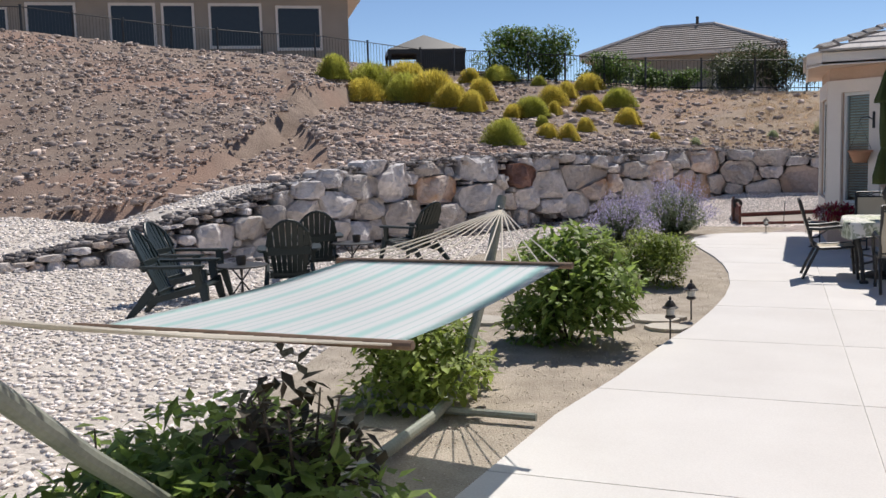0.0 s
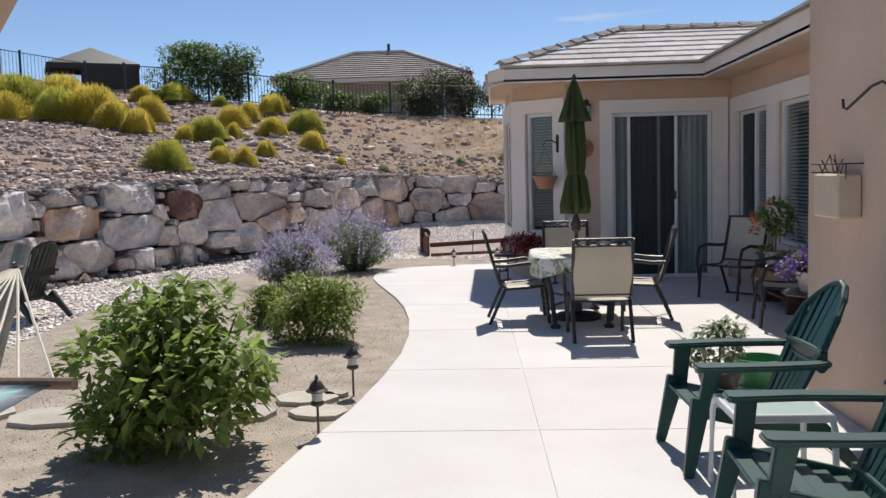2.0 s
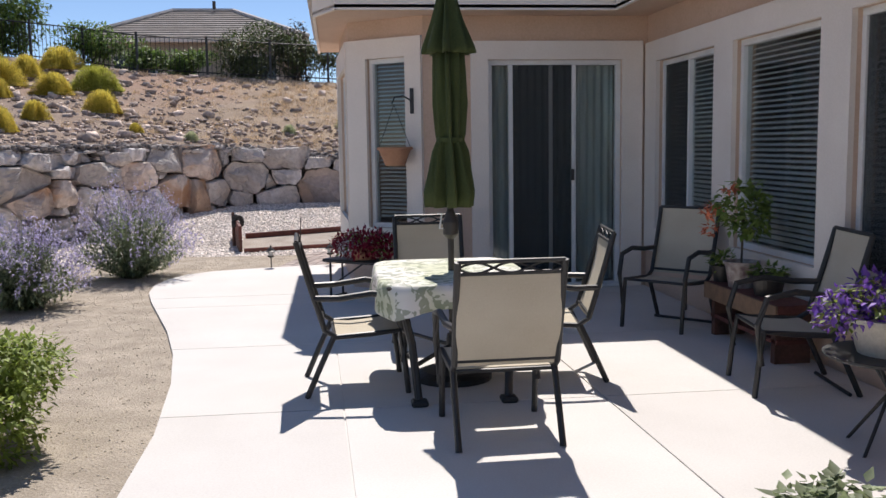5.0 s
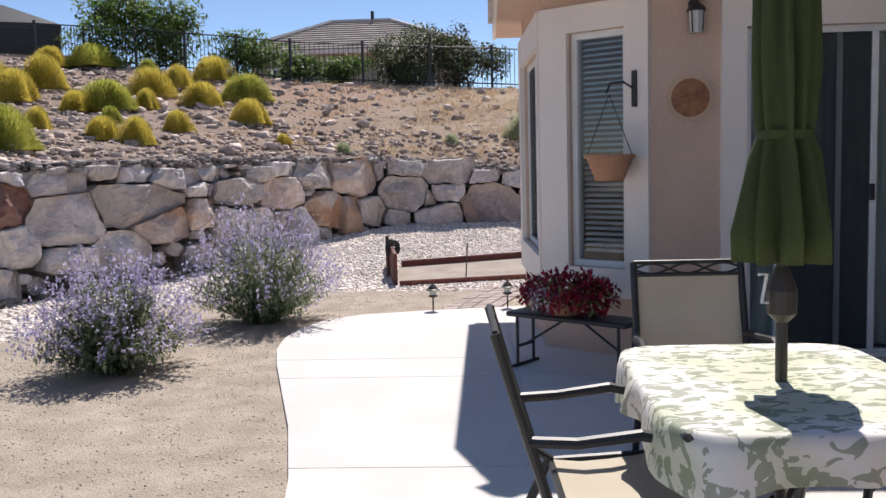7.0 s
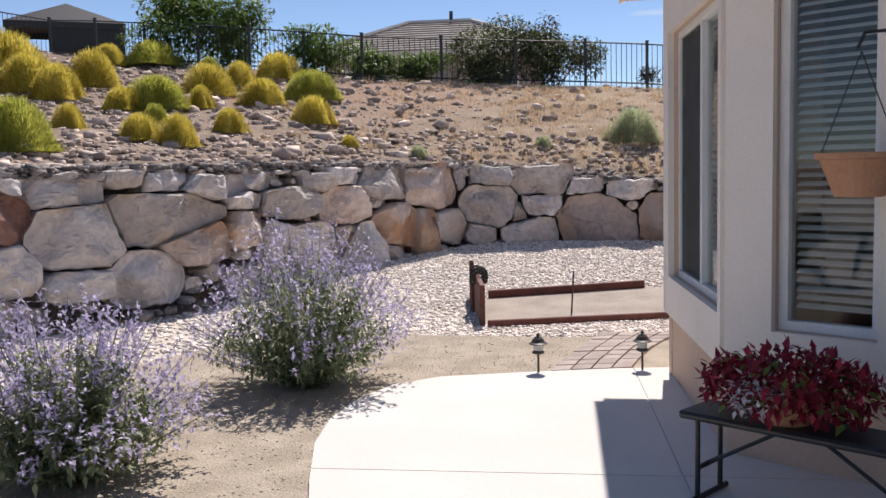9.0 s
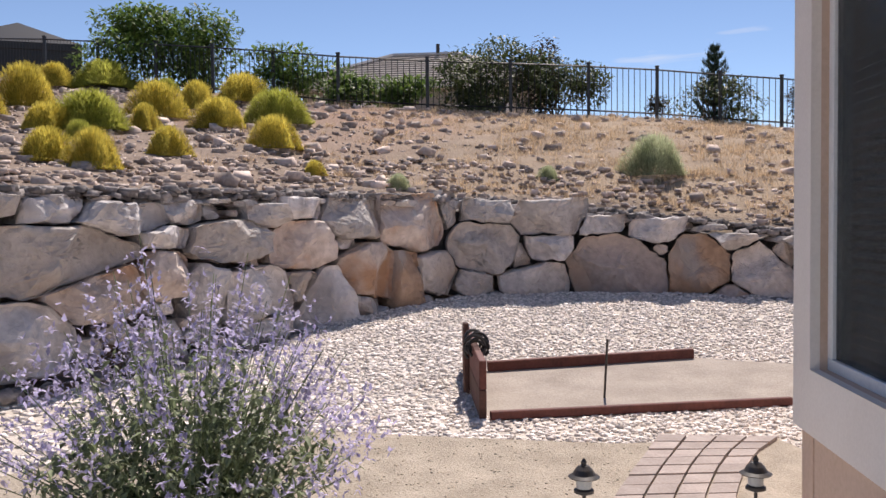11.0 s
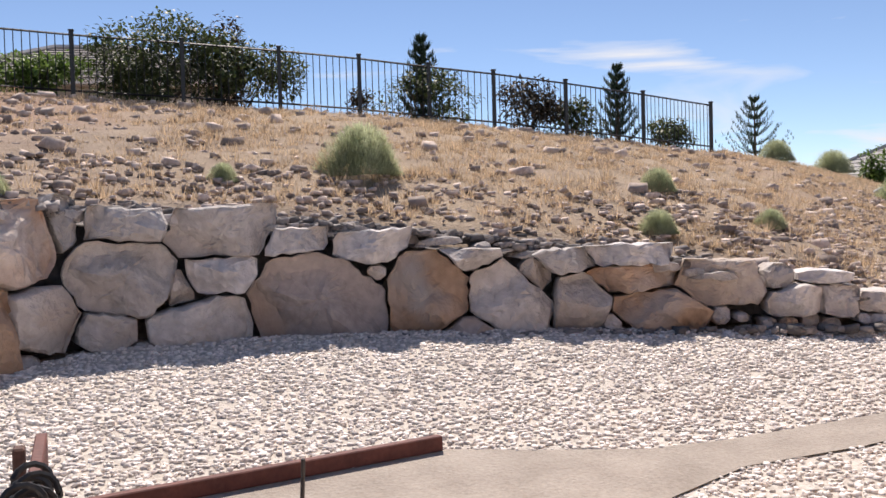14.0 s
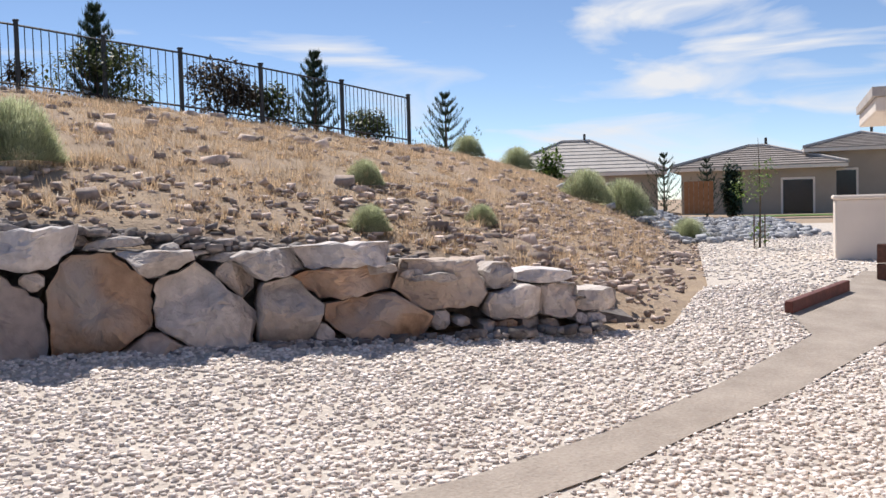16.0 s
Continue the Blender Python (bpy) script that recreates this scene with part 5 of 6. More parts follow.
def hip_house(name, label, cx, cy, lx, ly, z0, wall_h, rise, turn, windows, mat=FARSTUCCO, over=0.6, rows=9, tiles=None):
    """A distant house: walls, a hip roof of stepped tile courses, windows set into its front."""
    t = thing(name, label, "house", Matrix.Translation((cx, cy, z0)) @ Matrix.Rotation(radians(turn), 4, "Z"))
    part("wall", boxes((-lx / 2, lx / 2, -ly / 2, ly / 2, -1.5, wall_h), bevel=0.02), mat, t)
    hx, hy = lx / 2 + over, ly / 2 + over
    rf = None
    for k in range(rows):
        bm = bmesh.new()
        f0, f1 = k / rows, (k + 1) / rows
        r = min(hx, hy)
        x0, y0, x1, y1 = hx - r * f0, hy - r * f0, hx - r * f1, hy - r * f1
        za, zb = wall_h + rise * f0 + 0.05, wall_h + rise * f1
        lo = [bm.verts.new(v) for v in ((-x0, -y0, za), (x0, -y0, za), (x0, y0, za), (-x0, y0, za))]
        hi = [bm.verts.new(v) for v in ((-x1, -y1, zb), (x1, -y1, zb), (x1, y1, zb), (-x1, y1, zb))]
        un = [bm.verts.new((v.co.x, v.co.y, v.co.z - 0.07)) for v in lo]
        for i in range(4):
            j = (i + 1) % 4
            bm.faces.new((lo[i], lo[j], hi[j], hi[i]))
            bm.faces.new((un[i], un[j], lo[j], lo[i]))
        if rf:
            part("tile_course", bm, tiles or TILE_FAR, rf)
        else:
            rf = part("roof", bm, tiles or TILE_FAR, t)
    bm = bmesh.new()
    r = min(hx, hy)
    for sx in (-1, 1):
        for sy in (-1, 1):
            tube(bm, [(sx * hx, sy * hy, wall_h + 0.09), (sx * (hx - r), sy * (hy - r), wall_h + rise + 0.06)], 0.11, 5)
    tube(bm, [(-(hx - r) - 0.01, 0, wall_h + rise + 0.06), (hx - r + 0.01, 0, wall_h + rise + 0.06)], 0.11, 5)
    part("ridge_cap", bm, TILE, rf)
    part("fascia", boxes((-hx, hx, -hy, hy, wall_h - 0.22, wall_h - 0.02)), TRIM, t)
    part("vent_pipe", tube(bmesh.new(), [(0.6, 0, wall_h + rise - 0.3), (0.6, 0, wall_h + rise + 0.55)], 0.09, 8), DARKMETAL, rf)
    for x0, x1, za, zb in windows:
        w = part("window", boxes((x0, x1, -ly / 2 - 0.04, -ly / 2 + 0.1, za, zb)), DARKGLASS, t)
        part("frame", boxes((x0 - 0.12, x1 + 0.12, -ly / 2 - 0.06, -ly / 2, zb, zb + 0.14), (x0 - 0.12, x1 + 0.12, -ly / 2 - 0.06, -ly / 2, za - 0.14, za), (x0 - 0.12, x0, -ly / 2 - 0.06, -ly / 2, za, zb), (x1, x1 + 0.12, -ly / 2 - 0.06, -ly / 2, za, zb)), TRIM, w)
    return t


hip_house("hilltop_house", "distant house with a brown tiled hip roof above the fence", -8.4, 42.0, 10.2, 7.0, 4.0, 3.1, 1.85, 0, [(-4, -2, 0.9, 2.2), (2, 4, 0.9, 2.2)], rows=12)
hip_house("neighbour_house", "tan house with dark windows and a tiled roof on the hilltop", -33.9, 24.5, 19.5, 10, 6.6, 3.4, 2.6, 33, [(-8.5, -6.2, 0.4, 2.3), (-5.2, -3.2, 0.4, 2.5), (-1.5, 0.4, 0.3, 2.5), (0.9, 2.2, 0.3, 2.5), (3.1, 5.4, 0.6, 2.5), (6.3, 8.3, 0.5, 2.4)], over=0.9)
gz = thing("gazebo", "dark fabric gazebo with a peaked canopy beside the neighbouring house", "gazebo", Matrix.Translation((-18.4, 24.3, 5.05)) @ Matrix.Rotation(radians(28), 4, "Z") @ Matrix.Diagonal((0.85, 0.85, 0.8, 1)))
bm = bmesh.new()
ap = bm.verts.new((0, 0, 2.75))
ring = [bm.verts.new((x, y, 1.75)) for x, y in ((-2.1, -1.6), (2.1, -1.6), (2.1, 1.6), (-2.1, 1.6))]
skirt = [bm.verts.new((v.co.x, v.co.y, 1.5)) for v in ring]
for i in range(4):
    bm.faces.new((ring[i], ring[(i + 1) % 4], ap))
    bm.faces.new((skirt[i], skirt[(i + 1) % 4], ring[(i + 1) % 4], ring[i]))
part("canopy", bm, BLACK, gz)
for x, y in ((-2, -1.5), (2, -1.5), (2, 1.5), (-2, 1.5)):
    part("leg", boxes((x - 0.06, x + 0.06, y - 0.06, y + 0.06, -0.3, 1.55)), BLACK, gz)
part("curtain", boxes((-0.6, 2.0, -1.52, -1.48, 0.0, 1.5)), BLACK, gz)
part("low_wall", boxes((-7, 4, -2.6, -2.3, -0.8, 0.35)), FARSTUCCO, gz)

hip_house("street_house", "pale house with a light tile hip roof across the street", 40.5, 54.0, 11, 9, 0.6, 2.7, 2.4, -42, [(2.2, 3.4, 0.8, 1.9), (-3.4, -2.2, 0.8, 1.9)], tiles=TILE_PALE)
hip_house("street_house", "low stucco house with a dark hip roof across the street", 46.5, 43.0, 9, 8, 0.3, 3.0, 1.4, -50, [(1.5, 3.2, 0.0, 2.1)])
hip_house("street_house", "taller stucco house front with an arched entry", 51.0, 38.5, 6, 6, 0.3, 4.0, 1.0, -50, [(-2.2, -0.6, 0.0, 2.6)])
pine(33.8, 38.6, 3.6, 1.5, 61)
pine(36.0, 37.6, 3.4, 1.1, 62)
tree("street_tree", "slim green street tree before a pale house", 28.5, 42.0, 3.4, 0.9, 63, LEAF_DARK, 0.22, 900)
tree("street_tree", "slim dark columnar tree beside a gate", 36.6, 36.4, 3.0, 0.6, 66, PINE, 0.2, 1100)
gate = thing("side_gate", "orange-brown wooden side gate between the houses", "gate", Matrix.Translation((34.3, 36.6, 0.6)) @ Matrix.Rotation(radians(-45), 4, "Z"))
for k in range(6):
    part("board", boxes((-0.75 + k * 0.25, -0.52 + k * 0.25, -0.03, 0.03, 0.0, 1.7)), material("cedar_board", (0.30, 0.13, 0.05), (0.42, 0.20, 0.09), 5, 0.8, 0.3, 40), gate)
lawn = structure(part("lawn", boxes((-4, 6, -1.6, 1.6, 0, 0.06)), LAWN), "strip of green lawn across the street", "lawn")
lawn.matrix_world = Matrix.Translation((40.0, 33.5, 0.33)) @ Matrix.Rotation(radians(-42), 4, "Z")
road = structure(part("road", boxes((-16, 16, -1.4, 1.4, 0, 0.05)), ASPHALT), "strip of grey asphalt street beyond the gravel", "road")
road.matrix_world = Matrix.Translation((36, 29.5, 0.3)) @ Matrix.Rotation(radians(-42), 4, "Z")
sap = thing("sapling", "thin staked sapling standing in gravel", "tree", Matrix.Translation((12.6, 14.8, land1(12.6, 14.8))))
part("trunk", tube(bmesh.new(), [(0, 0, -0.1), (0.03, 0, 1.0), (0.0, 0.02, 2.2)], 0.025, 6, 0.004), BARK, sap)
part("stake", tubes([(-0.16, 0, -0.1), (-0.16, 0, 0.7)], [(0.16, 0, -0.1), (0.16, 0, 0.7)], r=0.012, sides=6), TIMBER, sap)
leaf_cloud("foliage", np.random.default_rng(65), [(0, 0, 0.35, 0.22, 0.22, 0.3), (-0.3, 0, 1.25, 0.35, 0.3, 0.3), (0.15, 0, 1.5, 0.25, 0.25, 0.3)], 420, 0.07, LEAF_DARK, sap)

# porch of the neighbouring lot at the end of the gravel
porch = thing("porch", "beige stucco porch corner with a low wall, column and tiled eave", "porch", Matrix.Translation((10.5, 11.62, land1(10.5, 11.62) + 0.02)) @ Matrix.Rotation(radians(-52), 4, "Z"))
part("low_wall", boxes((0, 3.4, 0, 0.7, 0.0, 0.95), (-0.03, 3.43, -0.03, 0.73, 0.95, 1.02), bevel=0.02), TRIM, porch)
part("column", boxes((0.85, 1.35, 0.1, 0.6, 1.02, 2.25), (0.8, 1.4, 0.05, 0.65, 1.02, 1.12), (0.8, 1.4, 0.05, 0.65, 1.75, 1.9), bevel=0.015), TRIM, porch)
part("eave", boxes((0.55, 4.2, -0.3, 3, 2.25, 2.48), bevel=0.02), TRIM, porch)
bm = bmesh.new()
for k in range(5):
    box(bm, 0.5 + k * 0.33, 4.2, -0.35 + k * 0.1, 3, 2.48 + k * 0.13, 2.62 + k * 0.13)
part("roof", bm, TILE, porch)


# ---- horseshoe pit ----
def board(name, label, a, b, h, th, mat, lift=0.0, group="boards round the horseshoe pit"):
    a, b = Vector((*a, 0)), Vector((*b, 0))
    d = (b - a).normalized()
    ln = (b - a).length
    bm = boxes((0, ln, -th / 2, th / 2, 0, h), bevel=0.006)
    ob = part(name, bm, mat)
    za, zb = land1(a.x, a.y) + 0.04 + lift, land1(b.x, b.y) + 0.04 + lift
    ob.matrix_world = Matrix.Translation((a.x, a.y, za)) @ Matrix.Rotation(math.atan2(d.y, d.x), 4, "Z") @ Matrix.Rotation(-math.atan2(zb - za, ln), 4, "Y")
    return tagged(ob, label, "board", group)


board("edging_board", "red-stained timber edging the clay pit", (-3.0, 4.55), (-0.86, 5.17), 0.06, 0.05, REDWOOD)
board("edging_board", "dark red timber edging the far side of the pit", (-3.12, 6.1), (-1.33, 6.62), 0.085, 0.06, REDWOOD)
board("edging_board", "red-stained timber edging at the far pit", (5.3, 8.44), (7.0, 9.0), 0.12, 0.08, REDWOOD)
back = thing("backstop", "upright red-brown timber backstop with horseshoes hung on it", "backstop")
for k, (o, h) in enumerate(((0.0, 0.2), (0.0, 0.2))):
    bm = boxes((0, 1.62, -0.025, 0.025, k * 0.205, k * 0.205 + 0.2), bevel=0.006)
    o2 = part("plank", bm, REDWOOD if k else TIMBER, back)
    o2.matrix_world = Matrix.Translation((-3.05, 4.56, -0.03)) @ Matrix.Rotation(math.atan2(1.56, -0.26), 4, "Z") @ Matrix.Rotation(-0.035, 4, "Y")
bm = boxes((0.85, 0.93, 0.025, 0.07, -0.1, 0.56), bevel=0.008)
o2 = part("post", bm, TIMBER, back)
o2.matrix_world = Matrix.Translation((-3.05, 4.56, -0.03)) @ Matrix.Rotation(math.atan2(1.56, -0.26), 4, "Z")
for k in range(7):
    bm = bmesh.new()
    pts = [(0.075 * math.cos(a), 0.0, 0.075 * math.sin(a)) for a in np.linspace(-0.9, math.pi + 0.9, 12)]
    tube(bm, pts, 0.013, 6)
    hs = tagged(part("horseshoe", bm, BLACK), "black iron horseshoe hung over the backstop", "horseshoe", "horseshoes on the backstop")
    hs.matrix_world = pose(-3.14 - k * 0.006 + (k % 2) * 0.03, 5.02 + k * 0.05, 0.41 - (k % 3) * 0.025, (k % 3 - 1) * 9, 0, 6 + k * 5)
stake = tagged(part("stake", tube(bmesh.new(), [(-2.19, 5.3, -0.1), (-2.16, 5.33, 0.42)], 0.009, 8), DARKMETAL), "thin iron stake standing in the clay pit", "stake")
back2 = thing("backstop", "dark brown timber backstop at the far end of the pit", "backstop", Matrix.Translation((8.1, 9.35, land1(8.1, 9.35))) @ Matrix.Rotation(radians(-60), 4, "Z"))
for k in range(2):
    part("plank", boxes((0, 1.5, -0.04, 0.04, k * 0.24, k * 0.24 + 0.23), bevel=0.008), TIMBER, back2)

# ---- flagstones and pavers ----
g = np.random.default_rng(8)
flag = structure(new("flagstone_path"), "irregular pale flagstones across the planting bed", "path")
for cx, cy, r in ((-4.85, -7.42, 0.34), (-4.2, -7.5, 0.33), (-3.55, -7.35, 0.32), (-3.15, -6.98, 0.26), (-2.98, -7.38, 0.22), (-5.5, -7.3, 0.34), (-2.95, -6.85, 0.1)):
    n = 8
    out = [(cx + r * g.uniform(0.82, 1.08) * math.cos(k * math.tau / n), cy + r * 0.8 * g.uniform(0.82, 1.08) * math.sin(k * math.tau / n)) for k in range(n)]
    part("flagstone", prism(bmesh.new(), out, -0.06, 0.008), STONEPAVE, flag)
pavers = structure(new("paver_path"), "curved walk of red-brown concrete pavers", "path")
PL = [(-2.37, 2.5), (-2.28, 2.9), (-2.17, 3.3), (-2.05, 3.7), (-1.93, 4.12)]
PR = [(-1.76, 2.62), (-1.67, 3.0), (-1.55, 3.4), (-1.4, 3.78), (-1.2, 4.12)]


def between(s, f):
    i = min(int(f * 4), 3)
    u = f * 4 - i
    a = Vector(PL[i]).lerp(Vector(PL[i + 1]), u)
    b = Vector(PR[i]).lerp(Vector(PR[i + 1]), u)
    return a.lerp(b, s)


for r in range(9):
    for c in range(4):
        s0, s1, f0, f1 = c / 4 + 0.012, (c + 1) / 4 - 0.012, r / 9 + 0.006, (r + 1) / 9 - 0.006
        q = [between(s0, f0), between(s1, f0), between(s1, f1), between(s0, f1)]
        zt = land1(q[0].x, q[0].y) + 0.066
        part("paver", prism(bmesh.new(), [(v.x, v.y) for v in q], zt - 0.06, zt + g.uniform(-0.003, 0.003)), PAVER, pavers)


# ---- patio furniture ----
def slab_curve(bm, profile, x0, x1, th):
    """A sheet bent along a profile of (y, z), spanning x0 to x1, with thickness."""
    top = [(bm.verts.new((x0, y, z)), bm.verts.new((x1, y, z))) for y, z in profile]
    low = [(bm.verts.new((x0, y, z - th)), bm.verts.new((x1, y, z - th))) for y, z in profile]
    for (a, b), (c, d) in zip(top, top[1:]):
        bm.faces.new((a, b, d, c))
    for (a, b), (c, d) in zip(low, low[1:]):
        bm.faces.new((b, a, c, d))
    for i in range(len(profile) - 1):
        bm.faces.new((top[i][0], top[i + 1][0], low[i + 1][0], low[i][0]))
        bm.faces.new((top[i + 1][1], top[i][1], low[i][1], low[i + 1][1]))
    bm.faces.new((top[0][1], top[0][0], low[0][0], low[0][1]))
    bm.faces.new((top[-1][0], top[-1][1], low[-1][1], low[-1][0]))
    bmesh.ops.recalc_face_normals(bm, faces=bm.faces[:])
    return bm


def sling_chair(m, label, ornament=True, group="chairs round the patio table"):
    """A sling chair that faces +y: bent side frames, arms, seat and back slings."""
    c = thing("patio_chair", label, "chair", m, group)
    w = 0.27
    for s in (-1, 1):
        x = s * w
        part("side_frame", tubes([(x, 0.24, 0.0), (x, 0.22, 0.2), (x, 0.19, 0.40), (x, 0.0, 0.385), (x, -0.2, 0.375), (x, -0.27, 0.42), (x, -0.36, 0.72), (x, -0.43, 0.97)], r=0.018), BLACK, c)
        part("rear_leg", tubes([(x, -0.39, 0.0), (x, -0.3, 0.2), (x, -0.21, 0.39)], r=0.018), BLACK, c)
        part("armrest", tubes([(x * 1.04, 0.21, 0.2), (x * 1.1, 0.24, 0.45), (x * 1.12, 0.19, 0.61), (x * 1.12, 0.02, 0.645), (x * 1.1, -0.18, 0.62), (x, -0.33, 0.62)], r=0.02), BLACK, c)
    part("front_rail", tubes([(-w, 0.19, 0.4), (w, 0.19, 0.4)], r=0.012), BLACK, c)
    part("seat_rail", tubes([(-w, -0.21, 0.37), (w, -0.21, 0.37)], r=0.012), BLACK, c)
    if not ornament:
        part("foot_rail", tubes([(-w, -0.33, 0.012), (w, -0.33, 0.012)], r=0.012), BLACK, c)
    part("seat", slab_curve(bmesh.new(), [(0.19, 0.412), (0.1, 0.395), (0.0, 0.385), (-0.1, 0.378), (-0.2, 0.385)], -w, w, 0.008), SLING, c, "tan woven seat sling")
    top = 0.90 if ornament else 0.965
    yb = lambda z: -0.27 - (z - 0.42) * 0.29
    part("backrest", slab_curve(bmesh.new(), [(yb(z) - 0.02 * math.sin(math.pi * (z - 0.42) / (top - 0.42)), z) for z in np.linspace(0.42, top, 8)], -w, w, 0.008), SLING, c, "tan woven back sling")
    for z in (0.97, top + 0.008, 0.44):
        part("back_rail", tubes([(-w, yb(z), z), (w, yb(z), z)], r=0.011), BLACK, c)
    if ornament:
        for k in range(3):
            xa, xb = -w + k * 2 * w / 3, -w + (k + 1) * 2 * w / 3
            for s in (1, -1):
                part("scrollwork", tube(bmesh.new(), [(xa + (xb - xa) * f, yb(0.937), 0.937 + s * 0.026 * math.sin(math.pi * f)) for f in np.linspace(0, 1, 7)], 0.0065, 5), BLACK, c, "wrought scrollwork of black rod")
    return c


sling_chair(pose(-0.76, -4.67, 0, 0, 0, 1), "tan sling patio chair with black scrollwork, back to the open patio")
sling_chair(pose(-1.43, -3.64, 0, 0, 0, -88), "tan sling patio chair pushed up to the table")
sling_chair(pose(-0.24, -3.55, 0, 0, 0, 82), "tan sling patio chair with black scrollwork, half shaded")
sling_chair(pose(-0.86, -2.5, 0, 0, 0, 180), "tan sling patio chair standing in the shade of the eave")
sling_chair(pose(1.12, -2.2, 0, 0, 0, 132), "tan sling armchair against the window wall", False, "armchairs along the windows")
sling_chair(pose(1.14, -4.15, 0, 0, 0, 82), "tan sling armchair below the picture window", False, "armchairs along the windows")

table = thing("patio_table", "square black metal patio table with four legs", "table", pose(-0.87, -3.57, 0))
part("tabletop", boxes((-0.45, 0.45, -0.6, 0.6, 0.69, 0.715), bevel=0.01), BLACK, table)
for x in (-1, 1):
    for y in (-1, 1):
        part("leg", tubes([(x * 0.27, y * 0.62, 0.0), (x * 0.3, y * 0.5, 0.35), (x * 0.38, y * 0.46, 0.69)], r=0.026), BLACK, table)
        part("foot", boxes((x * 0.27 - 0.05, x * 0.27 + 0.05, y * 0.63 - 0.05, y * 0.63 + 0.05, 0, 0.035), bevel=0.01), BLACK, table)
part("stretcher", tubes([(-0.29, -0.55, 0.22), (0.29, 0.55, 0.22)], [(0.29, -0.55, 0.22), (-0.29, 0.55, 0.22)], r=0.014), BLACK, table)

CLOTH = bpy.data.materials.new("printed_cloth")
CLOTH.use_nodes = True
cn, cl_ = CLOTH.node_tree.nodes, CLOTH.node_tree.links
c_co, c_map = cn.new("ShaderNodeTexCoord"), cn.new("ShaderNodeMapping")
c_map.inputs["Scale"].default_value = (17.0, 26.0, 20.0)
c_n, c_v = cn.new("ShaderNodeTexNoise"), cn.new("ShaderNodeTexVoronoi")
c_n.inputs["Scale"].default_value, c_n.inputs["Detail"].default_value = 2.0, 2
c_v.inputs["Scale"].default_value = 1.0
c_w = cn.new("ShaderNodeMixRGB")
c_w.inputs[0].default_value = 0.22
c_r = cn.new("ShaderNodeValToRGB")
c_r.color_ramp.interpolation = "CONSTANT"
for e, p, col in zip([c_r.color_ramp.elements[0], c_r.color_ramp.elements[1]], (0.0, 0.545), ((0.78, 0.76, 0.71, 1), (0.37, 0.39, 0.31, 1))):
    e.position, e.color = p, col
c_hue = cn.new("ShaderNodeMixRGB")
c_hue.blend_type = "MULTIPLY"
c_hue.inputs[0].default_value = 0.6
c_t = cn.new("ShaderNodeValToRGB")
c_t.color_ramp.elements[0].color, c_t.color_ramp.elements[1].color = (0.55, 0.62, 0.35, 1), (1.0, 0.98, 1.0, 1)
c_t.color_ramp.elements[0].position, c_t.color_ramp.elements[1].position = 0.38, 0.55
cl_.new(c_co.outputs["Object"], c_map.inputs["Vector"])
cl_.new(c_map.outputs["Vector"], c_w.inputs[1])
cl_.new(c_co.outputs["Object"], c_n.inputs["Vector"])
cl_.new(c_n.outputs["Color"], c_w.inputs[2])
cl_.new(c_w.outputs["Color"], c_v.inputs["Vector"])
c_n2 = cn.new("ShaderNodeTexNoise")
c_n2.inputs["Scale"].default_value, c_n2.inputs["Detail"].default_value, c_n2.inputs["Distortion"].default_value = 0.85, 2.5, 0.7
cl_.new(c_map.outputs["Vector"], c_n2.inputs["Vector"])
cl_.new(c_n2.outputs["Fac"], c_r.inputs["Fac"])
cl_.new(c_n.outputs["Fac"], c_t.inputs["Fac"])
cl_.new(c_r.outputs["Color"], c_hue.inputs[1])
cl_.new(c_t.outputs["Color"], c_hue.inputs[2])
cl_.new(c_hue.outputs["Color"], cn["Principled BSDF"].inputs["Base Color"])
cn["Principled BSDF"].inputs["Roughness"].default_value = 0.75

bm = bmesh.new()
N = 96
rings = []
for inset, drop, flare in ((0.0, 0.0, 0.0), (0.4, 0, 0), (0.8, 0.0, 0.0), (0.97, 0.0, 0.0), (1.0, 0.008, 0.0), (1.015, 0.045, 0.3), (1.02, 0.09, 0.7), (1.025, 0.135, 1.0)):
    ring = []
    for k in range(N):
        a = k * math.tau / N
        c, s = math.cos(a), math.sin(a)
        sq = (abs(c) ** 7 + abs(s) ** 7) ** (-1 / 7)
        corner = max(0, sq - 1.0) * 2.4
        wave = flare * 0.022 * (math.sin(11 * a) + 0.6 * math.sin(17 * a + 1))
        ring.append(bm.verts.new(((0.485 + wave) * inset * sq * c, (0.64 + wave) * inset * sq * s, 0.722 - drop * (1 + 0.9 * corner * flare) + 0.004 * math.sin(5 * a) * flare)))
    rings.append(ring)
for u, v in zip(rings[1:], rings[2:]):
    for k in range(N):
        bm.faces.new((u[k], u[(k + 1) % N], v[(k + 1) % N], v[k]))
hub = bm.verts.new((0, 0, 0.722))
for k in range(N):
    bm.faces.new((hub, rings[1][k], rings[1][(k + 1) % N]))
for v in rings[0]:
    bm.verts.remove(v)
bmesh.ops.recalc_face_normals(bm, faces=bm.faces[:])
cloth = tagged(part("tablecloth", bm, CLOTH, smooth=True), "white tablecloth printed with grey-green leaves", "tablecloth")
cloth.matrix_world = pose(-0.87, -3.57, 0)

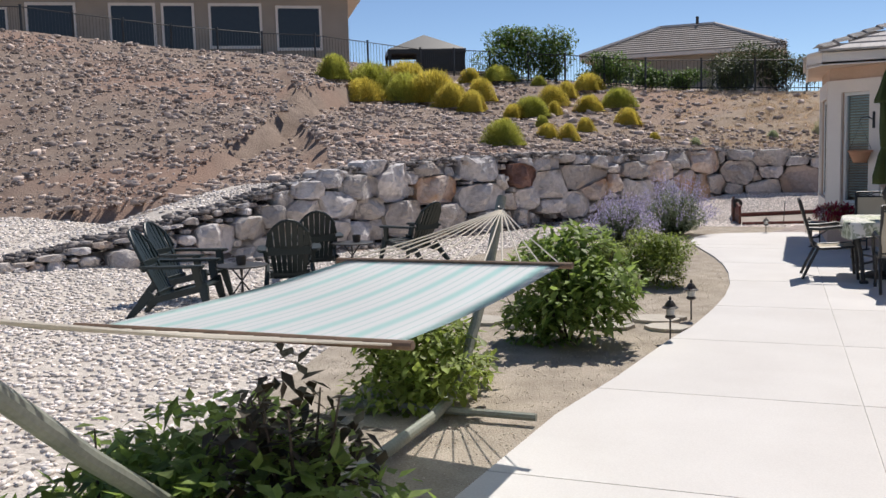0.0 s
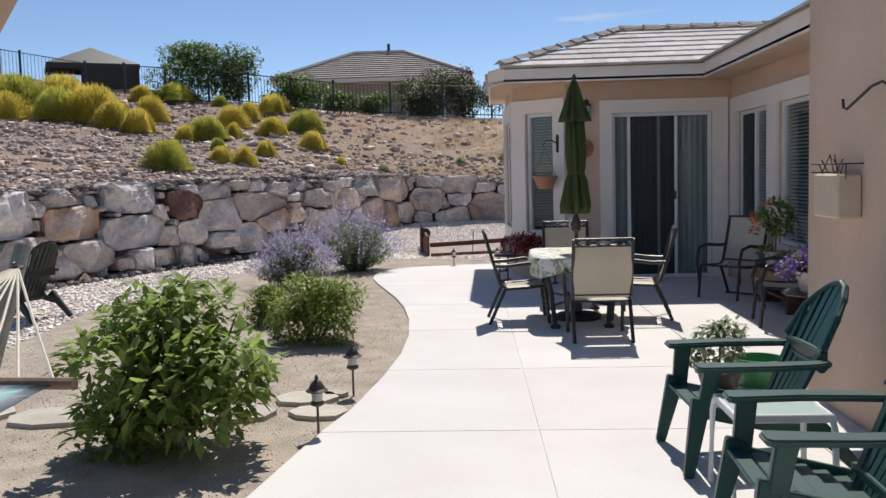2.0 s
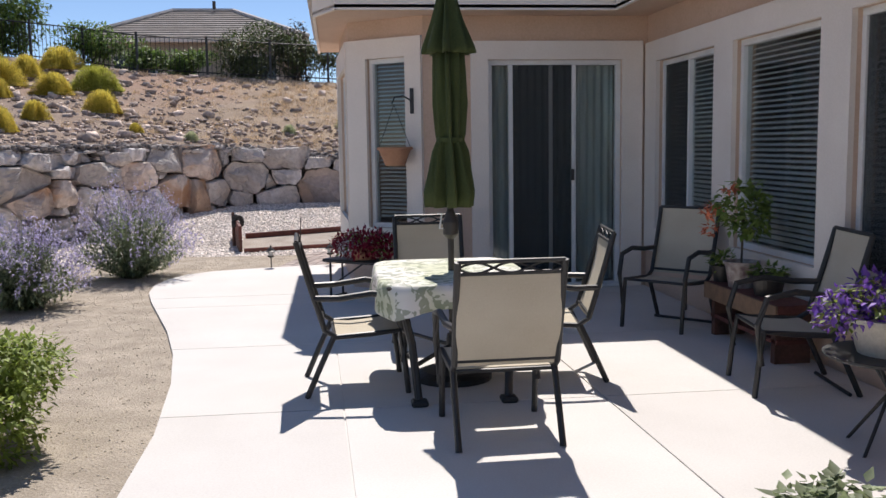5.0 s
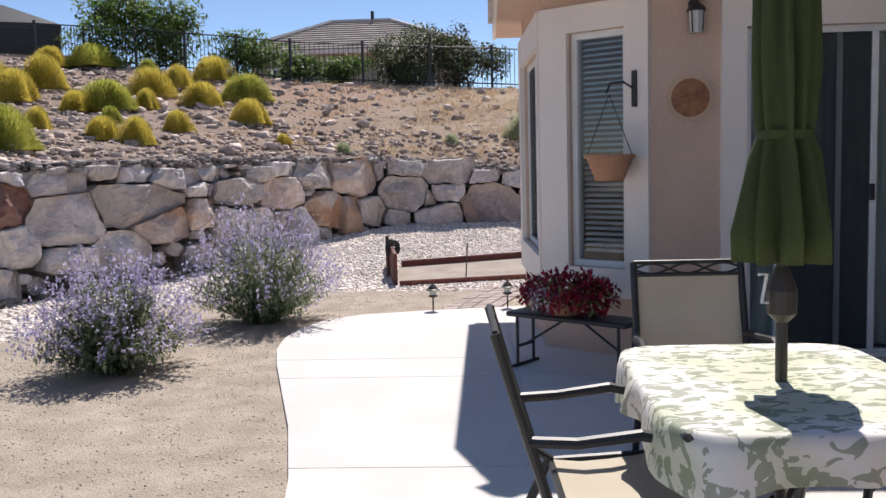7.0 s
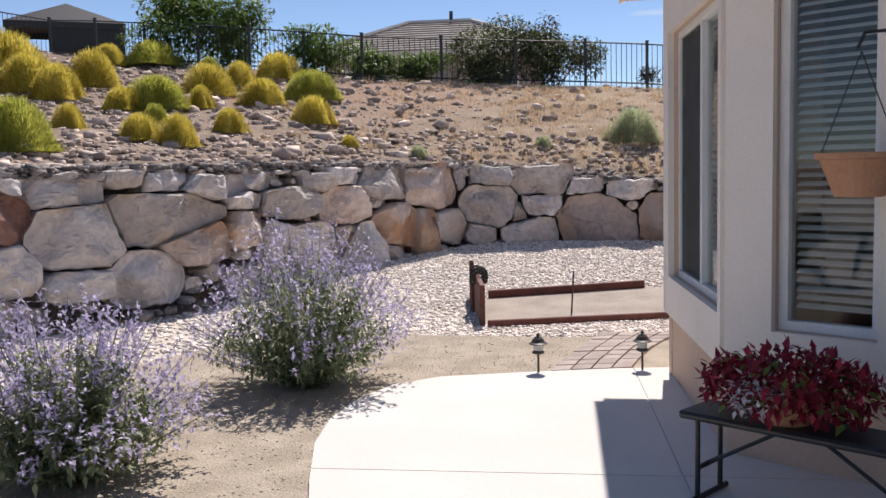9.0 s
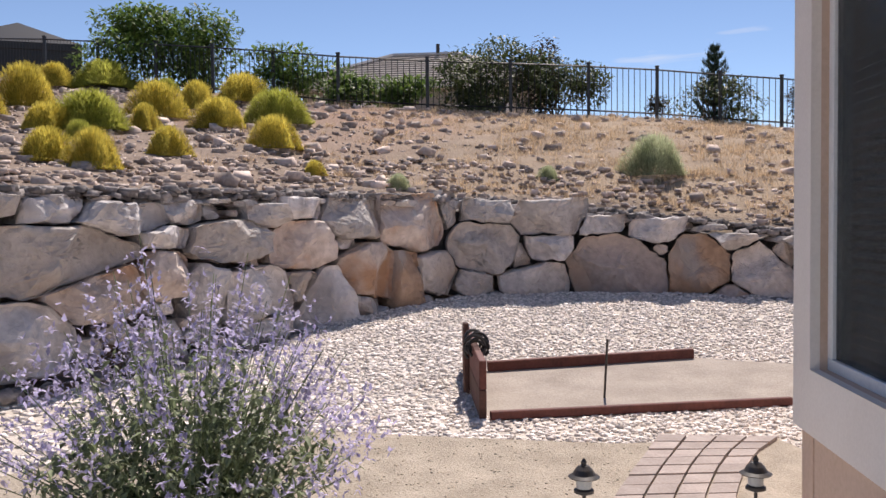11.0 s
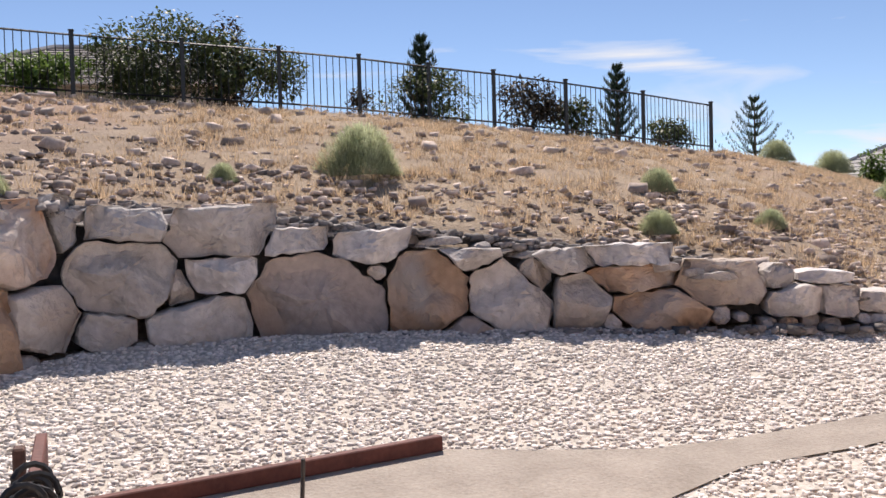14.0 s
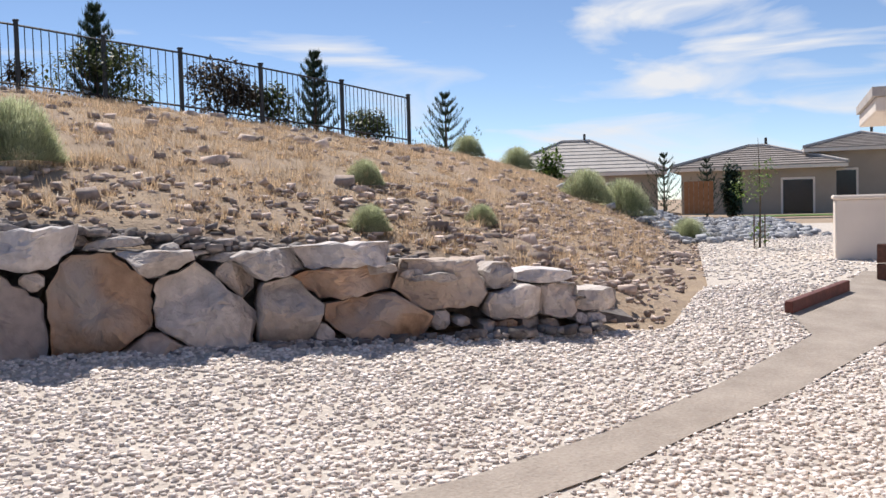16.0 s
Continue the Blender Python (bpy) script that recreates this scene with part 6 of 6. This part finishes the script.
umb = thing("patio_umbrella", "closed dark green canvas patio umbrella through the table", "umbrella", pose(-0.86, -3.58, 0))
part("pole", tube(bmesh.new(), [(0, 0, 0.05), (0, 0, 2.55)], 0.021, 12), DARKMETAL, umb)
part("base", lathe(bmesh.new(), [(0.26, 0.0), (0.26, 0.035), (0.2, 0.06), (0.06, 0.08), (0.035, 0.3)], 24), BLACK, umb)
fold = lambda f, z: 1 + 0.30 * math.sin(8 * math.tau * f + 1.5 * z) + 0.15 * math.sin(13 * math.tau * f + z * 6) + 0.10 * math.sin(3 * math.tau * f + z * 4)
part("canopy", lathe(bmesh.new(), [(0.075, 2.2), (0.08, 2.0), (0.085, 1.8), (0.076, 1.62), (0.07, 1.57), (0.092, 1.5), (0.108, 1.36), (0.124, 1.24), (0.12, 1.14), (0.1, 1.15), (0.05, 1.2)], 96, wobble=fold), GREENCANVAS, umb, smooth=True)
part("vent_canopy", lathe(bmesh.new(), [(0.02, 2.56), (0.05, 2.47), (0.08, 2.33), (0.128, 2.16), (0.133, 2.12), (0.11, 2.12), (0.06, 2.2)], 96, wobble=fold), GREENCANVAS, umb, smooth=True)
part("finial", lathe(bmesh.new(), [(0.012, 2.55), (0.026, 2.58), (0.018, 2.61), (0.004, 2.63)], 12), DARKMETAL, umb)
part("tie_strap", lathe(bmesh.new(), [(0.08, 1.555), (0.086, 1.56), (0.086, 1.585), (0.08, 1.59)], 32), GREENCANVAS, umb)
cr = part("crank_box", lathe(bmesh.new(), [(0.022, 0.93), (0.05, 0.96), (0.052, 1.04), (0.03, 1.1), (0.022, 1.12)], 16), DARKMETAL, umb)
part("crank_handle", tubes([(-0.05, -0.01, 1.0), (-0.075, -0.02, 1.0), (-0.06, -0.03, 1.1), (-0.09, -0.03, 1.1)], r=0.006), WHITEPLASTIC, cr)


def beam(p, q, w0, d0, w1, d1):
    """A tapered bar from p to q: half widths across and along at each end, with eased edges."""
    p, q = Vector(p), Vector(q)
    d = (q - p).normalized()
    side = Vector((1, 0, 0)) if abs(d.x) < 0.8 else Vector((0, 1, 0))
    along_ = d.cross(side).normalized()
    side = along_.cross(d).normalized()
    bm = bmesh.new()
    rings = [[bm.verts.new(o + side * (w * i) + along_ * (e * j)) for i, j in ((-1, -1), (1, -1), (1, 1), (-1, 1))] for o, w, e in ((p, w0, d0), (q, w1, d1))]
    bm.faces.new(rings[0])
    bm.faces.new(rings[1][::-1])
    for i in range(4):
        j = (i + 1) % 4
        bm.faces.new((rings[0][j], rings[0][i], rings[1][i], rings[1][j]))
    bmesh.ops.recalc_face_normals(bm, faces=bm.faces[:])
    bmesh.ops.bevel(bm, geom=bm.edges[:], offset=min(w0, d0) * 0.35, segments=2, affect="EDGES")
    return bm


def adirondack(m, label, mat, group, name="adirondack_chair"):
    """A moulded slatted chair that faces +y."""
    c = thing(name, label, "chair", m, group)
    for k in range(6):
        y = 0.34 - k * 0.088
        z = 0.375 - k * 0.026 - (0.012 if k == 0 else 0)
        part("seat_slat", boxes((-0.25, 0.25, y - 0.038, y + 0.038, z - 0.02, z), bevel=0.006), mat, c)
    for s in (-1, 1):
        part("front_leg", beam((s * 0.33, 0.41, 0.0), (s * 0.275, 0.33, 0.40), 0.02, 0.026, 0.027, 0.05), mat, c)
        part("back_leg", beam((s * 0.30, -0.50, 0.0), (s * 0.27, -0.22, 0.30), 0.02, 0.028, 0.026, 0.05), mat, c)
        part("side_rail", beam((s * 0.272, 0.36, 0.345), (s * 0.272, -0.28, 0.20), 0.018, 0.035, 0.018, 0.035), mat, c)
        part("arm_post", beam((s * 0.28, 0.31, 0.33), (s * 0.315, 0.28, 0.57), 0.022, 0.04, 0.024, 0.045), mat, c)
        bm = bmesh.new()
        prism(bm, [(s * 0.25, 0.35), (s * 0.27, 0.375), (s * 0.37, 0.375), (s * 0.395, 0.35), (s * 0.40, 0.0), (s * 0.375, -0.24), (s * 0.34, -0.32), (s * 0.29, -0.34), (s * 0.265, -0.30), (s * 0.275, -0.15), (s * 0.285, 0.05)], 0.562, 0.592)
        bmesh.ops.bevel(bm, geom=bm.edges[:], offset=0.009, segments=2, affect="EDGES")
        part("armrest", bm, mat, c)
    lean = math.tan(math.radians(27))
    rim = []
    for k in range(7):
        u = (k - 3) / 3.0
        top = 0.955 - 0.15 * u * u
        low = Vector((u * 0.17, -0.13, 0.22))
        high = Vector((u * (0.235 - 0.01 * abs(u)), -0.13 - (top - 0.22) * lean + 0.035 * u * u, top))
        part("back_slat", beam(low, high, 0.026, 0.011, 0.033, 0.011), mat, c)
        rim.append(high)
    side = [Vector((q * 0.262, -0.13 - 0.42 * lean + 0.04, 0.64)) for q in (-1, 1)]
    part("top_rail", tubes([side[0], *rim, side[1]], r=0.02, sides=8), mat, c)
    part("back_band", beam((-0.255, -0.13 - 0.36 * lean, 0.58), (0.255, -0.13 - 0.36 * lean, 0.58), 0.02, 0.055, 0.02, 0.055), mat, c)
    part("back_brace", boxes((-0.27, 0.27, -0.315, -0.285, 0.52, 0.57), (-0.24, 0.24, -0.175, -0.145, 0.25, 0.31), bevel=0.006), mat, c)
    return c


adirondack(pose(-0.38, -8.45, 0, 0, 0, 92), "dark green plastic adirondack chair on the patio", GREENPLASTIC, "green chairs along the near wall")
adirondack(pose(-0.38, -9.72, 0, 0, 0, 88), "dark green plastic adirondack chair on the patio", GREENPLASTIC, "green chairs along the near wall")
for x, y, a in ((-8.8, -6.75, -80), (-8.15, -7.75, -70), (-7.75, -6.1, 31), (-8.25, -4.55, 33), (-7.55, -2.7, 72)):
    adirondack(pose(x, y, land1(x, y) + 0.035, 0, 0, a), "black-green adirondack chair standing on gravel", DARKPLASTIC, "dark chairs on the gravel")


def round_table(x, y, r, h, label):
    t = thing("side_table", label, "table", pose(x, y, land1(x, y) + 0.035))
    part("tabletop", lathe(bmesh.new(), [(r - 0.01, h - 0.02), (r, h - 0.012), (r, h - 0.004), (r - 0.01, h)], 28), BLACK, t)
    for k in range(4):
        a = k * math.pi / 2 + 0.5
        part("leg", tubes([(r * 0.75 * math.cos(a), r * 0.75 * math.sin(a), 0), (-r * 0.4 * math.cos(a), -r * 0.4 * math.sin(a), h - 0.02)], r=0.009), BLACK, t)
    return t


round_table(-7.75, -7.15, 0.3, 0.5, "small round black folding table on gravel")
round_table(-7.65, -4.6, 0.3, 0.5, "small round black folding table on gravel")
for x, y in ((-7.75, -7.15), (-7.6, -4.55)):
    b = tagged(part("candle_pot", lathe(bmesh.new(), [(0.05, 0), (0.06, 0.1), (0.052, 0.1), (0.045, 0.02)], 16), DARKMETAL), "small dark candle pot on a round table", "pot")
    b.location = (x, y, land1(x, y) + 0.536)

st = thing("plastic_side_table", "white plastic side table with a glass-like top", "table", pose(-0.44, -9.06, 0))
part("tabletop", boxes((-0.21, 0.21, -0.2, 0.2, 0.435, 0.455), bevel=0.008), plain("pale_top", (0.42, 0.52, 0.48), 0.3), st)
part("rim", boxes((-0.225, 0.225, -0.215, -0.195, 0.42, 0.46), (-0.225, 0.225, 0.195, 0.215, 0.42, 0.46), (-0.225, -0.205, -0.195, 0.195, 0.42, 0.46), (0.205, 0.225, -0.195, 0.195, 0.42, 0.46), bevel=0.005), WHITEPLASTIC, st)
for x in (-1, 1):
    for y in (-1, 1):
        part("leg", tubes([(x * 0.215, y * 0.205, 0.44), (x * 0.225, y * 0.215, 0.38), (x * 0.235, y * 0.225, 0.0)], r=0.016), WHITEPLASTIC, st)


def flower_pot(name, label, x, y, z, r, h, mat, blobs, n, leaf, leaf_mat, bloom=None, n_bloom=0, seed=1, bloom_size=0.05):
    t = thing(name, label, "potted plant", pose(x, y, z))
    part("pot", lathe(bmesh.new(), [(r * 0.7, 0), (r * 0.96, h * 0.9), (r * 1.06, h * 0.9), (r * 1.06, h), (r * 0.92, h), (r * 0.88, h * 0.9)], 24), mat, t)
    g = np.random.default_rng(seed)
    part("stem", tubes([(0, 0, h * 0.8), (0.01, 0, blobs[0][2])], r=0.009, sides=5), BARK, t)
    leaf_cloud("foliage", g, blobs, n, leaf, leaf_mat, t)
    if bloom:
        leaf_cloud("bloom", g, [(b[0], b[1], b[2], b[3] * 1.08, b[4] * 1.08, b[5] * 1.08) for b in blobs], n_bloom, bloom_size, bloom, t, 1.0)
    return t


flower_pot("potted_shrub", "variegated shrub in a dark pot beside a green chair", -0.17, -6.96, 0.0, 0.16, 0.16, DARKMETAL, [(0, 0, 0.36, 0.18, 0.18, 0.15), (-0.17, 0.05, 0.28, 0.11, 0.11, 0.1), (0.05, -0.05, 0.44, 0.13, 0.13, 0.09)], 700, 0.06, LEAF_SAGE, seed=71)
tub = thing("storage_tub", "bright green plastic tub against the wall", "tub", pose(0.17, -6.74, 0))
part("tub_body", lathe(bmesh.new(), [(0.15, 0), (0.19, 0.2), (0.17, 0.2), (0.13, 0.03)], 20), plain("bright_green_plastic", (0.05, 0.26, 0.09), 0.4), tub)

# bench with red petunias under the bay window
bench = thing("folding_bench", "narrow dark folding bench below the bay window", "bench", pose(-1.28, -0.33, 0, 0, 0, -38))
part("seat", boxes((-0.5, 0.5, -0.14, 0.14, 0.37, 0.405), bevel=0.012), BLACK, bench)
for s in (-1, 1):
    part("leg", tubes([(s * 0.42, -0.1, 0.37), (s * 0.42, -0.1, 0.02)], [(s * 0.42, 0.1, 0.37), (s * 0.42, 0.1, 0.02)], [(s * 0.42, -0.16, 0.012), (s * 0.42, 0.16, 0.012)], [(s * 0.42, -0.1, 0.15), (s * 0.42, 0.1, 0.15)], r=0.012), BLACK, bench)
    part("brace", tubes([(s * 0.42, 0, 0.15), (s * 0.06, 0, 0.37)], r=0.009), BLACK, bench)
petunia = flower_pot("petunia_pot", "terracotta pot overflowing with dark red petunias", -1.33, -0.28, 0.405, 0.15, 0.13, TERRACOTTA, [(0, 0, 0.17, 0.26, 0.26, 0.13), (-0.17, 0.1, 0.14, 0.15, 0.15, 0.12), (0.17, -0.12, 0.15, 0.17, 0.17, 0.12)], 160, 0.06, LEAF, PETAL_RED, 2000, 72)
tagged(leaf_cloud("white_bloom", np.random.default_rng(73), [(-0.17, -0.17, 0.15, 0.1, 0.07, 0.09)], 160, 0.035, PETAL_WHITE, petunia), "small white flowers")

# shelf with pots along the window wall
shelf = thing("plant_bench", "low reddish wooden plank bench holding potted plants", "bench", pose(1.5, -3.1, 0))
part("top_plank", boxes((-0.15, 0.15, -0.6, 0.6, 0.36, 0.42), bevel=0.006), REDWOOD, shelf)
part("front_plank", boxes((-0.17, -0.15, -0.6, 0.6, 0.29, 0.42), bevel=0.004), WOODBAR, shelf)
part("lower_plank", boxes((-0.13, 0.13, -0.55, 0.55, 0.14, 0.17)), REDWOOD, shelf)
for y in (-0.5, 0.5):
    part("support", boxes((-0.13, 0.13, y - 0.03, y + 0.03, 0.0, 0.36)), TIMBER, shelf)
hibiscus = flower_pot("hibiscus_pot", "coral-flowered hibiscus standard in a white glazed pot", 1.48, -2.85, 0.42, 0.13, 0.2, material("glazed_pot", (0.12, 0.06, 0.06), (0.55, 0.5, 0.45), 5, 0.4, 0.1, 20), [(0, 0, 0.62, 0.2, 0.2, 0.2), (0.02, -0.12, 0.5, 0.14, 0.14, 0.12)], 420, 0.08, LEAF, None, 0, 74)
leaf_cloud("coral_bloom", np.random.default_rng(75), [(-0.2, 0.07, 0.6, 0.05, 0.05, 0.04), (-0.22, 0.16, 0.55, 0.04, 0.04, 0.04), (-0.2, 0.14, 0.43, 0.05, 0.05, 0.04), (-0.1, 0.02, 0.76, 0.04, 0.04, 0.03)], 110, 0.06, PETAL_CORAL, hibiscus)
flower_pot("small_pot", "small dark pot with a drooping plant", 1.46, -2.55, 0.42, 0.09, 0.13, DARKMETAL, [(0, 0, 0.17, 0.1, 0.1, 0.07)], 120, 0.06, LEAF, seed=76)
flower_pot("small_pot", "wide dark pot with a low plant", 1.5, -3.25, 0.42, 0.13, 0.15, DARKMETAL, [(0, 0, 0.17, 0.13, 0.13, 0.05)], 120, 0.06, LEAF, seed=77)
round_table(1.1, -5.35, 0.32, 0.52, "round black metal table with a flower bowl")
flower_pot("flower_bowl", "stone bowl of purple petunias on a black table", 1.1, -5.35, 0.47, 0.22, 0.2, STONEPAVE, [(0, 0, 0.27, 0.27, 0.27, 0.12), (-0.2, 0.1, 0.2, 0.14, 0.14, 0.1)], 380, 0.05, LEAF_LIGHT, PETAL_PURPLE, 700, 78, 0.05)

# hanging pot, plate, lantern
hp = thing("hanging_pot", "empty terracotta pot hung from an iron bracket", "pot", pose(-0.98, -0.06, 1.34))
part("pot", lathe(bmesh.new(), [(0.1, 0), (0.165, 0.16), (0.185, 0.165), (0.185, 0.19), (0.15, 0.185), (0.09, 0.02)], 28), TERRACOTTA, hp)
part("hanger", tubes([(-0.16, 0, 0.19), (0.0, 0.0, 0.62)], [(0.16, 0, 0.19), (0.0, 0.0, 0.62)], r=0.003, sides=4), BLACK, hp)
br = thing("plant_bracket", "black iron plant bracket on the window trim", "bracket", m_bay @ pose(0.84, -0.04, 2.0))
part("plate", boxes((-0.02, 0.02, -0.02, 0.0, -0.13, 0.13), bevel=0.004), BLACK, br)
part("arm", tubes([(0, -0.02, 0.0), (-0.05, -0.08, 0.05), (-0.1, -0.17, 0.04), (-0.12, -0.2, -0.03)], r=0.008), BLACK, br)
pl = thing("wall_plate", "round copper-brown decorative plate with a pale rim", "plate", pose(-0.4, -0.03, 1.92, 90, 0, 0))
part("dish", lathe(bmesh.new(), [(0.137, 0.005), (0.137, 0.026), (0.09, 0.034), (0.01, 0.036)], 40), material("copper_glaze", (0.16, 0.06, 0.03), (0.44, 0.19, 0.08), 9, 0.5, 0.3, 30), pl)
part("rim", lathe(bmesh.new(), [(0.138, 0.0), (0.16, 0.012), (0.16, 0.022), (0.138, 0.02)], 40), plain("pale_clay", (0.62, 0.44, 0.30), 0.7), pl, "pale terracotta rim")
lan = thing("wall_lantern", "small black wall lantern with glass sides", "lamp", pose(-0.37, 0.0, 2.5))
part("backplate", lathe(bmesh.new(), [(0.045, 0), (0.04, 0.02), (0.01, 0.02)], 16), BLACK, lan).matrix_local = pose(0, -0.02, 0.08, 90, 0, 0)
part("arm", tubes([(0, -0.03, 0.08), (0, -0.09, 0.13), (0, -0.11, 0.09)], r=0.008), BLACK, lan)
part("roof", lathe(bmesh.new(), [(0.07, 0.0), (0.06, 0.025), (0.02, 0.06), (0.005, 0.075)], 12, (0, -0.11, 0.02)), BLACK, lan)
part("glass", lathe(bmesh.new(), [(0.045, -0.13), (0.055, 0.02)], 8, (0, -0.11, 0)), plain("frosted_glass", (0.5, 0.5, 0.48), 0.3), lan)
part("cage", tubes(*[[(0.05 * math.cos(a), -0.11 + 0.05 * math.sin(a), -0.13), (0.06 * math.cos(a), -0.11 + 0.06 * math.sin(a), 0.02)] for a in (0.8, 2.36, 3.93, 5.5)], r=0.005, sides=4), BLACK, lan)

# near wall fittings
wb = thing("wall_planter", "beige ceramic wall planter under a wire basket", "planter", pose(0.45, -7.68, 1.27))
part("box", boxes((-0.15, -0.002, -0.2, 0.2, 0.0, 0.27), bevel=0.012), material("planter_glaze", (0.55, 0.43, 0.31), (0.66, 0.53, 0.40), 3, 0.7, 0.2, 50), wb)
part("wire_basket", tubes([(-0.16, -0.21, 0.33), (-0.16, 0.21, 0.33)], [(-0.16, -0.21, 0.28), (-0.16, 0.21, 0.28)], [(0, -0.21, 0.33), (-0.16, -0.21, 0.33)], [(0, 0.21, 0.33), (-0.16, 0.21, 0.33)], r=0.005, sides=5), BLACK, wb)
part("dry_plant", tubes(*[[(-0.1 + 0.03 * math.sin(k * 3), -0.2 + k * 0.045, 0.24), (-0.1 + 0.06 * math.sin(k * 5), -0.2 + k * 0.047, 0.33 + 0.03 * (k % 3))] for k in range(9)], r=0.004, sides=4), BARK, wb)
hk = thing("plant_hook", "long black iron plant hook on the stucco wall", "hook", pose(0.45, -8.28, 1.9))
part("rod", tubes([(-0.015, 0.0, -0.03), (-0.02, 0.0, 0.12), (-0.04, 0.05, 0.15), (-0.07, 0.12, 0.13), (-0.12, 0.34, 0.02), (-0.125, 0.38, 0.03), (-0.125, 0.39, 0.08)], r=0.009), BLACK, hk)

# ---- path lights ----
for x, y, tall in ((-2.88, -7.9, 1.0), (-2.82, -6.84, 1.0), (-2.45, 2.42, 0.8), (-1.69, 2.53, 0.8)):
    pth = thing("path_light", "small bronze garden path light beside the concrete", "lamp", pose(x, y, -0.03) @ Matrix.Diagonal((0.74, 0.74, tall, 1)), "garden path lights")
    part("stake", tube(bmesh.new(), [(0, 0, -0.05), (0, 0, 0.21)], 0.011, 8), DARKMETAL, pth)
    part("collar", lathe(bmesh.new(), [(0.02, 0.2), (0.06, 0.215), (0.06, 0.23), (0.045, 0.24)], 20), DARKMETAL, pth)
    part("lens", lathe(bmesh.new(), [(0.045, 0.24), (0.05, 0.3)], 16), plain("clear_lens", (0.5, 0.5, 0.48), 0.15), pth, "clear ribbed lens")
    cap = part("cap", lathe(bmesh.new(), [(0.09, 0.298), (0.096, 0.304), (0.07, 0.318), (0.052, 0.345), (0.03, 0.365), (0.014, 0.37), (0.018, 0.385), (0.004, 0.405)], 20), DARKMETAL, pth)

# ---- hammock ----
ham = thing("hammock", "striped white and aqua fabric hammock strung on a tube stand", "hammock")
STRIPE = bpy.data.materials.new("striped_canvas")
STRIPE.use_nodes = True
sn_, sl_ = STRIPE.node_tree.nodes, STRIPE.node_tree.links
s_co, s_sep, s_m = sn_.new("ShaderNodeTexCoord"), sn_.new("ShaderNodeSeparateXYZ"), sn_.new("ShaderNodeMath")
s_m.operation = "PINGPONG"
s_m.inputs[1].default_value = 0.115
s_r = sn_.new("ShaderNodeValToRGB")
s_r.color_ramp.elements[0].color, s_r.color_ramp.elements[0].position = (0.56, 0.77, 0.75, 1), 0.012
s_r.color_ramp.elements[1].color, s_r.color_ramp.elements[1].position = (0.84, 0.86, 0.86, 1), 0.045
for p, col in ((0.075, (0.84, 0.86, 0.86, 1)), (0.085, (0.63, 0.74, 0.73, 1)), (0.095, (0.84, 0.86, 0.86, 1))):
    e = s_r.color_ramp.elements.new(p)
    e.color = col
sl_.new(s_co.outputs["Object"], s_sep.inputs[0])
sl_.new(s_sep.outputs["X"], s_m.inputs[0])
sl_.new(s_m.outputs[0], s_r.inputs["Fac"])
sl_.new(s_r.outputs["Color"], sn_["Principled BSDF"].inputs["Base Color"])
sn_["Principled BSDF"].inputs["Roughness"].default_value = 0.8
FR, FL, NR, NL = Vector((-3.12, -10.75, 0.99)), Vector((-4.62, -10.55, 0.97)), Vector((-3.22, -12.85, 0.955)), Vector((-4.66, -12.85, 0.955))
bm = bmesh.new()
grid = []
for j in range(19):
    v = j / 18
    rowv = []
    for i in range(13):
        u = i / 12
        p = NL.lerp(NR, u).lerp(FL.lerp(FR, u), v)
        p.z -= 0.025 * math.sin(math.pi * v) + 0.01 * math.sin(math.pi * u) * math.sin(math.pi * v)
        rowv.append(bm.verts.new(p))
    grid.append(rowv)
for a, b in zip(grid, grid[1:]):
    for i in range(12):
        bm.faces.new((a[i], a[i + 1], b[i + 1], b[i]))
bmesh.ops.solidify(bm, geom=bm.faces[:], thickness=0.012)
part("bed", bm, STRIPE, ham, smooth=True)
AF, AN = Vector((-3.86, -9.55, 1.24)), Vector((-3.95, -14.05, 1.24))
for (l, r), apex in (((FL, FR), AF), ((NL, NR), AN)):
    d = (r - l).normalized()
    part("spreader_bar", tubes([l - d * 0.07, r + d * 0.07], r=0.019, sides=10), WOODBAR, ham)
    for k in range(13):
        p = l.lerp(r, k / 12)
        part("rope", tubes([p, p.lerp(apex, 0.5) - Vector((0, 0, 0.015)), apex], r=0.0055, sides=4), ROPE, ham)
    part("ring", lathe(bmesh.new(), [(0.02, -0.01), (0.03, 0.0), (0.02, 0.01)], 12), BLACK, ham).matrix_local = Matrix.Translation(apex)
stand = thing("hammock_stand", "grey-green tubular steel hammock stand", "stand")
for s, y0, ye in ((1, -10.55, -9.42), (-1, -12.72, -14.35)):
    pts = [(-3.92, y0 - s * 1.25, 0.05), (-3.92, y0 - s * 0.3, 0.05), (-3.92, y0, 0.08), (-3.92, y0 + s * 0.35, 0.30 if s > 0 else 0.24), (-3.91, y0 + s * (0.75 if s > 0 else 0.95), 0.72), (-3.9, ye, 1.32)]
    part("arm_tube", tubes(pts, r=0.036, sides=12), STANDMETAL, stand)
    part("cross_foot", tubes([(-4.5, y0 - s * 0.05, 0.03), (-3.33, y0 - s * 0.05, 0.03)], r=0.026, sides=8), STANDMETAL, stand)
    part("hook", tubes([(-3.9, ye, 1.29), (-3.9, ye - s * 0.09, 1.25)], r=0.008), BLACK, stand)
